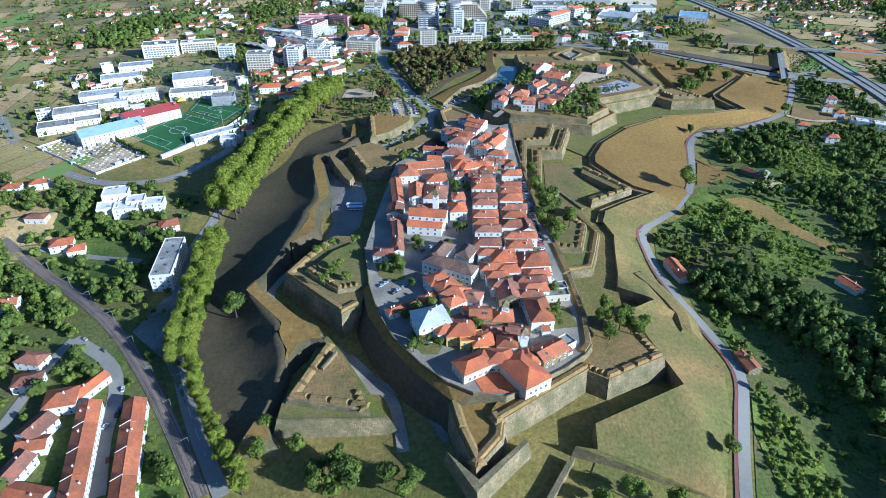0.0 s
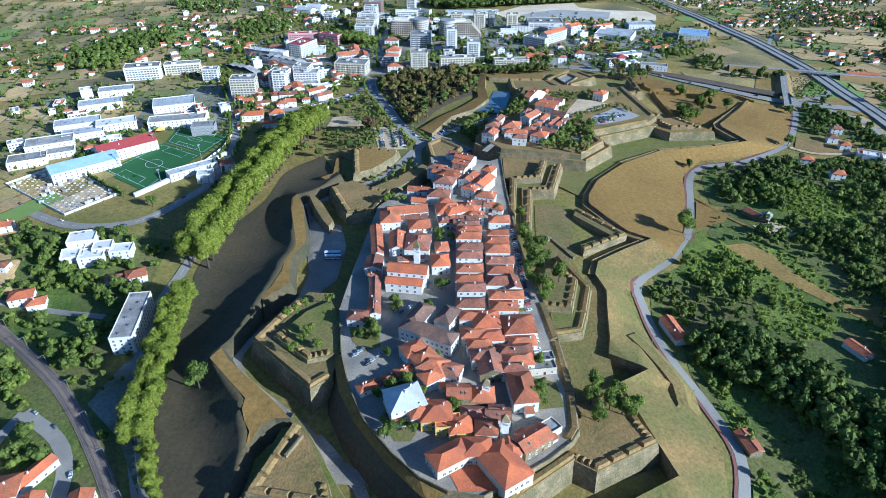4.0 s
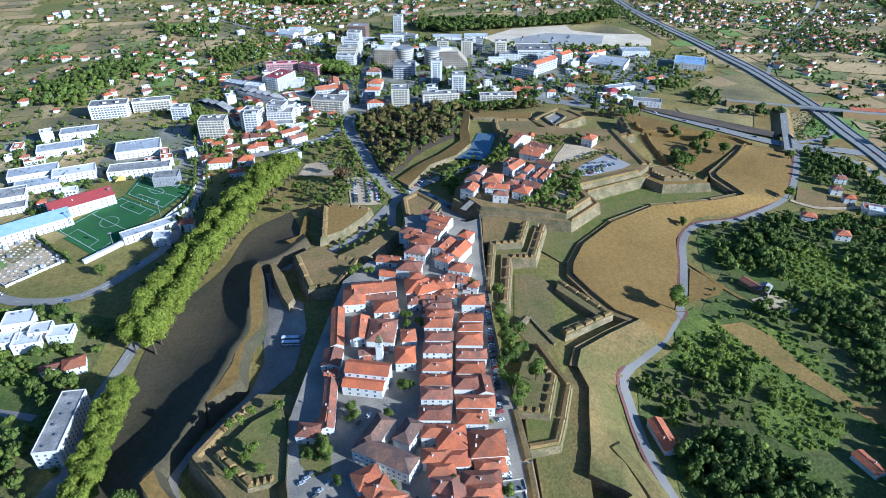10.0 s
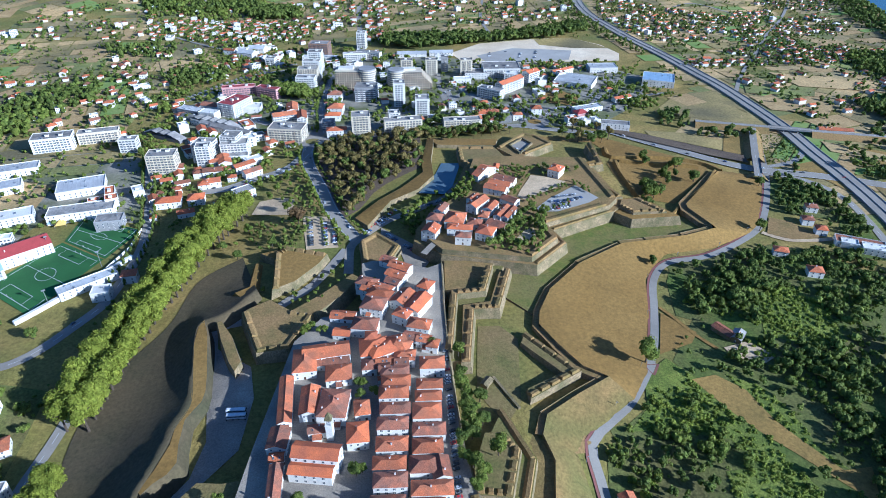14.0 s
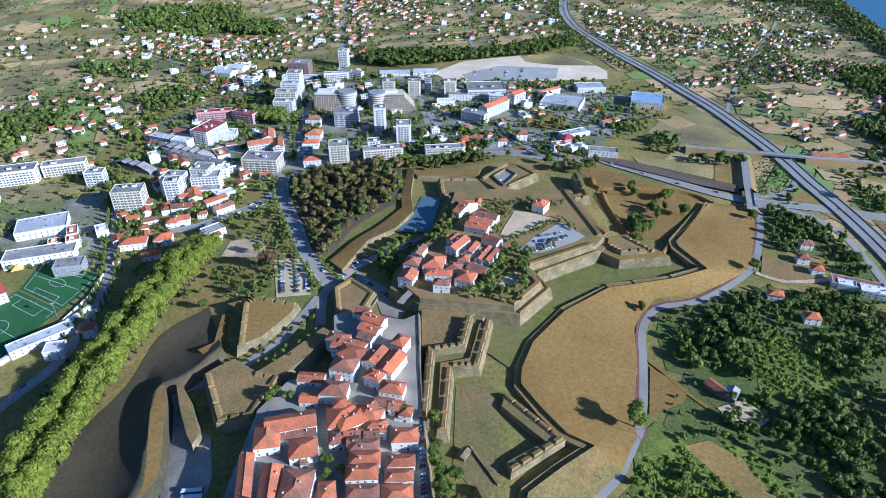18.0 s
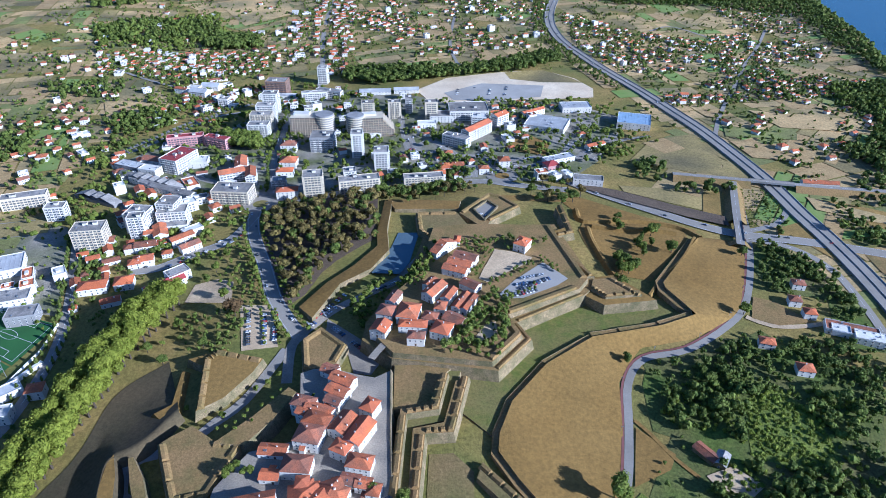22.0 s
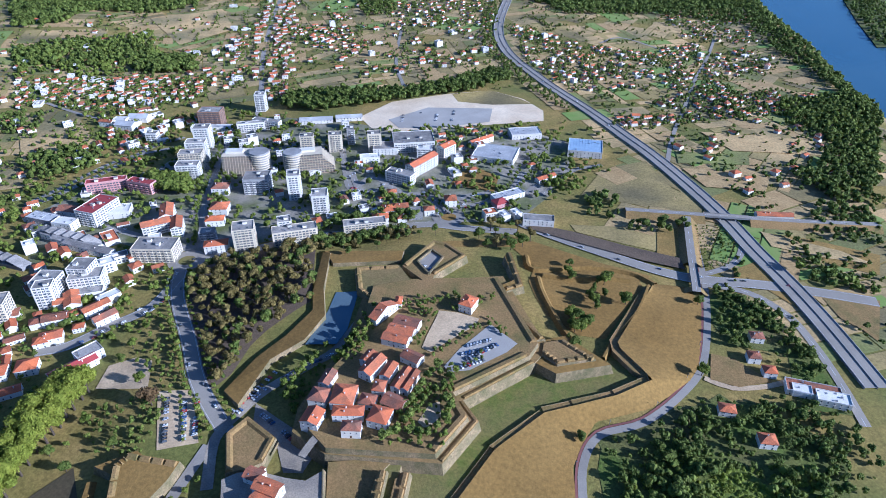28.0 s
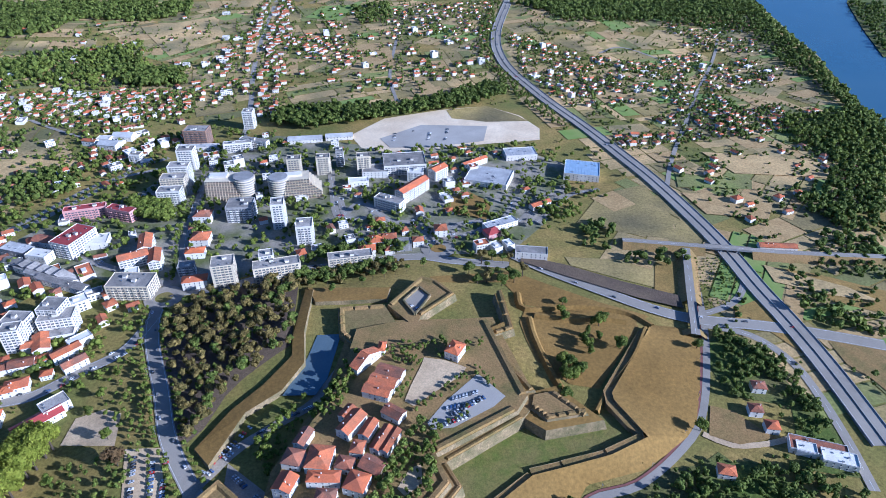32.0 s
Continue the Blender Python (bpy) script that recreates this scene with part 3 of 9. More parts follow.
LONG_STREET = [(-57, 1266), (-66, 1439), (-81, 1621), (-90, 1925), (-85, 2188)]
STREET_F = [(-226, 979), (-146, 929), (-80, 890)]
AVENUE_ROAD = [(-102, 184), (-132, 231), (-154, 274), (-170, 316), (-186, 374), (-184, 428), (-179, 490)]
RAILWAY = [(-340, 410), (-299, 380), (-250, 342), (-206, 304), (-168, 261), (-137, 220), (-112, 184)]
DITCH_PATH = [(-107, 524), (-94, 472), (-78, 411), (-91, 382), (-105, 354), (-112, 333), (-106, 315), (-83, 295), (-59, 273), (-45, 258), (-28, 241), (-22, 225), (-18, 203)]
DITCH_PATH_B = [(-45, 258), (-25, 245), (-9, 232), (3, 208)]
STADIUM_ROAD = [(-483, 656), (-435, 593), (-383, 541), (-328, 505), (-284, 486), (-242, 492), (-217, 534), (-202, 576), (-208, 668), (-263, 836)]
WEST_LANE = [(-309, 400), (-268, 393), (-219, 380)]
ROW_STREET = [(-160, 183), (-172, 216), (-181, 252), (-196, 274), (-225, 293)]
WEST_STREET2 = [(-228, 222), (-228, 254), (-227, 283), (-225, 293)]
CAR_PARK_BUS = [(-105, 507), (-69, 478), (-61, 449), (-63, 411), (-90, 375), (-84, 418), (-95, 462)]
CAR_PARK_N = [(-64, 680), (-38, 678), (-24, 626), (-52, 623)]
CAR_PARK_FORT = [(12, 659), (43, 630), (61, 613), (50, 592), (37, 594), (31, 617), (12, 642)]
PITCH = [(-313, 587), (-257, 548), (-229, 623), (-279, 654)]
PITCH2 = [(-278, 656), (-228, 624), (-214, 673), (-280, 700)]
CEMETERY = [(-392, 563), (-363, 599), (-325, 577), (-277, 544), (-308, 506)]
RIVER_BANK = [(982, 1231), (1048, 1417), (1127, 1623), (1168, 1795), (1283, 2140)]

MOAT_PATH = [(94, 741), (73, 707), (50, 692), (20, 673), (2, 652), (-13, 628), (-12, 586)]
GATE_BRIDGE = [(51, 594), (60, 608), (71, 619)]
NW_STEP = [(-88, 610, -5.0), (-63, 620, -5.0), (-50, 608, -5.0), (-75, 602, -5.0)]
NW_MOUND = [(-99, 560, -9.0), (-89, 568, -9.0), (-91, 601, -9.0), (-88, 601, -9.0), (-83, 562, -9.0), (-93, 554, -9.0)]

ROW_MID_1 = [(31, 451, 18, 8.6, 7, 0, "hwo"), (32, 441, 18, 9.3, 8.4, 0, "hwt"), (31, 430, 18, 10, 9.8, 0, "hwt"), (32, 419, 18, 8.6, 7.7, 0, "hwo"), (31, 406, 18, 9.3, 9.1, 0, "hwo"), (31, 393, 18, 10, 7, 0, "hwt"), (30, 379, 18, 8.6, 8.4, 0, "hwt"), (31, 367, 18, 9.3, 9.8, 0, "hwo"), (30, 354, 18, 10, 7.7, 0, "hwo"), (32, 341, 18, 9, 8, 0, "hwt"), (39, 337, 16, 16, 8, 3, "hwn"), (32, 326, 16, 9, 7, 3, "hwt"), (41, 324, 15, 10, 7, 4, "hwn")]
ROW_MID_2 = [(34, 317, 14, 8, 7, 4, "hwt"), (36, 308, 14, 10, 7, 5, "hwo"), (40, 300, 15, 15, 6.5, 6, "Gso")]
ROW_EAST_1 = [(55, 457, 16, 11, 8, 0, "hwt"), (53, 439, 16, 8, 7, 0, "hwt"), (52, 429, 16, 8, 7, 0, "hwt"), (51, 416, 17, 12, 8, 0, "hwt"), (52, 403, 19, 9, 7, 0, "hwo"), (51, 390, 17, 10, 8, 0, "hwt"), (49, 378, 16, 11, 7.5, 0, "hwo"), (58, 376, 10, 14, 7, 8, "Gwo"), (53, 363, 22, 9, 7.5, 0, "hwt"), (51, 352, 17, 10, 7, 0, "hwt"), (58, 333, 19, 17, 8, 5, "hwt"), (49, 333, 15, 8, 6, 3, "gso"), (59, 320, 16, 9, 6.5, 5, "hwt")]
ROW_EAST_2 = [(54, 312, 20, 9, 7, 4, "hwo"), (55, 304, 17, 10, 7, 5, "hwt"), (52, 298, 15, 9, 7, 4, "hwo"), (55, 282, 13, 22, 7.5, 7, "hwt"), (66, 309, 20, 7, 4, 8, "fcg"), (67, 302, 18, 7, 4, 8, "fcg")]
TOWN_WEST_BLOCK = [(-15, 471, 30.5, 13.4, 8, 10, 'gwt'), (-28, 463, 15.0, 21.5, 7, 6, 'hwt'), (-10, 465, 21.0, 8.9, 5, 7, 'gwo'), (-5, 452, 16.3, 13.8, 6, 6, 'hwt'), (-35, 430, 8.1, 38.3, 6, 7, 'Gwt'), (-20, 428, 11.2, 22.7, 6.5, 3, 'Gwt'), (-5, 424, 17.2, 22.2, 8, -4, 'hwo'), (11, 402, 12.4, 14.8, 7, 5, 'hwn'), (12, 422, 9.2, 11.6, 5.5, 8, 'hwt'), (-34, 400, 11.3, 15.1, 6, -2, 'Gwo')]
TOWN_WEST_BLOCK_B = [(-30, 363, 7.0, 37.9, 6, 5, 'Gwo'), (-33, 388, 7.9, 6.0, 4.5, 5, 'gwt'), (-38, 343, 13.0, 9.4, 6, -3, 'hwo'), (-30, 353, 6.9, 9.7, 6, 2, 'Gwt'), (-13, 407, 10.5, 6.4, 5, 6, 'gwo'), (14, 459, 9.3, 10.1, 6, 4, 'hwo'), (24, 455, 7.2, 10.8, 6, 5, 'gwo'), (35, 461, 9.0, 11.0, 6, 3, 'gwo'), (16, 475, 18.1, 17.8, 7, 7, 'hwn'), (32, 479, 13.4, 13.8, 7, 17, 'hwt')]
ROW_NORTH_1 = [(37, 466, 14, 10, 7, -4, "hwt")]
ROW_NORTH_2 = [(32, 569, 18, 10, 8, -30, "gwt"), (29, 559, 16, 9, 7, -30, "gwt"), (7, 550, 16, 10, 7, -20, "hwo"), (18, 542, 20, 9, 7, -25, "gwt"), (18, 533, 18, 12, 8, -25, "hwt"), (52, 542, 10, 12, 9, -30, "hwn"), (35, 529, 13, 18, 7, -30, "Gwt"), (46, 521, 12, 22, 8, -30, "Gwn"), (35, 509, 12, 10, 8, -30, "hwn"), (14, 520, 17, 15, 9, -15, "hwo"), (-8, 513, 18, 9, 4, -8, "gwt"), (9, 498, 18, 13, 8, -8, "hwo"), (-7, 494, 12, 8, 4, -8, "gwn"), (47, 498, 16, 11, 7, -15, "hwt"), (42, 486, 12, 8, 6, -15, "gwo"), (50, 483, 10, 8, 6, -15, "gwt"), (56, 478, 8, 9, 6, -15, "hwt"), (15, 480, 14, 10, 7, 20, "hwn"), (22, 471, 18, 12, 8, 25, "hwn"), (33, 476, 16, 12, 7, -20, "hwt"), (14, 484, 8, 8, 9, 0, "hwn"), (24, 462, 12, 8, 6, 5, "gwt"), (22, 581, 12, 9, 6, -30, "gwo"), (9, 542, 12, 8, 6, -25, "gwt"), (27, 551, 12, 8, 6, -30, "gwo")]
ROW_SOUTH_1 = [(-3, 312, 14, 11, 7.5, 30, "hwt"), (3, 305, 14, 12, 7.5, 35, "hwt"), (8, 299, 16, 12, 7.5, -20, "hwt"), (16, 296, 15, 11, 7, -20, "hwo"), (7, 291, 12, 10, 7, 35, "hwt"), (-17, 292, 34, 6, 4.5, 32, "gwo"), (10, 266, 16, 14, 7, 5, "hyn"), (16, 260, 13, 9, 6, 5, "fyn"), (22, 258, 12, 11, 6, 8, "hyn"), (28, 279, 25, 11, 6, 0, "gso"), (35, 266, 26, 8, 6, -3, "gwo"), (35, 256, 11, 10, 6.5, -3, "hwt"), (57, 250, 18, 11, 6, 35, "gst")]
ROW_SOUTH_2 = [(64, 257, 16, 8, 4, 35, "fcg"), (-6, 273, 19, 17, 9, 20, "hwW"), (2, 267, 12, 11, 7, 18, "hwt"), (41, 268, 8, 8, 5, 0, "gwo")]
ROW_CITADEL_1 = [(114, 733, 8.1, 28.5, 6, -45, 'gwt'), (128, 747, 5.9, 11.3, 5, -12, 'hwn'), (122, 697, 21.6, 10.6, 6, -26, 'gwt'), (127, 706, 21.8, 11.3, 6, -25, 'gwt'), (133, 716, 21.5, 11.7, 6, -28, 'gwo'), (133, 674, 15.9, 10.6, 5.5, -40, 'gwo'), (102, 667, 11.2, 22.6, 7, -38, 'Gwt'), (99, 678, 8.0, 12.9, 6, -36, 'Gwt'), (114, 661, 8.3, 16.5, 6, -30, 'Gwt'), (123, 651, 7.2, 22.8, 6, -31, 'Gwt'), (129, 648, 6.8, 21.8, 6, -31, 'Gwt')]
ROW_CITADEL_2 = [(80, 639, 16.9, 19.1, 7, -14, 'hwt'), (83, 623, 22.1, 9.0, 6.5, -8, 'hwn'), (105, 616, 14.6, 14.7, 7, -25, 'hwn'), (85, 608, 13.3, 8.8, 7.5, -10, 'hwo'), (68, 659, 8.5, 15.4, 6, -27, 'Gwo'), (62, 642, 13.2, 13.2, 6, -19, 'hwo'), (58, 622, 12.9, 14.3, 6, -24, 'Gwn'), (106, 645, 8.9, 11.1, 6, -18, 'hwt'), (97, 633, 11.8, 10.4, 5.5, -21, 'hwo'), (116, 629, 16.8, 12.1, 5, -36, 'gso'), (188, 734, 12.2, 15.3, 8, -35, 'hwn')]
HOUSES_WEST_1 = [(-288, 402, 16, 12, 6, 20, "hwn"), (-275, 397, 12, 10, 5, 20, "hwn"), (-283, 326, 12, 10, 6, 15, "gwt"), (-236, 270, 16, 10, 6, -10, "hwo"), (-229, 253, 15, 10, 6, 15, "hwo"), (-203, 239, 16, 14, 7, 15, "hwt"), (-195, 248, 8, 26, 5, -25, "Gwn"), (-206, 220, 12, 16, 6, -20, "Gwo"), (-203, 210, 14, 9, 5, 10, "gwt"), (-203, 193, 10, 20, 6, -10, "Gwo"), (-190, 181, 20, 10, 5, -10, "gwt"), (-268, 459, 20, 16, 8, 15, "fww"), (-269, 443, 16, 14, 6, 20, "fww")]
HOUSES_WEST_2 = [(-254, 442, 18, 14, 6, 15, "fww"), (-234, 449, 16, 12, 6, 10, "fww"), (-249, 451, 14, 12, 6, 15, "fww"), (-213, 422, 14, 12, 6, 25, "hwt"), (-226, 421, 18, 6, 4, 25, "gwo"), (-366, 477, 14, 11, 6, 10, "hwt"), (-347, 485, 14, 11, 6, 20, "hwn"), (-322, 433, 16, 9, 5, 0, "hwo")]
HOUSES_EAST_1 = [(165, 364, 9, 24, 5, 10, "Gwt"), (364, 606, 12, 9, 6, -20, "hwt"), (378, 575, 12, 10, 6, -15, "hwt"), (273, 507, 8, 16, 4, 30, "Gso"), (281, 501, 8, 12, 4, -40, "Gsg"), (272, 341, 8, 16, 4, 22, "Gwt")]
HOUSES_EAST_B_1 = [(178, 273, 8, 15, 4, 12, "Gst")]
HOUSES_EAST_C_1 = [(429, 678, 11, 9, 6, -15, "hwo"), (414, 656, 10, 9, 6, -15, "hwo"), (418, 639, 10, 9, 6, -15, "hwn"), (441, 616, 40, 14, 5, -25, "fwb"), (450, 605, 24, 12, 6, -25, "fww"), (564, 872, 40, 10, 5, -12, "gwt"), (432, 617, 14, 10, 5, -25, "fww")]
CITY_A_1 = [(-115, 1067, 28, 16, 19, -3, "fwA"), (-115, 1093, 30, 16, 24, -3, "fcA"), (-113, 1119, 26, 16, 28, -3, "fwA"), (-114, 1167, 22, 18, 31, -3, "fwA"), (-24, 1018, 30, 24, 20, -4, "fgG"), (22, 994, 15, 18, 32, 2, "fwA"), (53, 957, 18, 20, 23, 0, "fwA"), (29, 885, 46, 15, 19, 8, "fcA"), (18, 897, 14, 14, 24, 8, "fwA"), (-22, 884, 22, 20, 27, 5, "fcA"), (-65, 908, 16, 12, 12, 0, "fgG")]
CITY_A_2 = [(-52, 884, 24, 12, 10, 5, "hwn"), (-68, 1017, 20, 16, 10, -5, "hwo"), (-62, 968, 20, 18, 9, -5, "hwt"), (-63, 941, 20, 12, 8, 0, "hwn")]
CITY_B_1 = [(-111, 882, 42, 24, 16, -8, "fcA"), (-124, 934, 30, 14, 12, 20, "gwt"), (-118, 960, 14, 30, 12, 10, "Gwt"), (-101, 930, 12, 26, 12, 10, "Gwt"), (-196, 975, 26, 40, 18, -25, "fwr"), (-208, 1046, 46, 12, 14, 10, "fpr"), (-164, 1036, 34, 12, 14, -25, "fpr"), (-176, 979, 26, 20, 8, 5, "fww"), (-232, 940, 62, 10, 7, -28, "gwg"), (-216, 927, 62, 10, 7, -28, "gwg"), (-201, 915, 62, 10, 7, -28, "gwg"), (-185, 903, 62, 10, 7, -28, "gwg"), (-256, 974, 34, 16, 8, -25, "fgM")]
CITY_B_2 = [(-226, 956, 24, 14, 10, -20, "fww"), (-232, 988, 26, 14, 8, -20, "gwo"), (-195, 828, 22, 22, 22, -10, "fwA"), (-168, 843, 20, 20, 24, -10, "fwA"), (-159, 821, 26, 12, 8, 10, "fwg")]
CITY_C_1 = [(31, 1124, 18, 14, 25, 0, "fcA"), (69, 1124, 18, 14, 25, 0, "fcA"), (90, 1146, 10, 14, 23, 0, "fgA"), (122, 1117, 18, 14, 26, 0, "fcA"), (-121, 1267, 34, 24, 25, -8, "fkA"), (-53, 1324, 16, 18, 28, -5, "fwA"), (176, 1122, 56, 40, 14, 0, "fwQ"), (180, 1044, 14, 50, 15, -45, "Gwn"), (218, 1090, 14, 24, 14, -50, "Gwn"), (150, 1015, 36, 14, 13, -35, "fwA"), (188, 1087, 20, 14, 13, -10, "fww"), (137, 1109, 34, 24, 9, -5, "fwg"), (114, 1081, 26, 12, 8, 0, "fww")]
CITY_C_2 = [(283, 1073, 56, 44, 8, -25, "fwM"), (411, 1081, 46, 42, 10, -20, "fwU"), (102, 901, 46, 14, 15, 4, "fcA"), (130, 935, 16, 16, 10, 5, "hwn"), (143, 939, 20, 12, 9, 0, "hwt"), (160, 925, 16, 14, 9, 0, "fgG"), (176, 929, 12, 10, 8, 0, "hwt"), (120, 921, 18, 12, 9, 0, "hwn"), (272, 1121, 8, 40, 8, -60, "Gwn"), (331, 996, 28, 9, 6, 25, "gwn"), (273, 955, 40, 14, 6, 20, "fwM"), (260, 938, 16, 14, 6, 20, "hpr"), (293, 889, 34, 14, 9, -15, "fwg")]
CITY_C_3 = [(341, 1144, 44, 26, 8, 0, "fwM"), (203, 948, 14, 14, 9, 0, "hwt")]
CITY_D_1 = [(-118, 1241, 60, 12, 7, -5, "fwM"), (-34, 1229, 44, 10, 14, -25, "fwA"), (-57, 1223, 40, 10, 14, 5, "fwA"), (-245, 1260, 30, 18, 8, -20, "grM"), (-193, 1204, 16, 12, 14, -10, "fwA"), (-235, 1294, 30, 20, 7, -10, "gwM"), (-277, 1274, 22, 10, 8, -20, "gwt"), (-260, 1284, 20, 14, 7, -10, "fww"), (38, 1239, 50, 16, 6, 0, "gwM"), (88, 1240, 40, 14, 6, 0, "gwM"), (144, 920, 10, 10, 6, 0, "hwt"), (-145, 796, 24, 10, 8, 40, "gwt"), (-138, 810, 20, 10, 8, 40, "fww")]
CITY_D_2 = [(-176, 810, 20, 10, 7, 10, "gwt"), (-171, 760, 18, 12, 7, 15, "hwn"), (-178, 756, 12, 10, 6, 15, "hwn"), (-133, 781, 20, 10, 7, 40, "gwo")]
CITY_WEST_1 = [(-330, 589, 60, 22, 10, 40, "gwU"), (-306, 629, 55, 22, 11, 40, "gwR"), (-225, 584, 46, 12, 6, 40, "fwM"), (-391, 643, 44, 24, 9, 25, "fwg"), (-389, 697, 46, 22, 8, 25, "fwM"), (-392, 757, 46, 22, 8, 25, "fwM"), (-393, 803, 40, 20, 8, 20, "fwM"), (-395, 608, 34, 20, 7, 25, "fwg"), (-370, 670, 40, 20, 8, 25, "fwM"), (-395, 603, 30, 16, 6, 25, "fcg"), (-374, 625, 30, 16, 6, 25, "fwg"), (-345, 694, 40, 20, 9, 25, "fww"), (-305, 757, 46, 30, 8, 20, "fwM")]
CITY_WEST_2 = [(-281, 703, 60, 20, 9, 15, "fwg"), (-245, 681, 24, 16, 10, 10, "fgG"), (-292, 857, 20, 14, 16, 5, "fwA"), (-385, 868, 44, 22, 17, 15, "fwA"), (-340, 888, 46, 15, 14, 15, "fcA"), (-231, 795, 30, 20, 24, 5, "fcA"), (-192, 814, 16, 14, 24, 5, "fwA"), (-163, 835, 30, 18, 18, 5, "fwA")]
HOUSES_MID_1 = [(-203, 720, 24, 14, 7, 10, "hwn"), (-177, 725, 16, 14, 7, 10, "hwn"), (-180, 699, 16, 9, 5, 20, "gwn"), (-139, 718, 36, 12, 7, 40, "grR"), (-131, 732, 20, 14, 9, 40, "fwg"), (-208, 570, 14, 12, 8, 10, "fww"), (-194, 592, 12, 10, 8, 10, "hwt"), (-170, 810, 14, 24, 8, 20, "Gwt"), (-164, 835, 14, 12, 8, 10, "gwt"), (-177, 786, 20, 12, 7, 10, "gwo"), (-158, 585, 10, 10, 5, 0, "hwt")]
TREES_SOUTH = [(-57, 184), (-41, 192), (-16, 178), (-124, 295), (-89, 203), (-47, 187), (-49, 180)]
TREES_SE = [(92, 281), (101, 277), (107, 274), (96, 292), (94, 269), (111, 272), (106, 284), (86, 178), (71, 174), (105, 174), (142, 207)]
TREES_TOWN_E = [(73, 452), (76, 424), (77, 402), (70, 398), (76, 382), (81, 374), (78, 367), (73, 473), (91, 390), (71, 386)]
TREES_TOWN = [(12, 377), (-18, 362), (-31, 336), (-26, 327), (-35, 329), (8, 445), (10, 434), (-18, 313), (-5, 286), (-15, 254), (9, 309), (66, 288), (66, 281), (64, 286), (4, 356)]
TREES_LAWN = [(-78, 353), (-74, 360), (-83, 349), (-69, 327), (-59, 321), (-66, 333), (-73, 317), (-59, 364)]
TREES_NW = [(-65, 666), (-111, 617), (-78, 564), (-110, 659), (-100, 670), (-83, 631), (-118, 639), (-128, 633), (-80, 693), (-90, 720), (-79, 736), (-98, 738), (-92, 763), (-102, 722), (-239, 521), (-283, 550)]
TREE_ROAD = [(205, 477), (248, 596), (302, 803), (320, 770), (305, 751), (276, 711), (287, 719), (320, 750)]
TREES_CITADEL = [(119, 619), (124, 626), (129, 630), (134, 637), (138, 644), (143, 653), (147, 658), (152, 663), (137, 630), (131, 622), (126, 615), (121, 611), (116, 603), (111, 601), (147, 639), (154, 644), (160, 650), (154, 628), (156, 619), (150, 610), (144, 603), (137, 598), (131, 600), (125, 602), (106, 599), (153, 655)]
TREES_ESPLANADE = [[(144, 683), (149, 675), (198, 705), (197, 715), (169, 697)], [(169, 666), (171, 661), (197, 673), (194, 680)], [(133, 692), (141, 688), (160, 722), (155, 726)], [(202, 727), (197, 717), (201, 708), (216, 683), (221, 687), (210, 719)], [(127, 741), (137, 729), (151, 727), (161, 744), (155, 756), (132, 755)], [(167, 751), (182, 757), (184, 741), (174, 731), (167, 736)], [(129, 628), (139, 645), (150, 651), (157, 642), (164, 633), (154, 617), (154, 635), (140, 637), (134, 617), (127, 613)]]
TREES_MOAT = [(80, 702), (83, 709), (87, 715), (92, 723), (95, 731), (99, 739), (104, 744), (77, 695), (73, 688), (87, 705), (92, 716), (65, 708), (48, 685), (45, 677), (54, 690), (41, 660), (37, 654), (41, 670), (58, 696), (51, 694), (34, 668), (115, 771), (110, 757)]
TREES_EBASTION = [(270, 687), (260, 685), (267, 693), (305, 747), (306, 733), (285, 722), (278, 716), (283, 706), (334, 735), (325, 767), (297, 779), (364, 645), (402, 730), (292, 715)]
TREES_GATE = [(241, 871), (250, 860), (261, 858), (265, 848), (242, 850), (260, 880), (79, 863), (113, 856), (124, 865), (147, 872), (159, 876), (177, 879), (136, 868), (96, 866), (63, 859), (85, 845)]
TREES_RAMP = [(403, 873), (410, 867), (445, 862), (452, 856), (429, 854), (392, 869)]
PINE_WOOD = [(-73, 838), (-56, 857), (-21, 869), (16, 883), (50, 885), (50, 813), (50, 774), (30, 756), (13, 740), (1, 724), (-11, 692), (-27, 673), (-49, 733)]
RIGHT_WOOD_A = [(165, 422), (206, 427), (298, 483), (379, 483), (205, 182), (145, 179), (169, 243), (172, 280), (164, 326), (172, 396)]
RIGHT_WOOD_B = [(252, 571), (261, 590), (309, 597), (369, 625), (409, 560), (364, 481), (328, 468), (266, 489), (261, 521), (246, 530)]
CLEARING = [(232, 460), (250, 464), (265, 450), (273, 424), (282, 409), (296, 386), (314, 388), (304, 362), (289, 380), (275, 398), (261, 414), (247, 433)]
RIVER_WOOD = [(974, 1221), (962, 1299), (864, 1235), (778, 1179), (785, 1081), (699, 995), (643, 968), (664, 912), (747, 935)]
FAR_BELT = [(-20, 1316), (-17, 1378), (48, 1387), (180, 1360), (281, 1401), (362, 1453), (383, 1405), (332, 1353), (196, 1318), (52, 1284)]
FAR_WOOD_W = [(-548, 1630), (-503, 1727), (-321, 1730), (-290, 1606), (-409, 1565), (-528, 1577)]
FAR_WOOD_NW = [(-774, 2172), (-289, 2174), (-282, 2058), (-381, 1970), (-509, 1982), (-545, 1845), (-617, 1801)]
FAR_WOOD_C = [(-305, 1546), (-294, 1623), (-206, 1600), (-204, 1538), (-259, 1519)]
FAR_WOOD_N = [(537, 2103), (1158, 2103), (1132, 1912), (1015, 1924), (784, 1912), (647, 1945), (583, 2037)]
BANK_WOOD = [(966, 1210), (1026, 1387), (1104, 1608), (1157, 1850), (1267, 2142), (1217, 2147), (1089, 1760), (1028, 1530), (964, 1331), (916, 1181)]
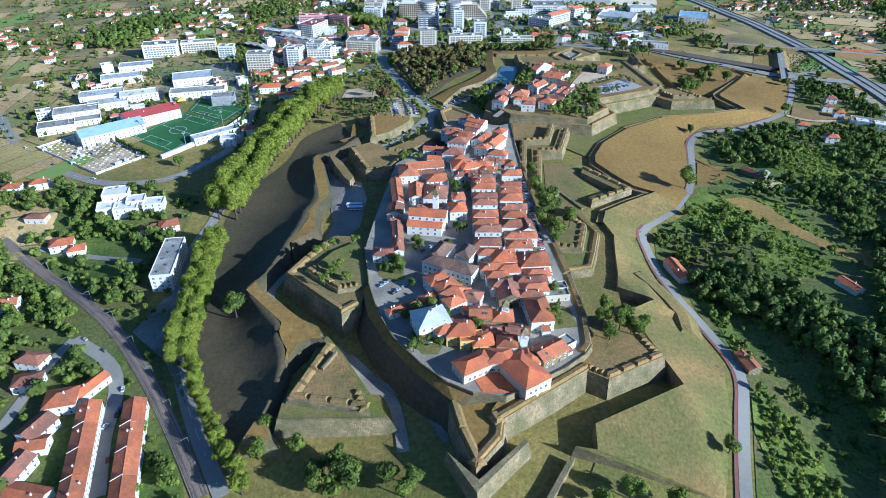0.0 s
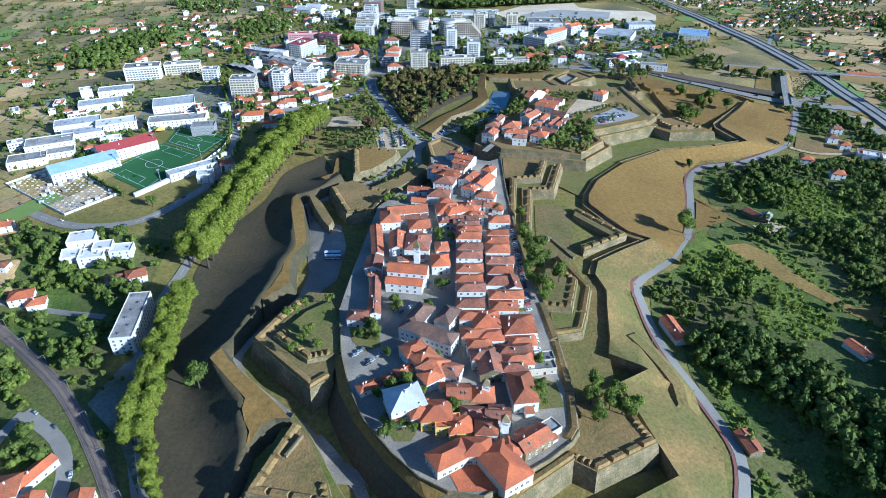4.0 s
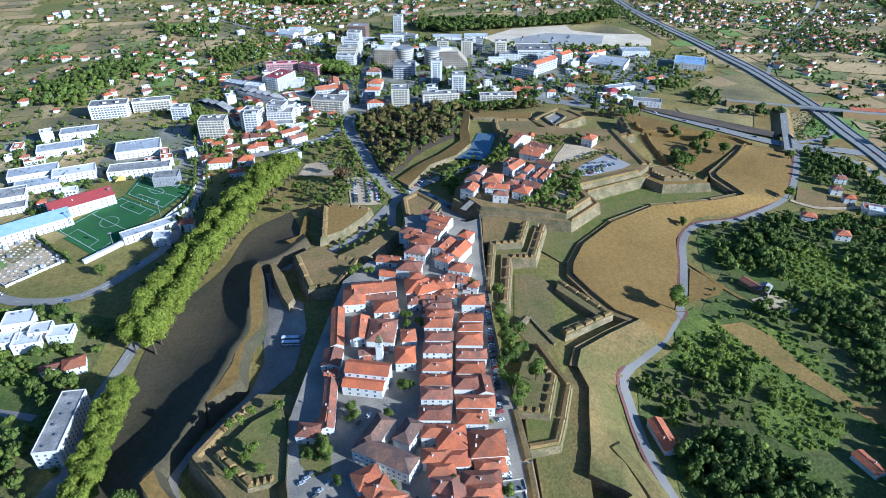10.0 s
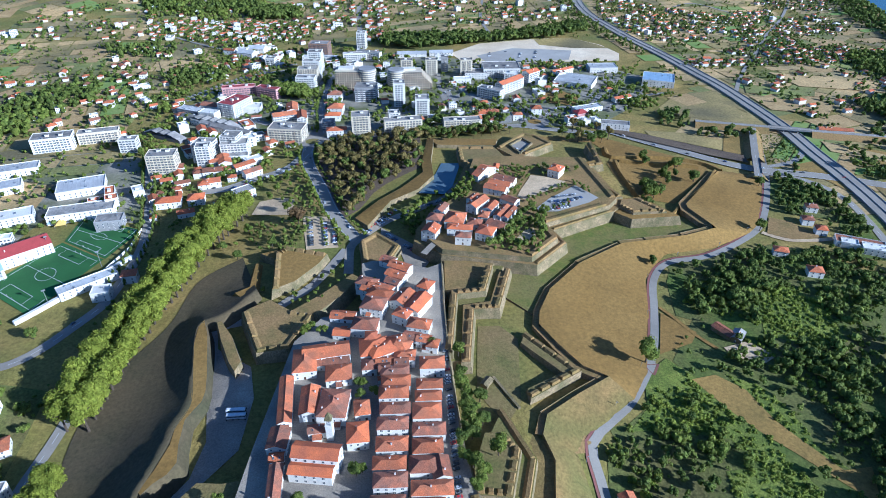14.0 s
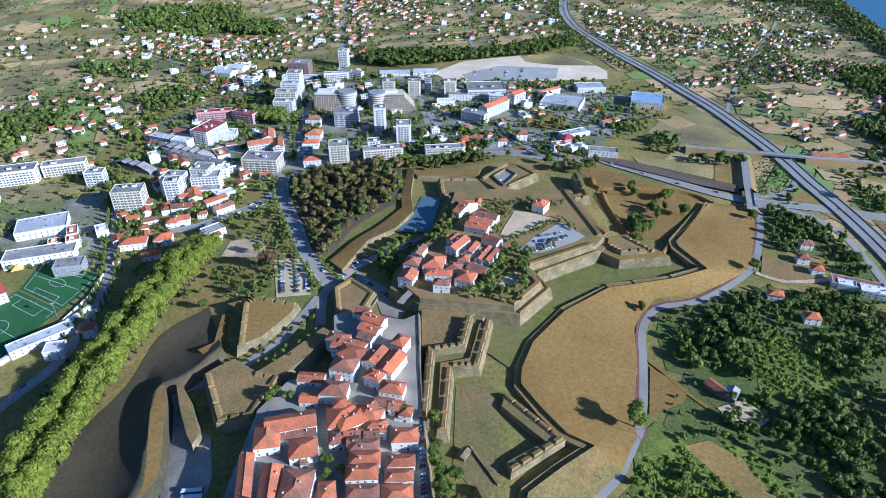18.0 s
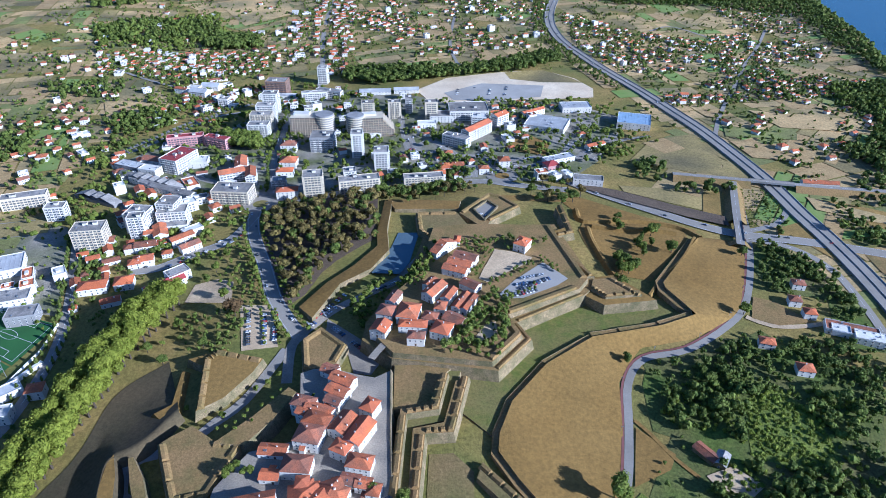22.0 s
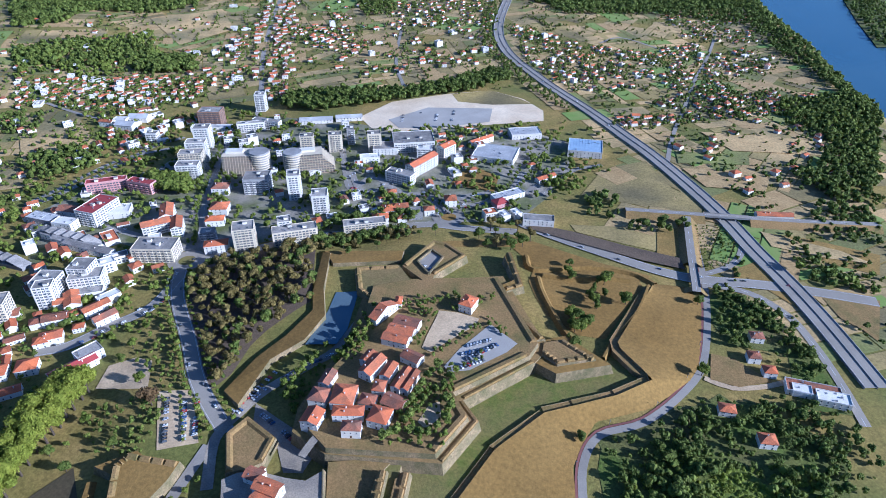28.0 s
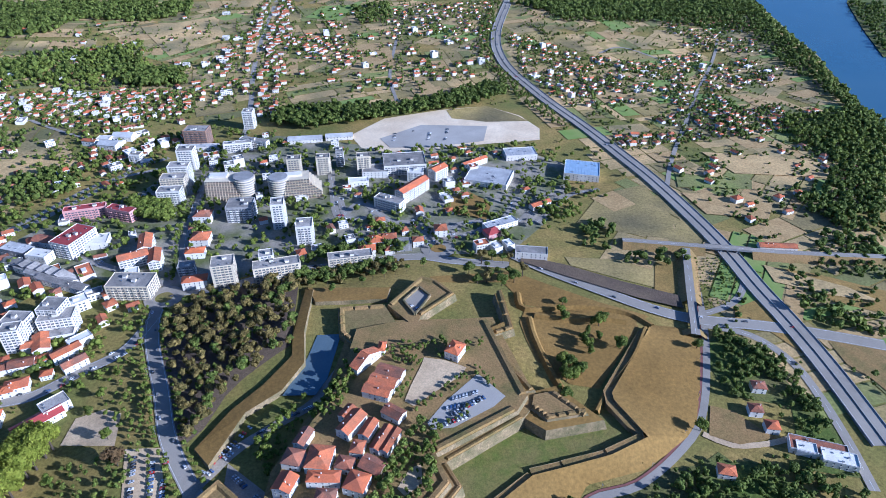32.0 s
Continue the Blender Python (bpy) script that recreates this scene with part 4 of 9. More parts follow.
GREEN_TREES = [(-168, 1074), (-117, 1059), (-103, 1022), (-119, 1012), (-151, 1036)]
ISLAND = [(460, 862), (497, 863), (489, 818), (462, 785), (431, 780), (437, 806)]
OLIVE_PARK = [(-72, 613), (-79, 678), (-74, 712), (-78, 746), (-65, 772), (-44, 740), (-36, 700), (-58, 653), (-57, 611)]
WEST_WOOD_A = [(-325, 383), (-295, 373), (-243, 328), (-210, 299), (-225, 293), (-259, 310), (-270, 293)]
WEST_WOOD_B = [(-162, 240), (-144, 224), (-124, 193), (-119, 184), (-142, 183), (-150, 210)]
WEST_WOOD_C = [(-286, 395), (-217, 374), (-189, 353), (-171, 316), (-188, 304), (-230, 341)]
WEST_WOOD_D = [(-323, 475), (-283, 462), (-274, 440), (-204, 434), (-204, 418), (-275, 409), (-309, 427)]
WEST_WOOD_E = [(-270, 293), (-220, 283), (-210, 251), (-203, 208), (-215, 201)]
VILLAGE_A = [(-498, 1500), (-447, 1511), (-313, 1503), (-185, 1494), (-158, 1402), (-231, 1369), (-326, 1343), (-394, 1370), (-454, 1394)]
VILLAGE_B = [(-72, 1377), (-123, 1879), (-115, 2191), (-39, 2184), (-27, 1869), (-13, 1512), (-20, 1366)]
VILLAGE_C = [(-46, 1872), (109, 1803), (107, 1593), (39, 1642), (-10, 1710)]
VILLAGE_D = [(198, 2046), (384, 2114), (491, 2106), (413, 1711), (212, 1833)]
VILLAGE_E = [(470, 1798), (562, 1660), (659, 1582), (844, 1630), (970, 1578), (966, 1470), (816, 1414), (619, 1345), (463, 1329), (429, 1514)]
VILLAGE_F = [(637, 1316), (763, 1443), (738, 1277), (837, 1304), (811, 1200), (689, 1187), (591, 1172)]
VILLAGE_G = [(478, 1203), (602, 1196), (580, 1150), (493, 1148)]
VILLAGE_H = [(889, 1880), (1087, 1859), (990, 1613), (840, 1706)]
VILLAGE_I = [(-703, 1022), (-686, 1164), (-487, 1168), (-332, 1150), (-297, 982), (-419, 985), (-478, 839), (-566, 795)]
VILLAGE_J = [(-307, 1337), (-140, 1305), (-158, 1238), (-189, 1126), (-295, 1111), (-272, 1228)]
VILLAGE_K = [(-194, 1537), (-149, 1881), (-91, 1525), (-110, 1446), (-163, 1427)]
VILLAGE_L = [(41, 1604), (287, 1602), (270, 1464), (86, 1463)]
VILLAGE_M = [(-304, 1040), (-249, 994), (-150, 905), (-76, 875), (-112, 813), (-132, 787), (-195, 783)]
VILLAGE_N = [(89, 1008), (187, 920), (206, 966), (154, 972), (117, 1046), (88, 1081)]
VILLAGE_O = [(-246, 804), (-135, 800), (-174, 731), (-212, 686)]
NORTH_SLOPE_OUT = [(373, 764)] + [(404, 757), (406, 725), (386, 685), (367, 654), (353, 641), (331, 628), (308, 616), (284, 613), (264, 611), (249, 594)]
DITCH_NORTH = [(266, 802), (362, 778), (361, 761), (301, 694), (279, 702), (258, 729), (255, 757), (255, 781)]
BROWN_NORTH = [(266, 865), (293, 841), (338, 802), (378, 776), (364, 769), (327, 786), (267, 806), (253, 846), (185, 853), (181, 864)]
SHRUB_A = [(110, 593), (130, 643), (147, 641), (133, 626), (129, 608), (150, 598), (144, 584)]
SHRUB_A2 = [(147, 641), (164, 669), (169, 656), (153, 623), (153, 597), (148, 600)]
SHRUB_C = [(76, 676), (87, 715), (105, 750), (112, 745), (94, 689)]
SHRUB_F = [(33, 660), (58, 669), (59, 639), (43, 642)]
CITADEL_PARKING = [(203, 710), (220, 683), (209, 674), (176, 658), (159, 658), (157, 665), (172, 683)]
SMALL_SQUARE = [(141, 627), (149, 629), (148, 614), (136, 605), (131, 612)]
CUT_BANK = [(284, 890), (324, 868), (372, 832), (419, 803), (415, 783), (378, 803), (318, 848), (279, 880)]
MEADOW_A = [(329, 884), (439, 860), (421, 808), (374, 837), (330, 868)]
MEADOW_B = [(364, 953), (414, 1019), (480, 1035), (481, 952), (461, 902), (408, 926)]
MEADOW_C = [(260, 971), (210, 998), (228, 1031), (252, 1043), (274, 1010)]
AVENUE_SOUTH = [(-87, 179), (-100, 196), (-118, 222), (-135, 251), (-151, 284), (-162, 316)]
AVENUE_MID = [(-167, 402), (-165, 358), (-158, 320), (-154, 289), (-148, 265)]
AVENUE_NORTH = [(-172, 428), (-170, 484), (-161, 551), (-145, 635), (-124, 703)]
CITY_PAVE = [(-138, 903), (-62, 882), (89, 909), (174, 910), (270, 897), (322, 951), (370, 1018), (399, 1116), (333, 1178), (168, 1186), (-17, 1278), (-97, 1251), (-162, 1104), (-234, 1056), (-282, 988), (-230, 864), (-191, 931)]
WEST_PAVE = [(-496, 748), (-447, 838), (-392, 890), (-274, 836), (-219, 685), (-316, 705), (-336, 578), (-404, 579), (-464, 655)]
TREES_EAST_WALL = [(73, 442), (76, 432), (74, 422), (78, 420), (76, 412), (79, 408), (74, 405), (84, 431), (84, 412)]
MOAT_EDGE = [(58, 856), (51, 783), (52, 757), (31, 728), (8, 706), (-13, 672)]
MOAT_EDGE_IN = [(66, 850), (61, 785), (63, 745), (47, 718), (20, 700), (0, 655)]
MOAT_TOP = [(60, 856), (140, 843), (136, 825), (69, 829)]
WEST_CREST = [(-80, 557, -5), (-97, 529, -6), (-114, 521, -7.3), (-113, 499, -7.3), (-104, 466, -7.3), (-98, 440, -7.3), (-102, 421, -7.3), (-102, 409, -7.3), (-105, 391, -7.3), (-108, 375, -7.3), (-113, 355, -9), (-117, 336, -8), (-122, 324, -6.6), (-123, 318, -6.6), (-110, 304, -6.6), (-95, 287, -7.1), (-94, 281, -8.1), (-91, 273, -9.1), (-88, 266, -10.6), (-87, 259, -12.2), (-88, 240, -14.5), (-92, 222, -16), (-97, 208, -18)]
WEST_TOE = [(-107, 619), (-138, 589), (-144, 535), (-162, 499), (-171, 456), (-176, 421)]
WEST_TOE_S = [(-173, 427), (-159, 349), (-152, 301), (-137, 261), (-124, 237), (-103, 203)]
LONE_TREE = [(-128, 307)]
WOOD_E1 = [(260, 596), (328, 616), (389, 615), (432, 562), (308, 366), (268, 368), (238, 450), (225, 478), (260, 529)]
WOOD_E2 = [(160, 405), (173, 420), (206, 446), (232, 445), (254, 417), (272, 376), (268, 368), (155, 376)]
WOOD_E3 = [(254, 582), (294, 607), (349, 597), (380, 565), (434, 562), (378, 480), (284, 487), (281, 523), (257, 512)]
WOOD_E4 = [(426, 748), (457, 736), (478, 691), (471, 644), (464, 589), (421, 603), (447, 658), (403, 675), (403, 714)]
FARW_A = [(-511, 1692), (-340, 1809), (-273, 1622), (-361, 1506), (-462, 1552)]
FARW_B = [(-334, 1615), (-213, 1634), (-187, 1531), (-289, 1521)]
FARW_C = [(-360, 1169), (-298, 1195), (-252, 1145), (-304, 1085), (-327, 1093)]
FARW_D = [(802, 1248), (1028, 1290), (785, 981), (731, 994), (803, 1118), (752, 1138)]
FARW_E = [(663, 952), (778, 973), (671, 840), (638, 865)]
FARW_F = [(583, 2101), (1250, 2144), (1058, 1638), (988, 1431), (995, 1536), (1050, 1766), (889, 1880), (631, 1891)]
FARW_G = [(516, 778), (599, 748), (579, 722), (533, 743)]
FARW_H = [(361, 947), (408, 952), (383, 878), (354, 893)]
FARW_I = [(394, 882), (463, 884), (447, 851), (388, 857)]
FARW_J = [(-559, 1657), (-517, 1708), (-462, 1552), (-498, 1500)]
FARW_K = [(111, 2086), (217, 2131), (221, 1959), (137, 1921)]
FARW_L = [(-507, 1319), (-393, 1337), (-361, 1264), (-470, 1249)]
FARW_M = [(-522, 998), (-484, 1063), (-434, 990), (-447, 912), (-466, 895)]
FARW_N = [(-340, 1168), (-266, 1196), (-237, 1115), (-298, 1091)]
FARW_O = [(-541, 1003), (-496, 1093), (-429, 1110), (-406, 1025), (-458, 968), (-470, 893), (-547, 922)]
FARW_P = [(316, 1006), (359, 1019), (348, 968), (319, 964)]
CITYW_A = [(-137, 862), (-101, 865), (-90, 833), (-112, 813), (-116, 751), (-133, 747), (-137, 802)]
CITYW_B = [(-128, 747), (-107, 812), (-79, 799), (-49, 697), (-79, 703), (-100, 742)]
CITYW_C = [(44, 888), (113, 901), (168, 912), (162, 880), (90, 864), (51, 863)]
CITYW_D = [(-209, 1147), (-187, 1143), (-168, 1089), (-188, 1085)]
CITYW_E = [(-76, 1019), (-62, 1030), (-50, 978), (-59, 944)]
CITYW_F = [(117, 1061), (154, 1087), (175, 1068), (151, 1041), (123, 1028)]
ESPLANADE = [(162, 734), (178, 729), (195, 718), (189, 709), (164, 693), (149, 682), (142, 688), (148, 703), (159, 726)]
GATE_YARD = [(151, 816), (168, 835), (177, 820), (160, 794)]
CITW_G = [(138, 732), (149, 748), (183, 754), (217, 750), (209, 733), (171, 731), (151, 724)]
CITW_H = [(77, 684), (92, 708), (103, 726), (105, 713), (88, 680)]
CITW_I = [(133, 623), (149, 649), (160, 643), (151, 602), (131, 604)]
CITW_J = [(27, 666), (41, 691), (75, 689), (71, 676), (51, 668), (41, 649)]
EBAST_TREES = [(297, 789), (306, 740), (278, 725), (283, 710), (330, 772), (334, 737), (277, 706), (292, 712), (311, 756)]
ROUNDABOUT = [(197, 918)]
ROUNDABOUT2 = [(-80, 869)]
FAIR_SAND = [(104, 1249), (159, 1311), (253, 1336), (331, 1345), (377, 1296), (395, 1239), (384, 1197), (302, 1191), (167, 1172), (120, 1199)]
FAIR_TARMAC = [(148, 1229), (214, 1274), (316, 1257), (300, 1201), (217, 1186), (161, 1193)]
FAIR_GRASS = [(262, 1334), (331, 1345), (373, 1296), (385, 1271), (318, 1275), (266, 1296)]
NE_TIER = [(122, 576, -3), (107, 525, -3), (88, 525, -3), (81, 468, -3), (75, 468, -3), (80, 530, -3), (101, 534, -3), (112, 572, -3)]
NE_INNER = [(107, 577, 0), (98, 543, 0), (76, 540, 0), (69, 474, 0), (66, 474, 0), (72, 545, 0), (92, 548, 0), (100, 574, 0)]
NE_STRIP = [(117, 584, -5), (101, 537, -5), (80, 533, -5), (75, 471, -5), (68, 471, -5), (73, 551, -5), (97, 552, -5), (106, 585, -5)]
DITCH_HOUSE = [(91, 456)]
NW_TREES = [(-32, 501), (-29, 504), (-34, 497), (-24, 498), (-20, 499), (-80, 543), (-24, 595), (-36, 575), (-47, 545)]
POND = [(72, 783), (93, 782), (82, 728), (73, 711), (47, 714), (56, 735), (65, 756)]
RIDGE_1 = [(271, 789), (299, 779), (332, 776), (352, 769)]
RIDGE_2 = [(265, 785), (263, 758), (266, 718), (272, 692)]
RIDGE_3 = [(366, 758), (340, 722), (306, 689), (290, 670)]
RIDGE_4 = [(263, 825), (265, 799), (317, 797), (357, 782), (374, 761)]
SOUTH_TREES = [(-59, 190), (-49, 196), (-42, 186), (-24, 187), (-12, 183), (-90, 220), (-90, 204), (-70, 206)]
EAST_RAVELIN = [(124, 505, -9.3), (156, 463, -9.3), (118, 439, -9.3), (117, 448, -9.3), (143, 462, -9.3), (119, 493, -9.3)]
SAND_LOT = [(-116, 695), (-113, 720), (-93, 726), (-78, 719), (-73, 685)]
OLIVE_PARK2 = [(-114, 666), (-102, 678), (-69, 678), (-53, 647), (-69, 622), (-101, 629)]
DITCH_ROAD = [(-17, 623), (-21, 613), (-39, 570), (-56, 550), (-73, 533), (-97, 527), (-108, 519), (-99, 484)]
NW_RAMPART = [(-49, 525, -2), (-28, 546, -2), (-7, 572, -2), (-1, 567, -2), (-14, 542, -2), (-29, 522, -2)]
NW_SHRUBS = [(-49, 536), (-43, 537), (-37, 535), (-33, 545), (-27, 542), (-23, 555), (-17, 561), (-12, 569), (-38, 541), (-32, 551)]
ROAD_TREES = [(-51, 554), (-32, 579), (-25, 585), (-64, 559), (-18, 593)]
LANE_1 = [(504, 1021), (553, 1111), (642, 1252), (733, 1396), (875, 1610), (950, 1737)]
LANE_2 = [(-479, 1499), (-426, 1408), (-344, 1336), (-295, 1302), (-243, 1260)]
LANE_3 = [(220, 1856), (182, 1544), (184, 1387)]
LANE_4 = [(631, 1640), (698, 1684), (763, 1593), (813, 1541), (871, 1449)]
STREET_10 = [(89, 1051), (99, 1000), (122, 996), (151, 1034), (190, 1074), (227, 1078)]
STREET_11 = [(317, 958), (352, 996), (379, 1025), (419, 1034)]
STREET_12 = [(187, 920), (204, 951), (232, 968), (266, 968), (290, 957), (317, 985)]
STREET_13 = [(-295, 1020), (-265, 1068), (-222, 1140), (-158, 1175)]
BIG_FIELD_1 = [(-413, 1295), (-329, 1306), (-273, 1210), (-308, 1145), (-352, 1151)]
BIG_FIELD_2 = [(-546, 1624), (-488, 1655), (-466, 1607), (-518, 1551)]
BIG_FIELD_3 = [(-368, 1920), (-223, 2032), (-167, 1836), (-261, 1711)]
BIG_FIELD_4 = [(36, 1725), (192, 1720), (195, 1578), (85, 1578)]
BIG_FIELD_5 = [(604, 1127), (760, 1083), (749, 1031), (615, 1053)]
BIG_FIELD_6 = [(518, 1008), (628, 981), (591, 932), (524, 953)]
BIG_FIELD_7 = [(-1, 2008), (38, 2111), (142, 2122), (83, 1965)]
BIG_FIELD_8 = [(669, 1293), (736, 1290), (694, 1221), (636, 1229)]
BIG_FIELD_9 = [(534, 1061), (627, 1032), (613, 1007), (520, 1022)]
BIG_FIELD_10 = [(531, 843), (595, 797), (613, 772), (574, 785), (526, 813)]
BIG_FIELD_11 = [(-460, 1498), (-305, 1475), (-345, 1400), (-413, 1419)]

GOLD_EAST = [(529, 843), (576, 823), (632, 787), (606, 754), (569, 775), (549, 800)]
GOLD_VERGE = [(492, 788), (497, 774), (499, 736), (500, 716), (493, 710), (481, 738), (470, 764), (456, 763), (464, 778)]
GOLD_BRIDGE = [(420, 862), (453, 860), (438, 818), (392, 797)]
BROWN_EAST = [(524, 725), (577, 716), (535, 663), (532, 678), (522, 696)]
SLIP_WOOD = [(425, 752), (448, 739), (465, 702), (468, 659), (460, 637), (455, 652), (453, 693), (421, 708)]
COTTAGE_WOOD = [(347, 614), (375, 613), (411, 611), (438, 588), (448, 563), (388, 563), (305, 574), (325, 600)]
COTTAGE_LAWN = [(383, 667), (399, 659), (417, 631), (388, 629), (369, 640)]
BANK_WOOD_E = [(559, 840), (568, 757), (594, 738), (583, 725), (535, 744), (535, 797)]
EAST_WOOD = [(582, 822), (630, 807), (639, 796), (678, 846), (668, 895), (628, 899)]
RAVINE = [(174, 338), (199, 315), (215, 295), (225, 263), (230, 229), (214, 200), (200, 200), (192, 253), (184, 276), (173, 310)]
RIDGE_WOOD = [(166, 350), (173, 333), (194, 313), (210, 295), (223, 267), (228, 229), (258, 280), (242, 324), (215, 363), (194, 370)]
UPPER_WOOD = [(257, 552), (285, 575), (340, 563), (409, 553), (321, 401), (307, 438), (287, 466), (275, 499), (263, 528)]
SCRUB = [(203, 455), (228, 470), (244, 435), (254, 407), (274, 374), (259, 364), (232, 394), (186, 420), (160, 412)]
ROADSIDE1 = [(155, 410), (174, 417), (190, 390), (178, 370), (166, 388)]
ROADSIDE2 = [(166, 345), (177, 347), (183, 320), (184, 293), (182, 268), (176, 268), (174, 310)]
ROADSIDE3 = [(170, 247), (180, 256), (187, 240), (191, 207), (191, 180), (160, 180), (162, 223)]
SPUR_LANE = [(236, 540), (243, 528), (252, 506), (262, 490)]
LUSH_N = [(200, 464), (221, 481), (238, 458), (249, 446), (262, 421), (266, 396), (273, 381), (275, 365), (262, 361), (251, 386), (239, 411), (208, 419), (178, 419), (194, 436)]
LUSH_E = [(257, 465), (276, 453), (287, 433), (289, 405), (300, 386), (292, 391), (280, 411), (269, 435)]
LUSH_C = [(227, 389), (260, 391), (271, 365), (262, 354), (241, 351), (224, 366)]
LUSH_U = [(320, 552), (353, 560), (364, 526), (361, 497), (331, 490), (303, 504)]
SHADE = [(248, 475), (286, 466), (303, 433), (310, 391), (337, 433), (321, 469), (299, 476), (265, 486)]
FARM_EARTH = [(267, 491), (287, 497), (301, 481), (290, 474), (270, 481)]
ROAD_TRIANGLE = [(235, 534), (254, 509), (246, 497), (218, 485)]
COTTAGE_LANE = [(365, 642), (382, 629), (410, 627), (431, 630)]
W_BARE = [(-192, 300), (-185, 334), (-180, 341), (-153, 275), (-138, 240), (-163, 275)]
RIDGE_SOUTH = [(230, 229), (258, 280), (300, 360), (400, 500), (420, 420), (270, 190), (215, 172), (214, 198)]
GARDEN1 = [(-44, 340), (-26, 340), (-23, 321), (-32, 317), (-40, 325)]
GARDEN2 = [(-17, 271), (-11, 262), (2, 262), (-2, 252), (-10, 252), (-19, 267)]
GARDEN3 = [(62, 297), (75, 293), (77, 275), (62, 273)]
GARDEN4 = [(-22, 289), (-8, 299), (2, 291), (-7, 282), (-16, 280)]
TOWN_GARDEN_TREES = [(-35, 333), (-31, 328), (-27, 331), (-38, 329), (-30, 338), (-17, 283), (-14, 286), (-21, 281), (-5, 291), (0, 285), (3, 283), (-15, 261), (-12, 258), (-7, 261), (-1, 258), (2, 260), (15, 269), (20, 273), (40, 311), (41, 307), (59, 285), (63, 280), (67, 277), (65, 284), (60, 275), (61, 352), (67, 305), (71, 303), (-24, 434), (11, 444), (13, 446), (19, 437), (12, 380), (10, 379), (15, 379), (54, 480), (-19, 363), (-18, 353), (-15, 355), (19, 272), (-6, 272), (12, 560)]
MOAT_ROW_WOOD = [(46, 870), (86, 869), (143, 887), (171, 920), (147, 937), (80, 934), (45, 909)]
TREES_GATE_CLUMP = [(227, 846), (237, 847), (251, 841), (264, 844), (275, 854), (238, 882), (250, 890), (267, 879), (222, 866)]
RIVER_BANK_FULL = [(900, 600)] + RIVER_BANK + [(1500, 2750), (2400, 2750), (2400, 600)]
TERRACE_EAST = [(-163, 238), (-143, 172)]
TERRACE_WEST = [(-186, 236), (-166, 172)]
TOWN_ROWS = [ROW_MID_1, ROW_MID_2, ROW_EAST_1, ROW_EAST_2, ROW_NORTH_1, ROW_NORTH_2, ROW_SOUTH_1, ROW_SOUTH_2]
CITADEL_ROWS = [ROW_CITADEL_1, ROW_CITADEL_2]
GROUND_ROWS = [HOUSES_WEST_1, HOUSES_WEST_2, HOUSES_EAST_1, HOUSES_EAST_B_1, HOUSES_EAST_C_1, HOUSES_MID_1]
CITY_ROWS = [CITY_A_1, CITY_A_2, CITY_B_1, CITY_B_2, CITY_C_1, CITY_C_2, CITY_C_3, CITY_D_1, CITY_D_2, CITY_WEST_1, CITY_WEST_2]

# ---------------------------------------------------------------- fortress

prism("town_plateau", TOWN_PLATEAU, M_TOWNPAVE, M_STONE, label="walled hilltop of the old town with paved streets", category="rampart", kind="structure")
_tp = [tuple(p) for p in TOWN_PLATEAU]
town_bank = tagged(new("rampart_walk"), "grassy parapet round the old town with a worn stone edge", "rampart")
for i in range(4, 8):
    a, b = _tp[i + 1], _tp[i]
    bank(town_bank, a, b, a[2], b[2], 5.5, 1.6, 0.3, M_DRYGREEN)
works("rampart", SOUTH_RAMPART, "golden grassy rampart above the tall southern wall", M_DRY, edges=(0, 1, 2))
# the outer side gets the slope colour with shade painted in
prism("town_slope", WEST_RAMPART, M_DRY, M_SLOPE_SHADED, batter=0.5, label="steep dry earth slope below the western street", category="slope", kind="structure")
works("bastion", WEST_BASTION, "lower tier of the western bastion with tall stone faces", M_DITCH, edges=(0, 1, 2, 8, 9), gaps=0)
works("bastion", WEST_BASTION_UPPER, "upper tier of the western bastion with a green lawn", M_LAWN, edges=(6, 7, 0), gaps=3, zb=-6)
works("ravelin", SW_LOWER, "lower tier of the dry south-western ravelin", M_LAWN, batter=0.3)
works("ravelin", [(x, y, z) for x, y, z in SW_UPPER], "upper tier of the dry south-western ravelin", M_DRYGREEN, edges=(0, 4, 3), gaps=3, zb=-14)
works("bastion", SOUTH_BASTION, "southern bastion with eroded grassy parapets", M_DRY, edges=(0, 1, 2, 3))
works("outer_wall", SOUTH_FAUSSE, "low outer stone wall before the southern bastion", M_STONE)
works("bastion", SE_BASTION, "south-eastern bastion full of trees", M_DRYGREEN, edges=(2, 3, 4, 5), gaps=3)
works("bastion", EAST_LOW_BASTION, "low outer tier of the eastern bastion with a thin stone rim", M_LAWN, edges=(0, 1, 2, 3), gaps=0)
works("bastion", EAST_UPPER_BASTION, "upper tier of the eastern bastion with gun embrasures", M_DITCH, edges=(1, 2, 3), gaps=3, zb=-9)
works("bastion", NE_TIER, "lower tier of the double eastern bastion with embrasures", M_DRYGREEN, edges=(0, 1, 2), gaps=3)
works("bastion", NE_INNER, "upper tier of the double eastern bastion", M_DRYGREEN, edges=(0, 1, 2), gaps=3)
prism("terrace", [(68, 592, -4), (67, 548, -4), (93, 552, -4), (99, 575, -4), (114, 590, -4)], M_DRYGREEN, M_STONE, label="half-dry grass terrace below the citadel wall", category="terrace", kind="structure")
prism("ditch_strip", NE_STRIP, M_LAWN, M_STONE, label="narrow green ditch between the two tiers", category="ditch", kind="structure")
works("ravelin", EAST_RAVELIN, "arrow-shaped ravelin with gun embrasures, open at the back", M_DITCH, edges=(0, 1), gaps=4)
works("ravelin", NW_RAVELIN, "dry brown north-western ravelin", M_DRY, edges=(0, 1, 2), gaps=3)
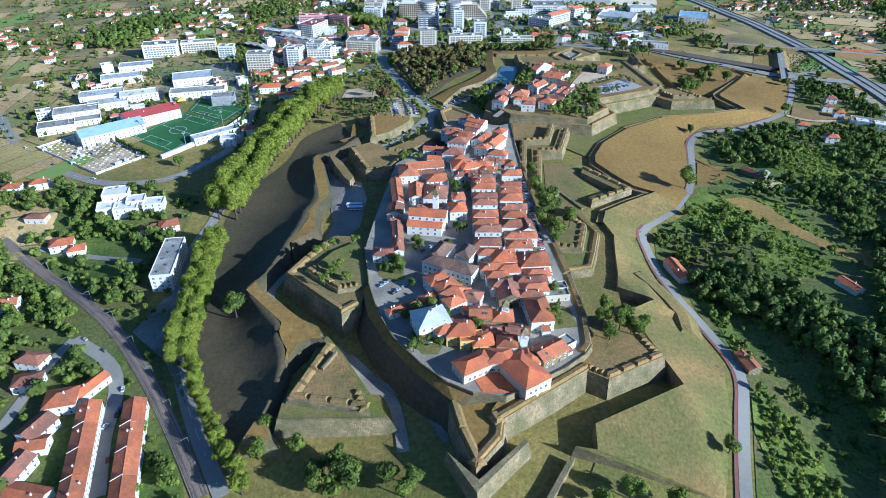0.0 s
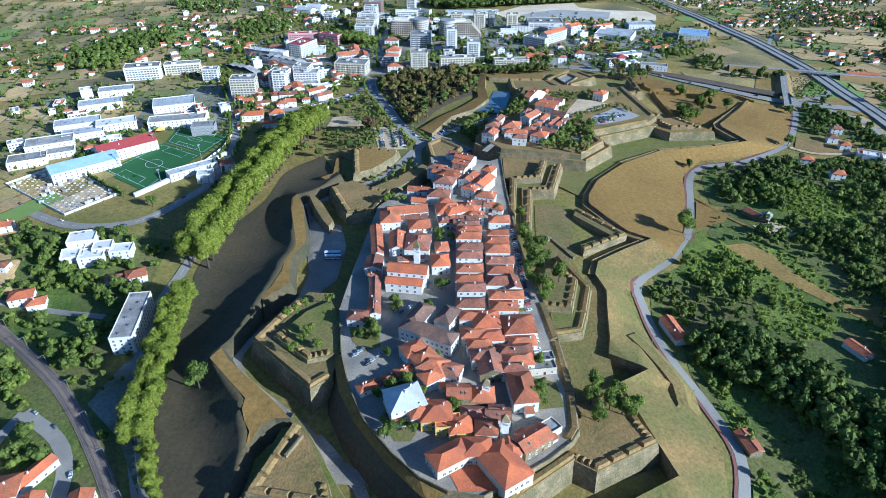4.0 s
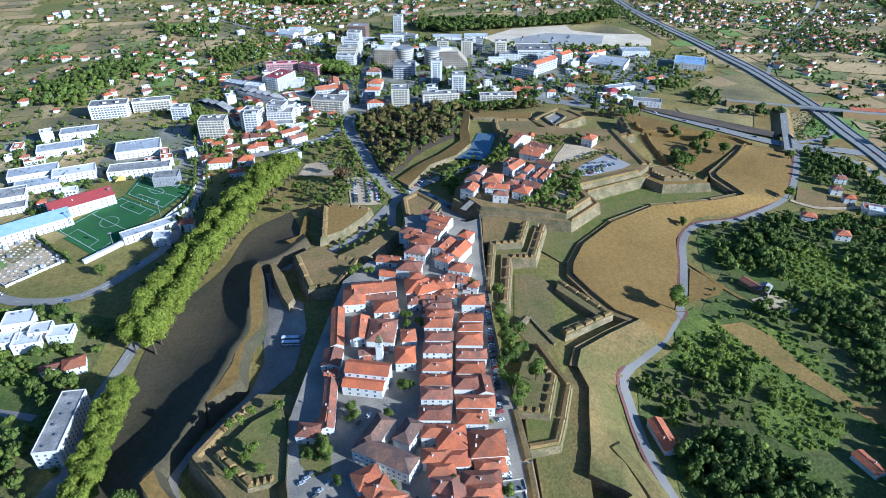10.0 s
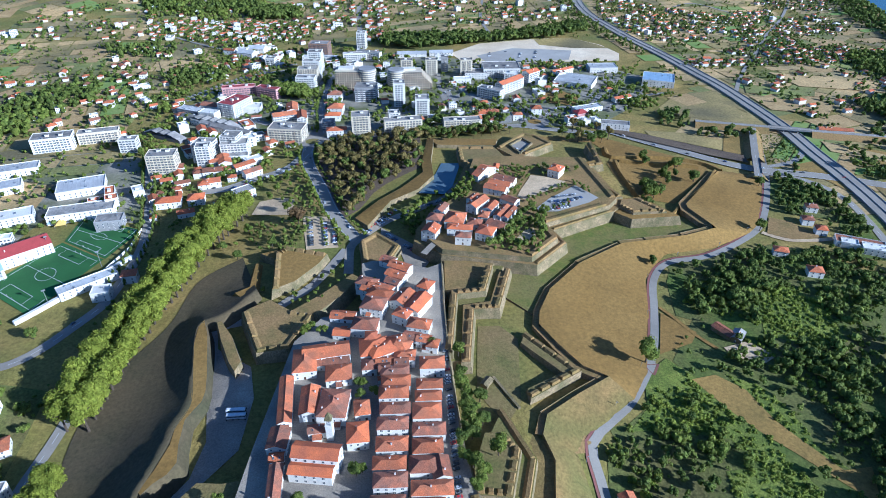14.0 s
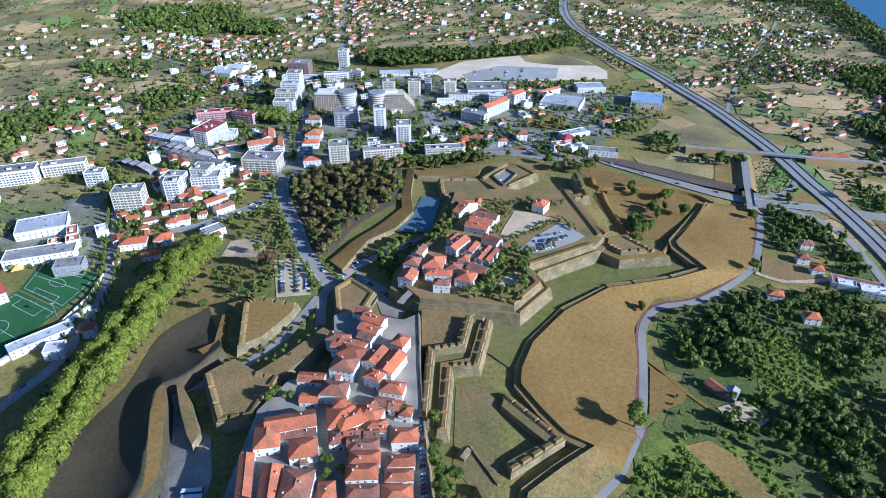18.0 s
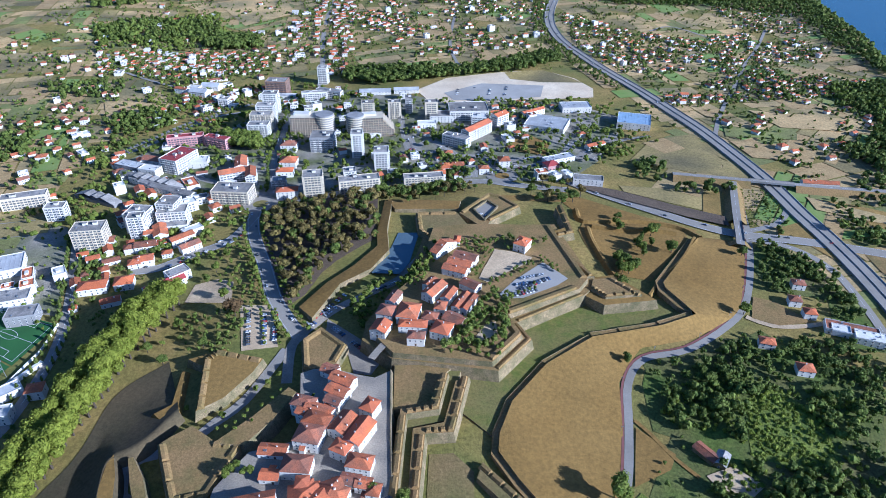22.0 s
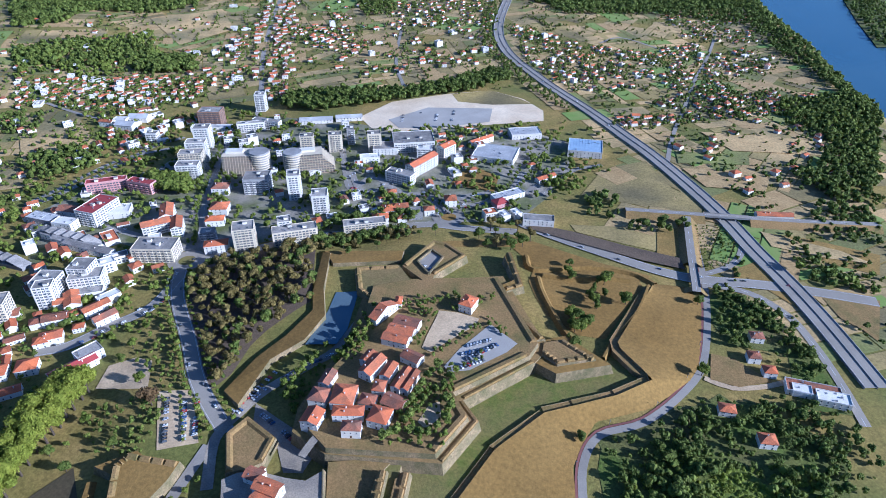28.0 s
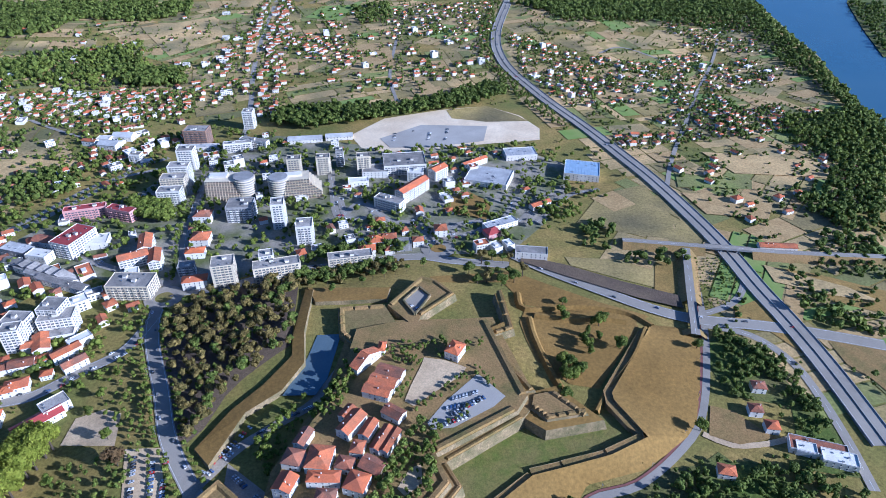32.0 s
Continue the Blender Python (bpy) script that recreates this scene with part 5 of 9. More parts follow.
works("bastion", NW_BASTION, "north-western bastion with stepped banks", M_DRYGREEN, edges=(0, 1, 2, 3), gaps=2)
works("wedge_wall", NW_WEDGE, "narrow stone wedge beside the coach park", M_DRYGREEN)
prism("citadel_plateau", NORTH_PLATEAU, M_DRYGREEN, M_STONE, label="walled northern citadel with grass and gravel yards", category="rampart", kind="structure")
cit_bank = tagged(new("rampart_walk"), "double grassy parapet of the northern citadel", "rampart")
_np = clean([tuple(p) for p in NORTH_PLATEAU])
for i in (1, 2, 3, 5):
    a, b = _np[i], _np[i + 1]
    bank(cit_bank, a, b, a[2], b[2], 7.0, 2.0, 0.3, M_DRYGREEN)
works("bastion", NW_HORN, "north-western horn of the citadel", M_DITCH, edges=(0, 3, 4, 5), gaps=2)
works("ravelin", N_GATE_RAVELIN, "gate ravelin with a sunken yard", M_DRYGREEN, edges=(0, 1, 2, 3))
works("bastion", NW_STEP, "low dry step before the north-western ravelin", M_DRY)
prism("glacis_8", NW_MOUND, M_DRY, M_DRY, batter=0.6, label="curved dry earth mound", category="glacis", kind="structure")
works("curtain", NE_CURTAIN, "long grassy curtain wall of the citadel", M_DRY, edges=(0,))
works("bastion", NE_HORN, "narrow north-eastern horn of the citadel", M_DRY, edges=(0, 1), gaps=2)
works("bastion", E_BASTION, "lower tier of the great eastern bastion of coursed granite", M_DRY)
works("bastion", E_BASTION_UPPER, "upper tier of the great eastern bastion with gun embrasures", M_DRYGREEN, edges=(0, 1, 2), gaps=3, zb=-4)
works("bastion", GATE_BASTION, "small grassy bastion beside the ditch car park", M_DRYGREEN, edges=(0, 1, 2, 5), zb=-14)
_low = offset(clean([p[:2] for p in NORTH_PLATEAU]), 8.0)
_low[:5] = [Vector(p) for p in ((66, 596.5), (144, 578), (175, 611), (167, 632), (231, 665))]
for i in (1, 2, 3):
    bank(cit_bank, _low[i], _low[i + 1], -1.0, -1.0, 4.0, 1.2, 0.3, M_DRYGREEN)
prism("citadel_wall", [(p.x, p.y, -1.0) for p in _low], M_DRYGREEN, M_STONE, label="lower stone wall round the citadel", category="rampart", kind="structure")


def glacis(name, inner, outer, label, rise_low=0.3, top=None):
    """A slope that falls from a stone-edged inner rim to the open ground."""
    poly = [tuple(p) for p in inner] + [(x, y, gz(x, y) + rise_low) for x, y in outer]
    return prism(name, poly, top or M_DRY, M_STONE, batter=0.1, label=label, category="glacis", kind="structure", soft=True)


def resample(line, n):
    """n points at even steps along a line of straight pieces."""
    pts = [Vector(p) for p in line]
    run = np.cumsum([0.0] + [(b - a).length for a, b in zip(pts, pts[1:])])
    at = np.linspace(0, run[-1], n)
    return [Vector([float(np.interp(q, run, [p[k] for p in pts])) for k in range(3)]) for q in at]


def lofted_glacis(name, inner, outer, label, top=None):
    """A slope ruled evenly between its crest and its toe, over a stone-faced rim."""
    n, m = 70, 8
    toe = [(x, y, gz(x, y) + 0.3) for x, y in outer]
    up, dn = resample(inner, n), resample(toe, n)
    rng = random.Random(len(inner))
    root = tagged(new(name), label, "glacis", kind="structure")
    v, f = [], []
    for a, b in zip(up, dn):
        for j in range(m + 1):
            q = a.lerp(b, j / m)
            v.append((q.x, q.y, max(q.z, gz(q.x, q.y) + 0.3) + (rng.uniform(-.15, .15) if 0 < j < m else 0)))
    for i in range(n - 1):
        for j in range(m):
            f.append((i * (m + 1) + j, i * (m + 1) + j + 1, (i + 1) * (m + 1) + j + 1, (i + 1) * (m + 1) + j))
    me = mesh_of("grass_top", v, f, top or M_DRY)
    me.polygons.foreach_set("use_smooth", [True] * len(f))
    put("grass_top", me, root)
    for a, b in zip(up[::3], up[3::3]):
        low = min(gz(a.x, a.y), gz(b.x, b.y)) - 1.0
        put("wall_face", mesh_of("wall_face", [(a.x, a.y, low), (b.x, b.y, low), tuple(b), tuple(a)], [(0, 1, 2, 3)], M_STONE), root)


lofted_glacis("glacis_1", GLACIS_EAST_IN, GLACIS_EAST_OUT[::-1], "mown dry slope outside the eastern ditch")
lofted_glacis("glacis_7", GLACIS_NORTH_IN, NORTH_SLOPE_OUT[::-1], "dry brown slope outside the northern ditch")
glacis("glacis_2", GLACIS_SOUTH_IN, GLACIS_SOUTH_OUT[::-1], "dry slope outside the south-eastern ditch", top=M_GLACIS)
# bank sides use the slope colour darkened for shade
prism("glacis_3", G1, M_DRY, M_SLOPE_SHADED, batter=0.4, label="tapering dry earth bank beside the ditch path", category="glacis", kind="structure")
prism("glacis_4", G2, M_DRY, M_SLOPE_SHADED, batter=0.4, label="long narrow dry bank beside the coach park", category="glacis", kind="structure")
prism("glacis_5", G3, M_DRY, M_STONE, batter=0.5, label="small dry mound", category="glacis", kind="structure")
moat_bank = [(x, y, gz(x, y) + 3.0) for x, y in MOAT_EDGE] + [(x, y, gz(x, y) + 5.0) for x, y in MOAT_EDGE_IN[::-1]]
prism("glacis_6", moat_bank, M_DRY, M_STONE, batter=0.15, label="dry bank between the pine wood and the moat", category="glacis", kind="structure")
prism("glacis_9", [(x, y, gz(x, y) + 4.0) for x, y in MOAT_TOP], M_DRY, M_STONE, batter=0.15, label="dry bank at the head of the moat", category="glacis", kind="structure")


def ledge(name, line, side, width, drop, label, top=None):
    """A narrow covered way along a rim, a little lower than it; side +1 lies to the left of the line."""
    pts = [Vector(p) for p in line]
    out = []
    for i, q in enumerate(pts):
        d = (pts[min(i + 1, len(pts) - 1)].xy - pts[max(i - 1, 0)].xy).normalized()
        n = Vector((-d.y, d.x)) * side * width
        out.append((q.x + n.x, q.y + n.y, q.z - drop))
    root = tagged(new(name), label, "covered way", kind="structure")
    for i in range(len(pts) - 1):
        z = pts[i].z - drop - 0.02 * (i % 3)
        a, b, c, d = pts[i].xy, pts[i + 1].xy, Vector(out[i + 1][:2]), Vector(out[i][:2])
        low = min(gz(c.x, c.y), gz(d.x, d.y)) - 1
        put("grass_top", mesh_of("grass_top", [(*a, z), (*b, z), (*c, z), (*d, z)], [(0, 1, 2, 3)], top or M_DRYGREEN), root)
        put("wall_face", mesh_of("wall_face", [(*d, low), (*c, low), (*c, z + .6), (*d, z + .6)], [(0, 1, 2, 3)], M_STONE), root)


ledge("covered_way_1", GLACIS_EAST_IN, -1, 5, 2.2, "narrow grassy covered way below the eastern slope")
ledge("covered_way_2", GLACIS_SOUTH_IN[:4], -1, 5, 2.2, "narrow grassy covered way below the southern slope")
ledge("covered_way_3", GLACIS_NORTH_IN, 1, 7, 2.0, "narrow grassy covered way of the northern ditch")

# the level floor of the south-eastern ditch, and an earth step on the slope beyond it
prism("ditch_floor", [(99, 432, -13.0), (122, 408, -13.0), (126, 391, -13.0), (122, 369, -13.2), (118, 343, -13.6), (114, 329, -14.2), (113, 304, -16.0), (118, 283, -17.5), (88, 283, -17.5), (86, 340, -13.6), (88, 408, -12.8)], M_GLACIS, M_EARTH, label="level half-dry floor of the south-eastern ditch", category="ditch", kind="structure", soft=True)
prism("slope_step", [(130, 349, -14.2), (137, 337, -15.4), (143, 322, -16.4), (147, 309, -17.4), (146, 295, -18.3), (152, 295, -19.0), (154, 310, -19.0), (150, 326, -18.4), (144, 341, -17.4), (136, 353, -16.0)], M_GLACIS, M_GLACIS, batter=1.3, label="curved grassy earth step on the slope", category="slope", kind="structure", soft=True)


def slope_between(name, upper, lower, material, label, foot=4.0):
    """A bank that falls from a crest to a toe, with a short drop on its inner side."""
    def spread(line, n):
        pts = smooth_line(line, 4.0)
        run = [0.0]
        for a, b in zip(pts, pts[1:]):
            run.append(run[-1] + (b - a).length)
        out = []
        for k in range(n):
            s = run[-1] * k / (n - 1)
            i = max(j for j in range(len(run)) if run[j] <= s + 1e-6)
            i = min(i, len(pts) - 2)
            t = (s - run[i]) / max(run[i + 1] - run[i], 1e-6)
            out.append(pts[i].lerp(pts[i + 1], t))
        return out

    n, m = 90, 10
    rng = random.Random(5)
    up, dn = spread(upper, n), spread(lower, n)
    v, f = [], []
    for i in range(n):
        d = (up[min(i + 1, n - 1)] - up[max(i - 1, 0)]).xy.normalized()
        inn = Vector((-d.y, d.x)) * foot
        if (up[i].xy + inn - dn[i].xy).length < (up[i].xy - dn[i].xy).length:
            inn = -inn
        q = up[i].xy + inn
        v.append((q.x, q.y, gz(q.x, q.y) - 0.5))
        for j in range(m + 1):
            s = j / m
            q = up[i].lerp(dn[i], s)
            g = gz(q.x, q.y)
            z = up[i].z + (gz(dn[i].x, dn[i].y) + 0.3 - up[i].z) * (1 - (1 - s) ** 2.2) + (rng.uniform(-.3, .3) if 0 < j < m else 0)
            v.append((q.x, q.y, max(z, g + 0.3)))
    w = m + 2
    for i in range(n - 1):
        for j in range(w - 1):
            f.append((i * w + j, i * w + j + 1, (i + 1) * w + j + 1, (i + 1) * w + j))
    me = mesh_of(name, v, f, material)
    me.polygons.foreach_set("use_smooth", [True] * len(f))
    return tagged(new(name, me), label, "slope", kind="structure")


# shade of this west-facing bank is partly in its colour
slope_between("glacis_10", WEST_CREST, WEST_TOE[:-1] + WEST_TOE_S, M_SLOPE_SHADED, "steep dry brown slope between ditch and avenue")
drape("ditch_ground_1", DITCH_NORTH, M_DRY, "dry brown mounds in the northern ditch", 0.5)
drape("ditch_ground_2", BROWN_NORTH, M_DRY, "dry brown verge below the link road", 0.4)
prism("ditch_ground_3", [(72, 588, -11), (104, 560, -11), (118, 545, -11), (135, 525, -11.6), (152, 556, -11.2), (182, 589, -11), (226, 617, -11), (250, 621, -11), (285, 627, -11), (316, 640, -11), (306, 668, -11), (240, 668, -11), (176, 640, -11), (140, 590, -11)], M_LAWN, M_EARTH, label="green grass on the level floor of the eastern ditch", category="ditch", kind="structure", soft=True)
drape("ditch_ground_4", [(95, 236), (112, 262), (122, 258), (110, 215), (90, 180), (70, 190)], M_LAWN, "green grass in the south-eastern ditch", 0.4)
drape("ditch_ground_5", [(84, 450), (90, 515), (106, 515), (118, 500), (112, 440), (100, 420)], M_DITCH, "half-dry grass in the eastern ditch", 0.3)
drape("cut_bank", CUT_BANK, M_EARTH, "dark earth cutting beside the link road", 2.0)
drape("meadow_1", MEADOW_A, M_FIELD[2], "half-dry meadow above the link road", 0.5)
drape("meadow_2", MEADOW_B, M_FIELD[2], "half-dry meadow beside the motorway", 0.5)
drape("meadow_3", MEADOW_C, M_DRY, "dry grass plot between the streets", 0.5)
drape("city_paving", CITY_PAVE, M_CITY, "grey and sandy yards and streets of the new town", 0.2)
drape("works_paving", WEST_PAVE, M_CITY, "grey paved yards between the warehouses", 0.2)
drape("citadel_parking", CITADEL_PARKING, M_PALETAR, "paved parking in the citadel", 0.25, 3.5)
drape("small_square", SMALL_SQUARE, M_SAND, "small sandy square in the citadel", 0.25, 3.5)
drape("clearing", CLEARING, M_GOLD, "dry yellow clearing in the woodland", 0.5)
drape("moat_water", POND, M_WATER, "still grey water in the moat", 0.5, max(gz(x, y) for x, y in POND), category="water")

# ---------------------------------------------------------------- roads
road("ring_road", RING_ROAD_S + RING_ROAD_N[1:], 6.0, "narrow asphalt road round the fortress", lines=False)
v, f = ribbon(RING_ROAD_S + RING_ROAD_N[1:], 3.2, 5.0, 0.5)
tagged(new("cycle_lane", mesh_of("cycle_lane", v, f, M_CYCLE)), "reddish cycle lane beside the road", "path", kind="structure")
for w in (-10.8, 10.8, 0):
    v, f = ribbon(MOTORWAY, w - 0.3, w + 0.3, 2.3)
    v2, f2 = ribbon(MOTORWAY, w - 0.3, w + 0.3, 0.0)
    n = len(v)
    sides = []
    for i in range(0, n - 2, 2):
        sides += [(i, i + 2, n + i + 2, n + i), (i + 3, i + 1, n + i + 1, n + i + 3)]
    tagged(new("crash_barrier", mesh_of("crash_barrier", v + v2, f + sides, M_GREY)), "grey crash barrier along the motorway", "barrier", "crash barriers")
road("motorway", MOTORWAY, 22, "grey dual carriageway that curves to the north", up=1.5)
road("link_road", LINK_ROAD, 15, "wide asphalt link road", up=1.0)
road("old_road", OLD_ROAD, 8, "country road that crosses the motorway", up=6.0)
road("ramp_loop", RAMP_LOOP, 7, "curved slip road", up=0.9)
road("ramp_east", RAMP_EAST, 8, "slip road beside the motorway", up=0.7)
road("bridge_road", RING_ROAD_BRIDGE, 8, "narrow bridge over the link road", up=5.0)
road("avenue_road_1", N_AVENUE, 13, "wide avenue along the fortress")
road("avenue_road_2", N_AVENUE_W, 12, "wide avenue into the town")
for k, line in enumerate((STREET_A, STREET_B, STREET_C, STREET_D, STREET_E, LONG_STREET, STREET_F), 1):
    road("street_%d" % k, line, 9, "asphalt town street")
for k, line in enumerate((STREET_10, STREET_11, STREET_12, STREET_13), 10):
    road("street_%d" % k, line, 8, "asphalt street between apartment blocks", up=0.5)
for k, line in enumerate((LANE_1, LANE_2, LANE_3, LANE_4), 1):
    road("village_lane_%d" % k, line, 6, "pale village lane between houses", up=0.9, lines=False)
road("plane_tree_road", AVENUE_ROAD, 8, "shaded road under plane trees", up=0.5)
road("railway", RAILWAY, 8, "railway track bed of brown ballast", M_GRAVEL, 0.6, lines=False)
for w in (-2.9, -1.4, 1.4, 2.9):
    v, f = ribbon(RAILWAY, w - 0.1, w + 0.1, 0.85)
    tagged(new("rail", mesh_of("rail", v, f, M_STEEL)), "worn steel rail on brown ballast", "rail", "rails")
road("ditch_path", DITCH_PATH, 6, "pale gravel path through the ditch", M_TOWNPAVE, 0.5, lines=False)
road("moat_path", MOAT_PATH, 8, "pale gravel road along the moat", M_TOWNPAVE, 0.6, lines=False)
road("gate_bridge", GATE_BRIDGE, 6, "stone bridge to the citadel gate", M_TOWNPAVE, 2.0, deck=lambda p, t: 0.0 + 1.5 * t, lines=False)
road("ditch_path", DITCH_PATH_B, 4, "pale gravel path through the ditch", M_TOWNPAVE, 0.5, lines=False)
road("stadium_road", STADIUM_ROAD, 9, "asphalt road round the stadium")
road("lane", COTTAGE_LANE, 5, "sandy lane to the cottages", M_SAND, 0.6, lines=False)
road("lane", SPUR_LANE, 3.0, "dirt track to the ruined farm", M_DRY, 0.75, lines=False, kerb=False)
drape("farm_yard", FARM_EARTH, M_SAND, "bare sandy earth beside the ruined farm", 0.75)
drape("verge", ROAD_TRIANGLE, M_DRY, "dry grass corner beside the ring road", 0.6)
drape("bare_yard", W_BARE, M_CITY, "bare rubble yard between railway and avenue", 0.5)
road("lane", WEST_LANE, 5, "narrow lane between gardens", lines=False)
road("street_8", ROW_STREET, 8, "street between the terraced houses", lines=False)
road("street_9", WEST_STREET2, 6, "village street", lines=False)
drape("coach_park", CAR_PARK_BUS, M_TOWNPAVE, "paved coach park in the ditch", 0.4)
drape("car_park", CAR_PARK_N, M_SAND, "sandy car park", 0.4)
drape("car_park", CAR_PARK_FORT, M_TOWNPAVE, "paved car park before the citadel", 0.4)
works("bank", [(x, y, z + .55) for x, y, z in NW_RAMPART], "long grassy rampart bank beside the northern houses", M_DRYGREEN, batter=0.3)
road("ditch_road", DITCH_ROAD, 8, "asphalt road through the north-western ditch", None, 0.55, lines=False)
for k, poly in enumerate((GARDEN1, GARDEN2, GARDEN3, GARDEN4)):
    drape("garden", poly, M_LAWN, "small green garden between the old houses", 0.12 + .02 * k, 0.0)
for k, poly in enumerate((WOOD_E1, WOOD_E2, RIGHT_WOOD_A, RIGHT_WOOD_B, WOOD_E4)):
    drape("undergrowth_%d" % (k + 1), poly, M_FOREST_FLOOR, "green undergrowth and grass below the trees", 0.2 + .03 * k)
for k, poly in enumerate((LUSH_N, LUSH_E, LUSH_C, LUSH_U, ROADSIDE2, ROADSIDE3)):
    drape("bramble_bed_%d" % (k + 1), poly, M_BRAMBLE, "bright green bed of brambles and ferns", 0.42 + .03 * k)
for k, poly in enumerate((GOLD_EAST, GOLD_VERGE, GOLD_BRIDGE)):
    drape("dry_field_%d" % (k + 1), poly, M_GOLD, "golden mown field beside the motorway", 0.85 + .03 * k)
drape("dry_field_4", BROWN_EAST, M_DRYGREEN, "half-dry rough field east of the motorway", 0.9)
drape("cottage_lawn", COTTAGE_LAWN, M_DRYGREEN, "half-dry lawn beside the cottage lane", 0.7)
drape("sand_lot", SAND_LOT, M_SAND, "pale sandy lot beside the avenue", 0.45)
drape("valley_ground", [(-420, 500), (-300, 480), (-205, 470), (-196, 330), (-172, 290), (-120, 185), (-120, 150), (-330, 150)], M_FOREST_FLOOR, "green gardens and meadows beside the railway", 0.18)
drape("needle_floor", PINE_WOOD, M_EARTH, "brown needle-covered ground of the pine wood", 0.25)
drape("esplanade", ESPLANADE, M_SAND, "sandy esplanade of the citadel", 0.45, 3.5)
drape("football_pitch", PITCH, M_PITCH, "green artificial football pitch", 0.5)
drape("training_pitch", PITCH2, M_PITCH, "small green training pitch", 0.5)
drape("cemetery_ground", CEMETERY, M_SAND, "pale gravel ground of the cemetery", 0.4)
drape("fairground", FAIR_SAND, M_PALESAND, "wide sandy fairground", 0.4)
drape("fairground_parking", FAIR_TARMAC, M_PALETAR, "grey tarmac parking area", 0.7)
drape("fairground_grass", FAIR_GRASS, M_FIELD[2], "grassy edge of the fairground", 0.6)
drape("river", RIVER_BANK_FULL, M_RIVER, "wide blue river", 0, -46.0, "water")

drape("far_bank", [(1262, 1593), (1378, 1817), (1530, 2089), (1700, 2300), (1880, 2300), (1880, 1593)], M_FOREST_FLOOR, "green far bank of the river", 0.6, -45.0)

drape("ditch_ground_6", [(120, 398), (126, 425), (148, 452), (172, 466), (192, 458), (166, 426), (150, 404)], M_DRYGREEN, "half-dry slope between the two glacis", 0.35)

for k, (poly, crop, word) in enumerate(((BIG_FIELD_1, 0, "wide straw-coloured field"), (BIG_FIELD_2, 3, "bright green field"), (BIG_FIELD_3, 0, "wide dry field among trees"),
                                        (BIG_FIELD_4, 4, "wide brown field"), (BIG_FIELD_5, 0, "long dry strip of field"), (BIG_FIELD_6, 4, "wide brown field beside the motorway"),
                                        (BIG_FIELD_7, 3, "bright green field"), (BIG_FIELD_8, 1, "small green field"), (BIG_FIELD_9, 1, "long green strip of crops"),
                                        (BIG_FIELD_10, 0, "dry meadow beside the slip road"), (BIG_FIELD_11, 0, "dry field behind the village")), 1):
    drape("field_%d" % k, poly, M_FIELD[crop], word + " in the plain", 1.3)

# ---------------------------------------------------------------- buildings
WALLS = {"w": M_WHITE, "c": M_CREAM, "y": M_YELLOW, "p": M_PINK, "s": M_STONE, "g": M_GREY, "k": M_BROWNBRICK, "r": M_WHITE}
ROOFS = {"t": M_TILE, "o": M_TILE_OLD, "n": M_TILE_NEW, "g": M_FLATROOF, "b": M_TILE_OLD, "W": M_METALROOF, "w": M_WHITE, "M": M_METALROOF,
         "R": M_REDROOF, "U": M_BLUEROOF, "A": M_FLATROOF, "B": M_FLATROOF, "G": M_FLATROOF, "Q": M_FLATROOF, "r": M_REDROOF}
WALL_WORD = {"w": "white-rendered", "c": "cream-rendered", "y": "yellow-rendered", "p": "pink-rendered", "s": "granite", "g": "grey concrete", "k": "brown brick", "r": "white-rendered"}
ROOF_WORD = {"t": "clay-tiled", "o": "weathered brown-tiled", "n": "bright orange-tiled", "g": "grey flat", "b": "weathered brown-tiled", "W": "white peaked", "w": "white flat",
             "M": "pale sheet-metal", "R": "dark red sheet-metal", "U": "pale blue sheet-metal", "A": "grey flat", "B": "stepped grey flat", "G": "grey flat", "Q": "grey flat", "r": "dark red"}


def window_mesh(name, w, h, band=False):
    g = Geo()
    g.box(-w / 2 - 0.12, w / 2 + 0.12, -0.05, 0.10, -0.12, h + 0.12, 0, True)
    g.face([(-w / 2, -0.06, 0), (w / 2, -0.06, 0), (w / 2, -0.06, h), (-w / 2, -0.06, h)], 1)
    g.box(-0.05, 0.05, -0.09, -0.06, 0, h, 0)
    g.box(-w / 2 - 0.2, w / 2 + 0.2, -0.22, 0.0, -0.2, -0.1, 0, True)
    return g.done(name, M_WHITE, M_GLASS)


WIN_SMALL, WIN_BIG, WIN_WIDE = window_mesh("window", 1.0, 1.5), window_mesh("window", 1.4, 1.6), window_mesh("window", 2.6, 1.5)


def door_mesh():
    g = Geo()
    g.box(-0.7, 0.7, -0.04, 0.1, 0, 2.3, 0)
    g.box(-0.55, 0.55, -0.07, -0.03, 0, 2.15, 1)
    return g.done("door", M_STONE, M_DOOR)


DOOR = door_mesh()


def balcony_mesh(w):
    g = Geo()
    g.box(-w / 2, w / 2, -1.2, 0, -0.12, 0.05, 0, True)
    g.box(-w / 2, w / 2, -1.25, -1.12, 0.05, 1.0, 0)
    g.box(-w / 2, -w / 2 + 0.1, -1.12, 0, 0.05, 1.0, 0)
    g.box(w / 2 - 0.1, w / 2, -1.12, 0, 0.05, 1.0, 0)
    return g.done("balcony", M_WHITE)


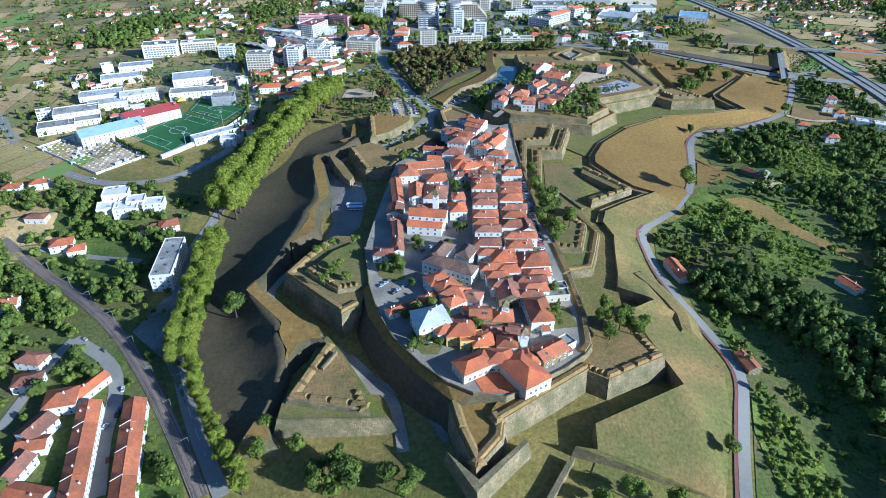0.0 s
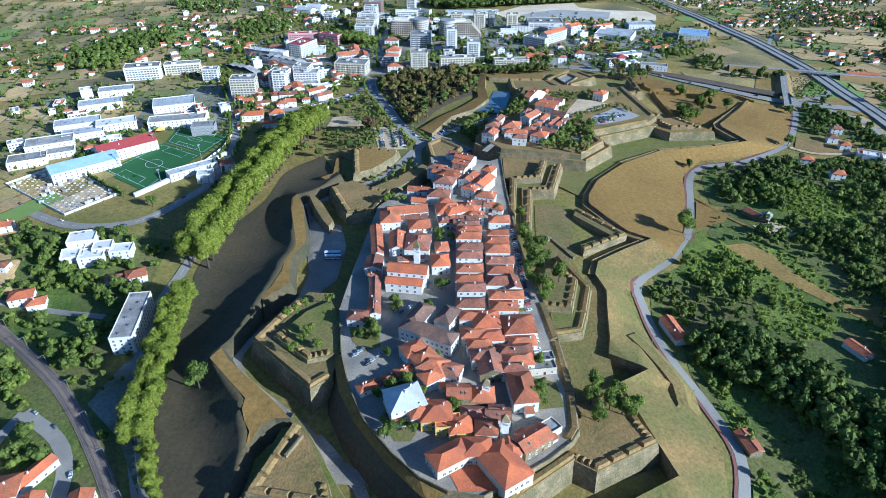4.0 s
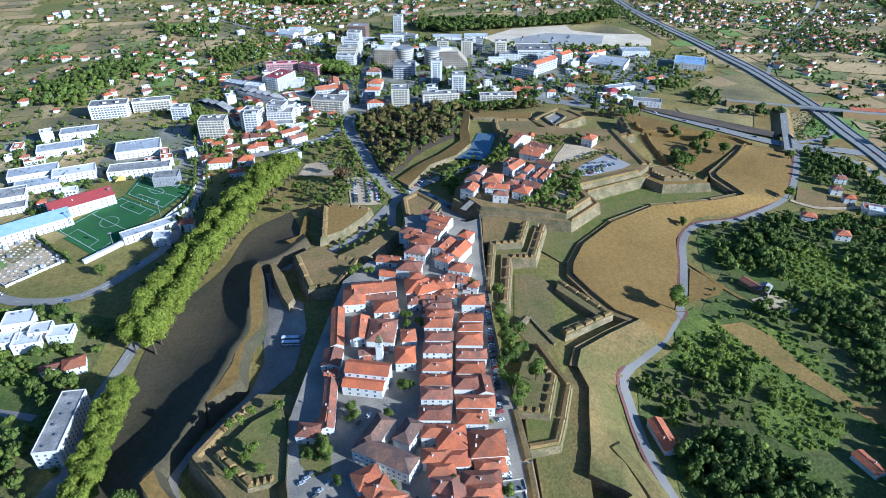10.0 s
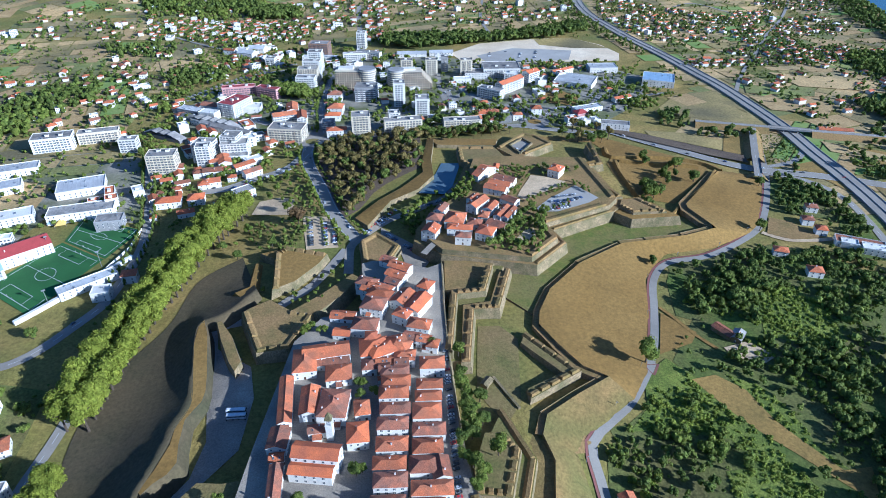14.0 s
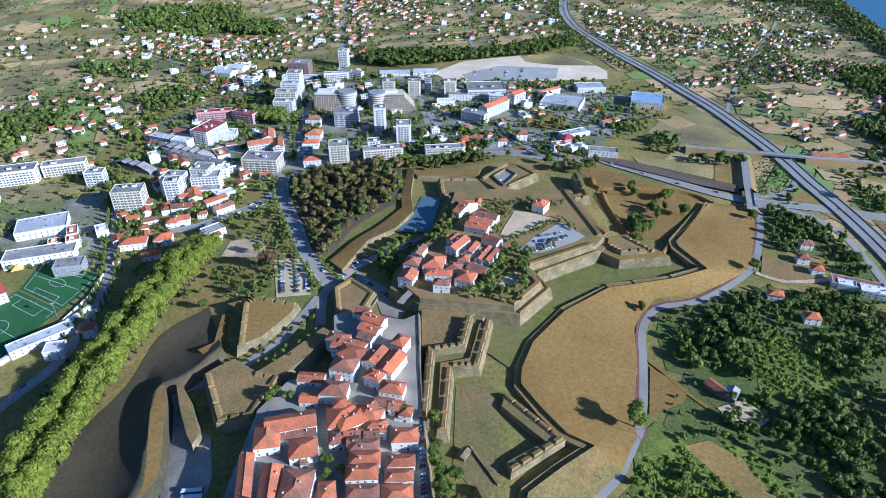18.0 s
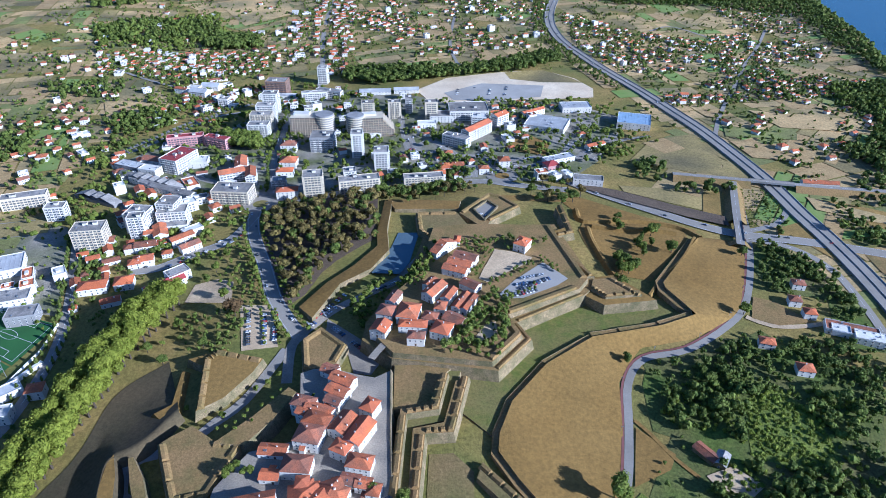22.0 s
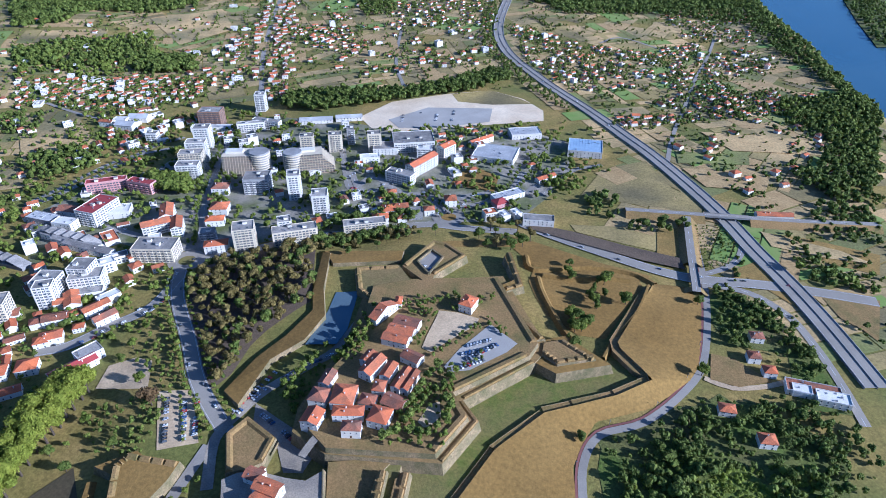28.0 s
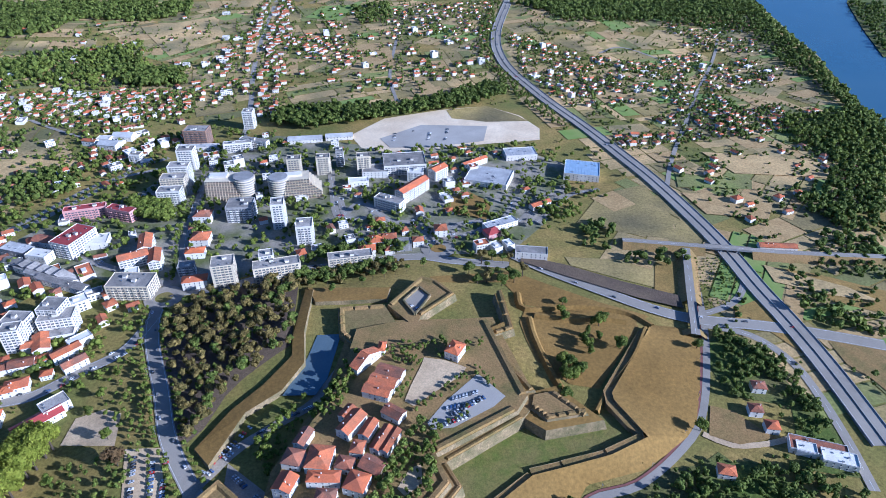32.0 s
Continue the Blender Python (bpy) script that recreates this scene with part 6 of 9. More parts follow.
BALCONY = balcony_mesh(4.0)
CHIMNEY = Geo()
CHIMNEY.box(-0.35, 0.35, -0.35, 0.35, -1.0, 1.1, 0)
CHIMNEY.box(-0.45, 0.45, -0.45, 0.45, 1.1, 1.25, 0, True)
CHIMNEY.box(-0.25, 0.25, -0.25, 0.25, 1.25, 1.5, 1)
CHIMNEY = CHIMNEY.done("chimney", M_WHITE, M_TILE)
ROOFBOX = Geo()
ROOFBOX.box(-2, 2, -1.6, 1.6, 0, 2.4, 0)
ROOFBOX.box(-2.2, 2.2, -1.8, 1.8, 2.4, 2.6, 1, True)
ROOFBOX = ROOFBOX.done("stair_head", M_WHITE, M_FLATROOF)
VENT = Geo()
VENT.box(-0.7, 0.7, -0.5, 0.5, 0, 0.9, 0)
VENT.box(-0.8, 0.8, -0.6, 0.6, 0.9, 1.0, 0, True)
VENT = VENT.done("roof_unit", M_STEEL)


def pitched_roof(kind, w, d, h, pitch=0.42):
    """A roof shell with eaves, a thickness and ridge caps."""
    e, t = 0.45, 0.22
    g = Geo()
    x, y = w / 2 + e, d / 2 + e
    along_x = kind == "g" or (kind == "h" and w >= d)
    run = (y if along_x else x)
    top = h + run * pitch
    if kind == "h":
        r = max(0.0, (x - y) if along_x else (y - x))
        ridge = [(-r, 0, top), (r, 0, top)] if along_x else [(0, -r, top), (0, r, top)]
    else:
        ridge = [(-x, 0, top), (x, 0, top)] if along_x else [(0, -y, top), (0, y, top)]
    c = [(-x, -y, h), (x, -y, h), (x, y, h), (-x, y, h)]
    a, b = ridge
    if along_x:
        sides = [[c[0], c[1], b, a], [c[2], c[3], a, b], [c[1], c[2], b], [c[3], c[0], a]]
    else:
        sides = [[c[1], c[2], b, a], [c[3], c[0], a, b], [c[0], c[1], a], [c[2], c[3], b]]
    for s in sides if kind == "h" else sides[:2]:
        g.face(s, 0)
        g.face([(p[0], p[1], p[2] - t) for p in s[::-1]], 1)
        q = s[:2]
        g.face([(q[0][0], q[0][1], q[0][2] - t), (q[1][0], q[1][1], q[1][2] - t), q[1], q[0]], 0)
    u = Vector(b) - Vector(a)
    if u.length > 0.5:
        n = Vector((-u.y, u.x, 0)).normalized() * 0.18
        g.face([Vector(a) - n + Vector((0, 0, 0.0)), Vector(b) - n, Vector(b) + Vector((0, 0, 0.14)), Vector(a) + Vector((0, 0, 0.14))], 0)
        g.face([Vector(b) + n, Vector(a) + n, Vector(a) + Vector((0, 0, 0.14)), Vector(b) + Vector((0, 0, 0.14))], 0)
    return g, top, along_x


RND = random.Random(7)


def building(x, y, w, d, h, yaw, kind, base, name="house", rich=1.0, group="", sides="SEW", rows=False):
    """kind: roof form, wall colour, roof covering. Ridge along x or y, hipped, or flat."""
    form, wall, cover = kind
    root = tagged(new(name), "%s %s with %s roof" % (WALL_WORD[wall], "house" if name == "house" else name.replace("_", " "), ROOF_WORD[cover]),
                  name.replace("_", " "), group)
    root.matrix_basis = pose(x, y, base, 0, 0, yaw)
    g = Geo()
    low = -4.0
    g.box(-w / 2, w / 2, -d / 2, d / 2, low, h, 0)
    rm, wm = ROOFS[cover], WALLS[wall]
    if form == "f":
        g.box(-w / 2 - 0.06, w / 2 + 0.06, -d / 2 - 0.06, d / 2 + 0.06, h - 0.35, h - 0.12, 0, True)
        put("wall", g.done("walls", wm), root)
        r = Geo()
        r.face([(-w / 2 + .3, -d / 2 + .3, h + .04), (w / 2 - .3, -d / 2 + .3, h + .04), (w / 2 - .3, d / 2 - .3, h + .04), (-w / 2 + .3, d / 2 - .3, h + .04)], 0)
        put("roof", r.done("roof", rm), root)
        p = Geo()
        for x0, x1, y0, y1 in ((-w / 2, w / 2, -d / 2, -d / 2 + .3), (-w / 2, w / 2, d / 2 - .3, d / 2), (-w / 2, -w / 2 + .3, -d / 2 + .3, d / 2 - .3), (w / 2 - .3, w / 2, -d / 2 + .3, d / 2 - .3)):
            p.box(x0, x1, y0, y1, h, h + 0.8, 0)
        put("roof_parapet", p.done("roof_parapet", wm), root)
        if cover in "MUR":
            for k in range(int(w // 4)):
                s = Geo()
                xx = -w / 2 + 3 + k * 4
                s.box(xx - 0.12, xx + 0.12, -d / 2 + .5, d / 2 - .5, h + .04, h + .2, 0)
                put("roof_rib", s.done("roof_rib", rm), root)
        for k in range(1 + int(w * d > 500)):
            put("stair_head", ROOFBOX, root, pose(RND.uniform(-.25, .25) * w, RND.uniform(-.2, .25) * d, h + .04)) if h > 11 else None
        for k in range(int(min(6, w * d / 130))):
            put("roof_unit", VENT, root, pose(RND.uniform(-.4, .4) * w, RND.uniform(-.4, .4) * d, h + .04, 0, 0, RND.choice((0, 90))))
    else:
        r, top, along = pitched_roof(form, w, d, h, 0.6 if cover == "W" else RND.uniform(0.36, 0.46))
        if form != "h":
            for s in (-1, 1):
                if along:
                    q = [(s * w / 2, -d / 2, h), (s * w / 2, d / 2, h), (s * w / 2, 0, top - 0.35)]
                else:
                    q = [(-w / 2, s * d / 2, h), (w / 2, s * d / 2, h), (0, s * d / 2, top - 0.35)]
                g.face(q if (s > 0) == along else q[::-1], 0)
        g.box(-w / 2 - .12, w / 2 + .12, -d / 2 - .12, d / 2 + .12, h - .45, h - .25, 0, True)
        put("wall", g.done("walls", wm), root)
        put("roof", r.done("roof", rm, M_WHITE), root)
        for k in range(RND.choice((0, 1, 1, 2))):
            cx, cy = RND.uniform(-.35, .35) * w, RND.uniform(-.25, .25) * d
            zz = top - (abs(cy) if along else abs(cx)) * (top - h) / ((d if along else w) / 2 + .45)
            put("chimney", CHIMNEY, root, pose(cx, cy, zz + .1))
    if rich <= 0:
        return root
    floors = max(1, int(h / 3.0))
    big = h > 11
    for side, length, m in (("S", w, lambda s: pose(s, -d / 2, 0)), ("E", d, lambda s: pose(w / 2, s, 0, 0, 0, 90)), ("W", d, lambda s: pose(-w / 2, -s, 0, 0, 0, -90))):
        if side not in sides:
            continue
        if big:
            n = int((length - 1.2) / 3.6)
            for fl in range(floors if n else 0):
                b = Geo()
                for k in range(n):
                    s = (k - (n - 1) / 2) * 3.6
                    b.box(s - 1.25, s + 1.25, -.05, .1, .8, 2.5, 1)
                    b.box(s - 1.4, s + 1.4, -.9 if k % 2 else -.2, 0, -.1, .12 if k % 2 == 0 else .85, 0, True)
                    b.box(s - .05, s + .05, -.09, -.04, .8, 2.5, 0)
                put("window_band", b.done("window_band", wm if wall != "g" else M_WHITE, M_GLASS), root, m(0) @ pose(0, 0, .5 + fl * 3.0))
            continue
        gap = 3.6 / rich
        n = int((length - 1.2) / gap)
        if n < 1:
            continue
        if rows:
            for fl in range(floors):
                b = Geo()
                for k in range(n):
                    s = (k - (n - 1) / 2) * (length - 1.0) / n
                    if RND.random() < 0.88:
                        z0 = .1 if fl == 0 and k == n // 2 and side == "S" else .9
                        b.box(s - .62, s + .62, -.04, .1, z0 - .12, 2.5, 0, True)
                        b.box(s - .5, s + .5, -.06, -.03, z0, 2.38, 1, True)
                        b.box(s - .75, s + .75, -.2, 0, z0 - .2, z0 - .1, 0, True)
                put("window_band", b.done("window_band", M_WHITE, M_GLASS), root, m(0) @ pose(0, 0, fl * 3.0))["kind"] = "stuff"
            continue
        for fl in range(floors):
            for k in range(n):
                s = (k - (n - 1) / 2) * (length - 1.0) / n
                if not big and fl == 0 and k == n // 2 and side == "S":
                    put("door", DOOR, root, m(s))
                    continue
                if not big and RND.random() < 0.15:
                    continue
                put("window", (WIN_WIDE if big else (WIN_BIG if h > 9 else WIN_SMALL)), root, m(s) @ pose(0, 0, 0.9 + fl * 3.0))
                if big and side == "S" and k % 2 == 0 and fl and wall != "g":
                    put("balcony", BALCONY, root, m(s) @ pose(0, 0, 0.35 + fl * 3.0))
    return root


def town_extras(ob, w, d, h, kind):
    """A lower annex with a lean-to roof, roof windows and an aerial, as the old houses have."""
    if RND.random() < .55:
        aw, ad, ah = RND.uniform(3.5, 6), RND.uniform(2.5, 4), RND.uniform(2.8, h * .6)
        s, ax = RND.choice((-1, 1)), RND.uniform(-.3, .3) * w
        g = Geo()
        y0, y1 = (d / 2, d / 2 + ad) if s > 0 else (-d / 2 - ad, -d / 2)
        g.box(ax - aw / 2, ax + aw / 2, y0, y1, -2, ah, 0)
        put("annex", g.done("annex", M_WHITE), ob)
        g = Geo()
        hi, lo = (y0, y1) if s > 0 else (y1, y0)
        q = [(ax - aw / 2 - .2, lo + s * .3, ah), (ax + aw / 2 + .2, lo + s * .3, ah), (ax + aw / 2 + .2, hi, ah + 1.1), (ax - aw / 2 - .2, hi, ah + 1.1)]
        g.face(q if s < 0 else q[::-1], 0)
        g.face([(x_, y_, z_ - .15) for x_, y_, z_ in (q[::-1] if s < 0 else q)], 0)
        put("annex_roof", g.done("annex_roof", RND.choice((M_TILE, M_TILE_NEW, M_TILE_OLD))), ob)
    if kind[0] == "g" and RND.random() < .5:
        for k in range(RND.choice((1, 2))):
            g = Geo()
            g.box(-.5, .5, -.7, .7, 0, .18, 0)
            g.box(-.4, .4, -.6, .6, .18, .2, 1)
            yy = -d * .25
            put("roof_window", g.done("roof_window", M_GREY, M_GLASS), ob, pose(RND.uniform(-.35, .35) * w, yy, h + (d / 2 + .45 + yy) * .42 + .1, -22, 0, 0) @ pose(0, 0, 0, 45, 0, 0))
    if RND.random() < .35:
        g = Geo()
        g.box(-.04, .04, -.04, .04, 0, 3, 0)
        for z in (2.3, 2.6, 2.9):
            g.box(-.6, .6, -.03, .03, z, z + .05, 0, True)
        put("aerial", g.done("aerial", M_STEEL), ob, pose(RND.uniform(-.2, .2) * w, 0, h + min(w, d) * .18))


for row in TOWN_ROWS:
    for x, y, w, d, h, yaw, kind in row:
        n = max(1, round(max(w, d) / 13)) if max(w, d) > 22 else 1
        for k in range(n):
            t = (k + .5) / n - .5
            along_w = w >= d
            ww, dd = (w / n - .15, d) if along_w else (w, d / n - .15)
            ca, sa = math.cos(radians(yaw)), math.sin(radians(yaw))
            ox, oy = (t * w, 0) if along_w else (0, t * d)
            hh = h if n == 1 else h + RND.choice((-1.4, -.6, 0, .8, 1.5))
            kk = kind if n == 1 else RND.choice((kind[0], kind[0], "h")) + kind[1] + RND.choice(("t", "t", "o", "n"))
            town_extras(building(x + ox * ca - oy * sa, y + ox * sa + oy * ca, ww, dd, hh, yaw, kk, -0.1, group="houses of the old town"), ww, dd, hh, kk)
for x, y, w, d, h, yaw, kind in TOWN_WEST_BLOCK + TOWN_WEST_BLOCK_B:
    town_extras(building(x, y, w, d, h, yaw, kind, -0.1, group="houses of the old town"), w, d, h, kind)
for row in CITADEL_ROWS:
    for x, y, w, d, h, yaw, kind in row:
        building(x, y, w, d, h, yaw, kind, 3.9, group="houses of the citadel")
for row in GROUND_ROWS:
    for x, y, w, d, h, yaw, kind in row:
        building(x, y, w, d, h, yaw, kind, gz(x, y), rich=0.8, group="houses below the fortress", sides="SE", rows=True)
for row in CITY_ROWS:
    for x, y, w, d, h, yaw, kind in row:
        nm = "apartment_block" if h > 11 else ("warehouse" if kind[2] in "MUR" else "house")
        building(x, y, w, d, h, yaw, kind, gz(x, y), nm, 0.8 if h <= 11 else 1.0, "buildings of the new town", "SE", True)

# ---------------------------------------------------------------- trees


def leaf_cards(rng, centres, radii, count, size):
    """Small tilted leaf clumps scattered over blobs."""
    n = len(centres)
    pick = rng.integers(0, n, count)
    u = rng.normal(size=(count, 3))
    u /= np.linalg.norm(u, axis=1)[:, None]
    u[:, 2] = np.where(u[:, 2] < -0.4, -u[:, 2], u[:, 2])
    p = centres[pick] + u * radii[pick][:, None] * rng.uniform(0.75, 1.08, (count, 1))
    nrm = u + rng.normal(scale=0.45, size=(count, 3))
    nrm /= np.linalg.norm(nrm, axis=1)[:, None]
    a = np.cross(nrm, rng.normal(size=(count, 3)))
    a /= np.linalg.norm(a, axis=1)[:, None]
    b = np.cross(nrm, a)
    s = rng.uniform(0.6, 1.25, (count, 1)) * size
    q = np.stack([p - a * s - b * s * 0.7, p + a * s - b * s * 0.5, p + a * s * 0.8 + b * s * 0.8, p - a * s * 0.7 + b * s * 0.6], 1)
    return q.reshape(-1, 3)


def crown_shape(rng, h, r, form):
    if form == "column":
        k = 6
        z = np.linspace(0.25, 0.92, k) * h
        rad = r * np.array([0.7, 0.95, 1.0, 0.9, 0.7, 0.4])
        return np.stack([rng.normal(0, .12, k) * r, rng.normal(0, .12, k) * r, z], 1), rad
    if form == "far":
        k = 3
        ang = rng.uniform(0, 6.28, k)
        rr = r * rng.uniform(0.2, 0.6, k)
        return np.stack([np.cos(ang) * rr, np.sin(ang) * rr, h * rng.uniform(0.4, 0.78, k)], 1), r * rng.uniform(0.45, 0.7, k)
    k = 9 if form == "broad" else 7
    ang = rng.uniform(0, 6.28, k)
    rr = r * rng.uniform(0.25, 0.68, k)
    z = h * rng.uniform(0.45 if form == "broad" else 0.62, 0.84, k)
    c = np.stack([np.cos(ang) * rr, np.sin(ang) * rr, z], 1)
    c[0] = (0, 0, h * 0.72)
    rad = r * rng.uniform(0.36, 0.55, k)
    rad[0] = r * 0.62
    return c, rad


ICO = bmesh.new()
bmesh.ops.create_icosphere(ICO, subdivisions=1, radius=1.0)
ICO_V = np.array([v.co[:] for v in ICO.verts])
ICO_F = np.array([[v.index for v in f.verts] for f in ICO.faces])
ICO.free()


def crown_arrays(seed, h, r, form, cards, size, core=True):
    rng = np.random.default_rng(seed)
    c, rad = crown_shape(rng, h, r, form)
    vs, fs, k = [], [], 0
    if core:
        for ci, ri in zip(c, rad):
            vs.append(ci + ICO_V * ri * 0.86 * rng.uniform(0.85, 1.1, (len(ICO_V), 1)))
            fs += (ICO_F + k).tolist()
            k += len(ICO_V)
    q = leaf_cards(rng, c, rad, cards, size)
    fs += (np.arange(len(q)).reshape(-1, 4) + k).tolist()
    return np.concatenate(vs + [q]), fs


def trunk_mesh(seed, h, r):
    rng = random.Random(seed)
    v, f = [], []

    def limb(p, q, r0, r1):
        p, q = Vector(p), Vector(q)
        d = (q - p).normalized()
        a = d.orthogonal().normalized()
        b = d.cross(a)
        k = len(v)
        for c, rr in ((p, r0), (q, r1)):
            for i in range(6):
                t = i * math.tau / 6
                v.append(c + (a * math.cos(t) + b * math.sin(t)) * rr)
        for i in range(6):
            j = (i + 1) % 6
            f.append((k + i, k + j, k + 6 + j, k + 6 + i))

    t = h * 0.028
    limb((0, 0, -1.0), (0, 0, h * 0.4), t * 1.2, t * 0.85)
    limb((0, 0, h * 0.4), (0.03 * h, 0, h * 0.75), t * 0.85, t * 0.3)
    for i in range(5):
        a = i * 1.257 + rng.uniform(-.3, .3)
        limb((0, 0, h * (0.34 + 0.05 * i)), (math.cos(a) * r * 0.6, math.sin(a) * r * 0.6, h * (0.58 + 0.05 * i)), t * 0.5, t * 0.15)
    return mesh_of("trunk", v, f, M_BARK)


def tree_kind(seed, h, r, form, leaves, cards, size):
    v, f = crown_arrays(seed, h, r, form, cards, size)
    return trunk_mesh(seed, h, r), mesh_of("crown", v.tolist(), f, leaves)


KINDS = {
    "broad": [tree_kind(s, 12, 5.5, "broad", M_LEAF, 900, 0.4) for s in (1, 2, 3)],
    "dark": [tree_kind(s, 12, 5.2, "broad", M_LEAF_DARK, 900, 0.4) for s in (4, 5)],
    "plane": [tree_kind(s, 17, 6.5, "broad", M_LEAF_PLANE, 1700, 0.4) for s in (6, 7, 8)],
    "pine": [tree_kind(s, 15, 4.6, "pine", M_LEAF_PINE, 460, 0.5) for s in (9, 10, 11)],
    "column": [tree_kind(s, 13, 2.6, "column", M_LEAF_DARK, 360, 0.45) for s in (12, 13)],
    "small": [tree_kind(s, 6, 2.6, "broad", M_LEAF, 260, 0.4) for s in (14, 15)],
    "brown": [tree_kind(s, 12, 5.5, "broad", M_LEAF_DRY, 520, 0.5) for s in (16,)],
}
TREE_WORD = {"broad": "leafy green broadleaf tree", "dark": "dense dark green broadleaf tree", "plane": "tall yellow-green plane tree", "pine": "tall olive-brown pine tree",
             "column": "slim dark cypress-like tree", "small": "small round green tree", "brown": "tree with dry brown crown"}
TR = random.Random(3)


def tree(x, y, kind="broad", scale=1.0, z=None, group=""):
    trunk, crown = TR.choice(KINDS[kind])
    root = tagged(new("tree"), TREE_WORD[kind], "tree", group)
    s = scale * TR.uniform(0.88, 1.12)
    root.matrix_basis = pose(x, y, gz(x, y) if z is None else z, 0, 0, TR.uniform(0, 360)) @ Matrix.Diagonal((s, s, s * TR.uniform(0.92, 1.08), 1))
    put("trunk", trunk, root)
    put("crown", crown, root)
    return root


def patchy(x, y):
    """A slow random field between 0 and 1, so that trees gather in clumps."""
    a = math.sin(x * .061 + 1.3 * math.sin(y * .037)) + math.sin(y * .073 + 1.7 * math.sin(x * .029 + 2.0)) + .6 * math.sin((x + y) * .13)
    return min(1.0, max(0.0, .5 + .33 * a))


def wood(name, poly, spacing, forms, leaves, label, seed, h=(8, 14), cards=70, size=0.9, avoid=(), keep=1.0, core=True, z=None, clump=0.0):
    """A wood seen from afar: many crowns with ragged leaf clumps and trunks, joined."""
    rng = np.random.default_rng(seed)
    protos = [crown_arrays(seed * 50 + i, 12, r, form, cards, size, core) for i, (form, r) in enumerate(forms)]
    xs, ys = [p[0] for p in poly], [p[1] for p in poly]
    V, F, k = [], [], 0
    y = min(ys)
    while y < max(ys):
        x = min(xs)
        while x < max(xs):
            px, py = x + rng.uniform(-.45, .45) * spacing, y + rng.uniform(-.45, .45) * spacing
            if inside(px, py, poly) and rng.random() < keep * (1 - clump + 2 * clump * patchy(px, py)) and not any(inside(px, py, a) if w < 0 else near_line(px, py, a, w) for a, w in avoid):
                v, f = protos[rng.integers(len(protos))]
                s = rng.uniform(*h) / 12
                a = rng.uniform(0, 6.28)
                ca, sa = math.cos(a) * s, math.sin(a) * s
                V.append(np.stack([v[:, 0] * ca - v[:, 1] * sa + px, v[:, 0] * sa + v[:, 1] * ca + py, v[:, 2] * s + (gz(px, py) if z is None else z) - 0.12 * 12 * s], 1))
                F += [tuple(i + k for i in q) for q in f]
                k += len(v)
            x += spacing
        y += spacing
    if V:
        tagged(new(name, mesh_of(name, np.concatenate(V).tolist(), F, leaves)), label, "wood", kind="stuff")


def joined_trees(name, spots, form, r, h, leaves, label, seed, cards=60, size=.5, z0=None):
    """A line of small trees with trunks, joined."""
    rng = np.random.default_rng(seed)
    protos = [crown_arrays(seed * 7 + i, h, r, form, cards, size) for i in range(3)]
    V, F, T, k = [], [], Geo(), 0
    for x, y in spots:
        v, f = protos[rng.integers(3)]
        s = rng.uniform(.8, 1.2)
        z = gz(x, y) if z0 is None else max(gz(x, y), z0)
        V.append(v * s + np.array([x, y, z]))
        F += [tuple(i + k for i in q) for q in f]
        k += len(v)
        T.box(x - .15, x + .15, y - .15, y + .15, z - .5, z + h * .5 * s, 0)
    n = len(F)
    F += [tuple(i + k for i in q) for q in T.f]
    me = mesh_of(name, np.concatenate(V).tolist() + T.v, F, leaves, M_BARK, slots=[0] * n + [1] * len(T.f))
    tagged(new(name, me), label, "trees", kind="stuff")


def near_line(x, y, line, w):
    for a, b in zip(line, line[1:]):
        dx, dy = b[0] - a[0], b[1] - a[1]
        t = max(0, min(1, ((x - a[0]) * dx + (y - a[1]) * dy) / (dx * dx + dy * dy + 1e-9)))
        if (x - a[0] - t * dx) ** 2 + (y - a[1] - t * dy) ** 2 < w * w:
            return True
    return False


def along(line, step):
    pts = smooth_line(line, 1.0)
    out, acc = [], 0.0
    for a, b in zip(pts, pts[1:]):
        acc += (b - a).length
        if acc >= step:
            out.append((b, (b - a).normalized()))
            acc = 0.0
    return out


for p, d in along(AVENUE_NORTH, 8.0):
    for s in (-7.5, 7.5):
        tree(p.x - d.y * s + TR.uniform(-1, 1), p.y + d.x * s + TR.uniform(-1, 1), "plane", 1.6, group="plane trees of the avenue")
for p, d in along(AVENUE_MID[::-1], 6.5):
    for s in (-4.0, 4.0):
        tree(p.x - d.y * s + TR.uniform(-1, 1), p.y + d.x * s + TR.uniform(-1, 1), "plane", 1.12, group="plane trees of the avenue")
for p, d in along(AVENUE_SOUTH, 6.0):
    tree(p.x + TR.uniform(-2, 2), p.y + TR.uniform(-1, 1), "plane", 0.8, group="plane trees of the avenue")
for x, y in NW_TREES[:5]:
    tree(x, y, "broad", .55, -1)
for x, y in NW_SHRUBS:
    tree(x, y, "small", .6, -2.1, "shrubs on the bank")
for x, y in ROAD_TREES:
    tree(x, y, "small", .9)
tree(LONE_TREE[0][0], LONE_TREE[0][1], "dark", 1.3, gz(*LONE_TREE[0]) + 4.0)
for x, y in SOUTH_TREES:
    tree(x, y, TR.choice(("broad", "dark")), TR.uniform(.8, 1.3))
for x, y in TREES_SOUTH[:3] + TREES_SOUTH[4:] + TREES_SE:
    tree(x, y, "broad", 1.0, None if y < 235 or x < 0 else -4.0)
for x, y in TREES_TOWN_E + TREES_EAST_WALL:
    tree(x, y, TR.choice(("broad", "dark")), 0.95, -1.5, "trees along the eastern wall")
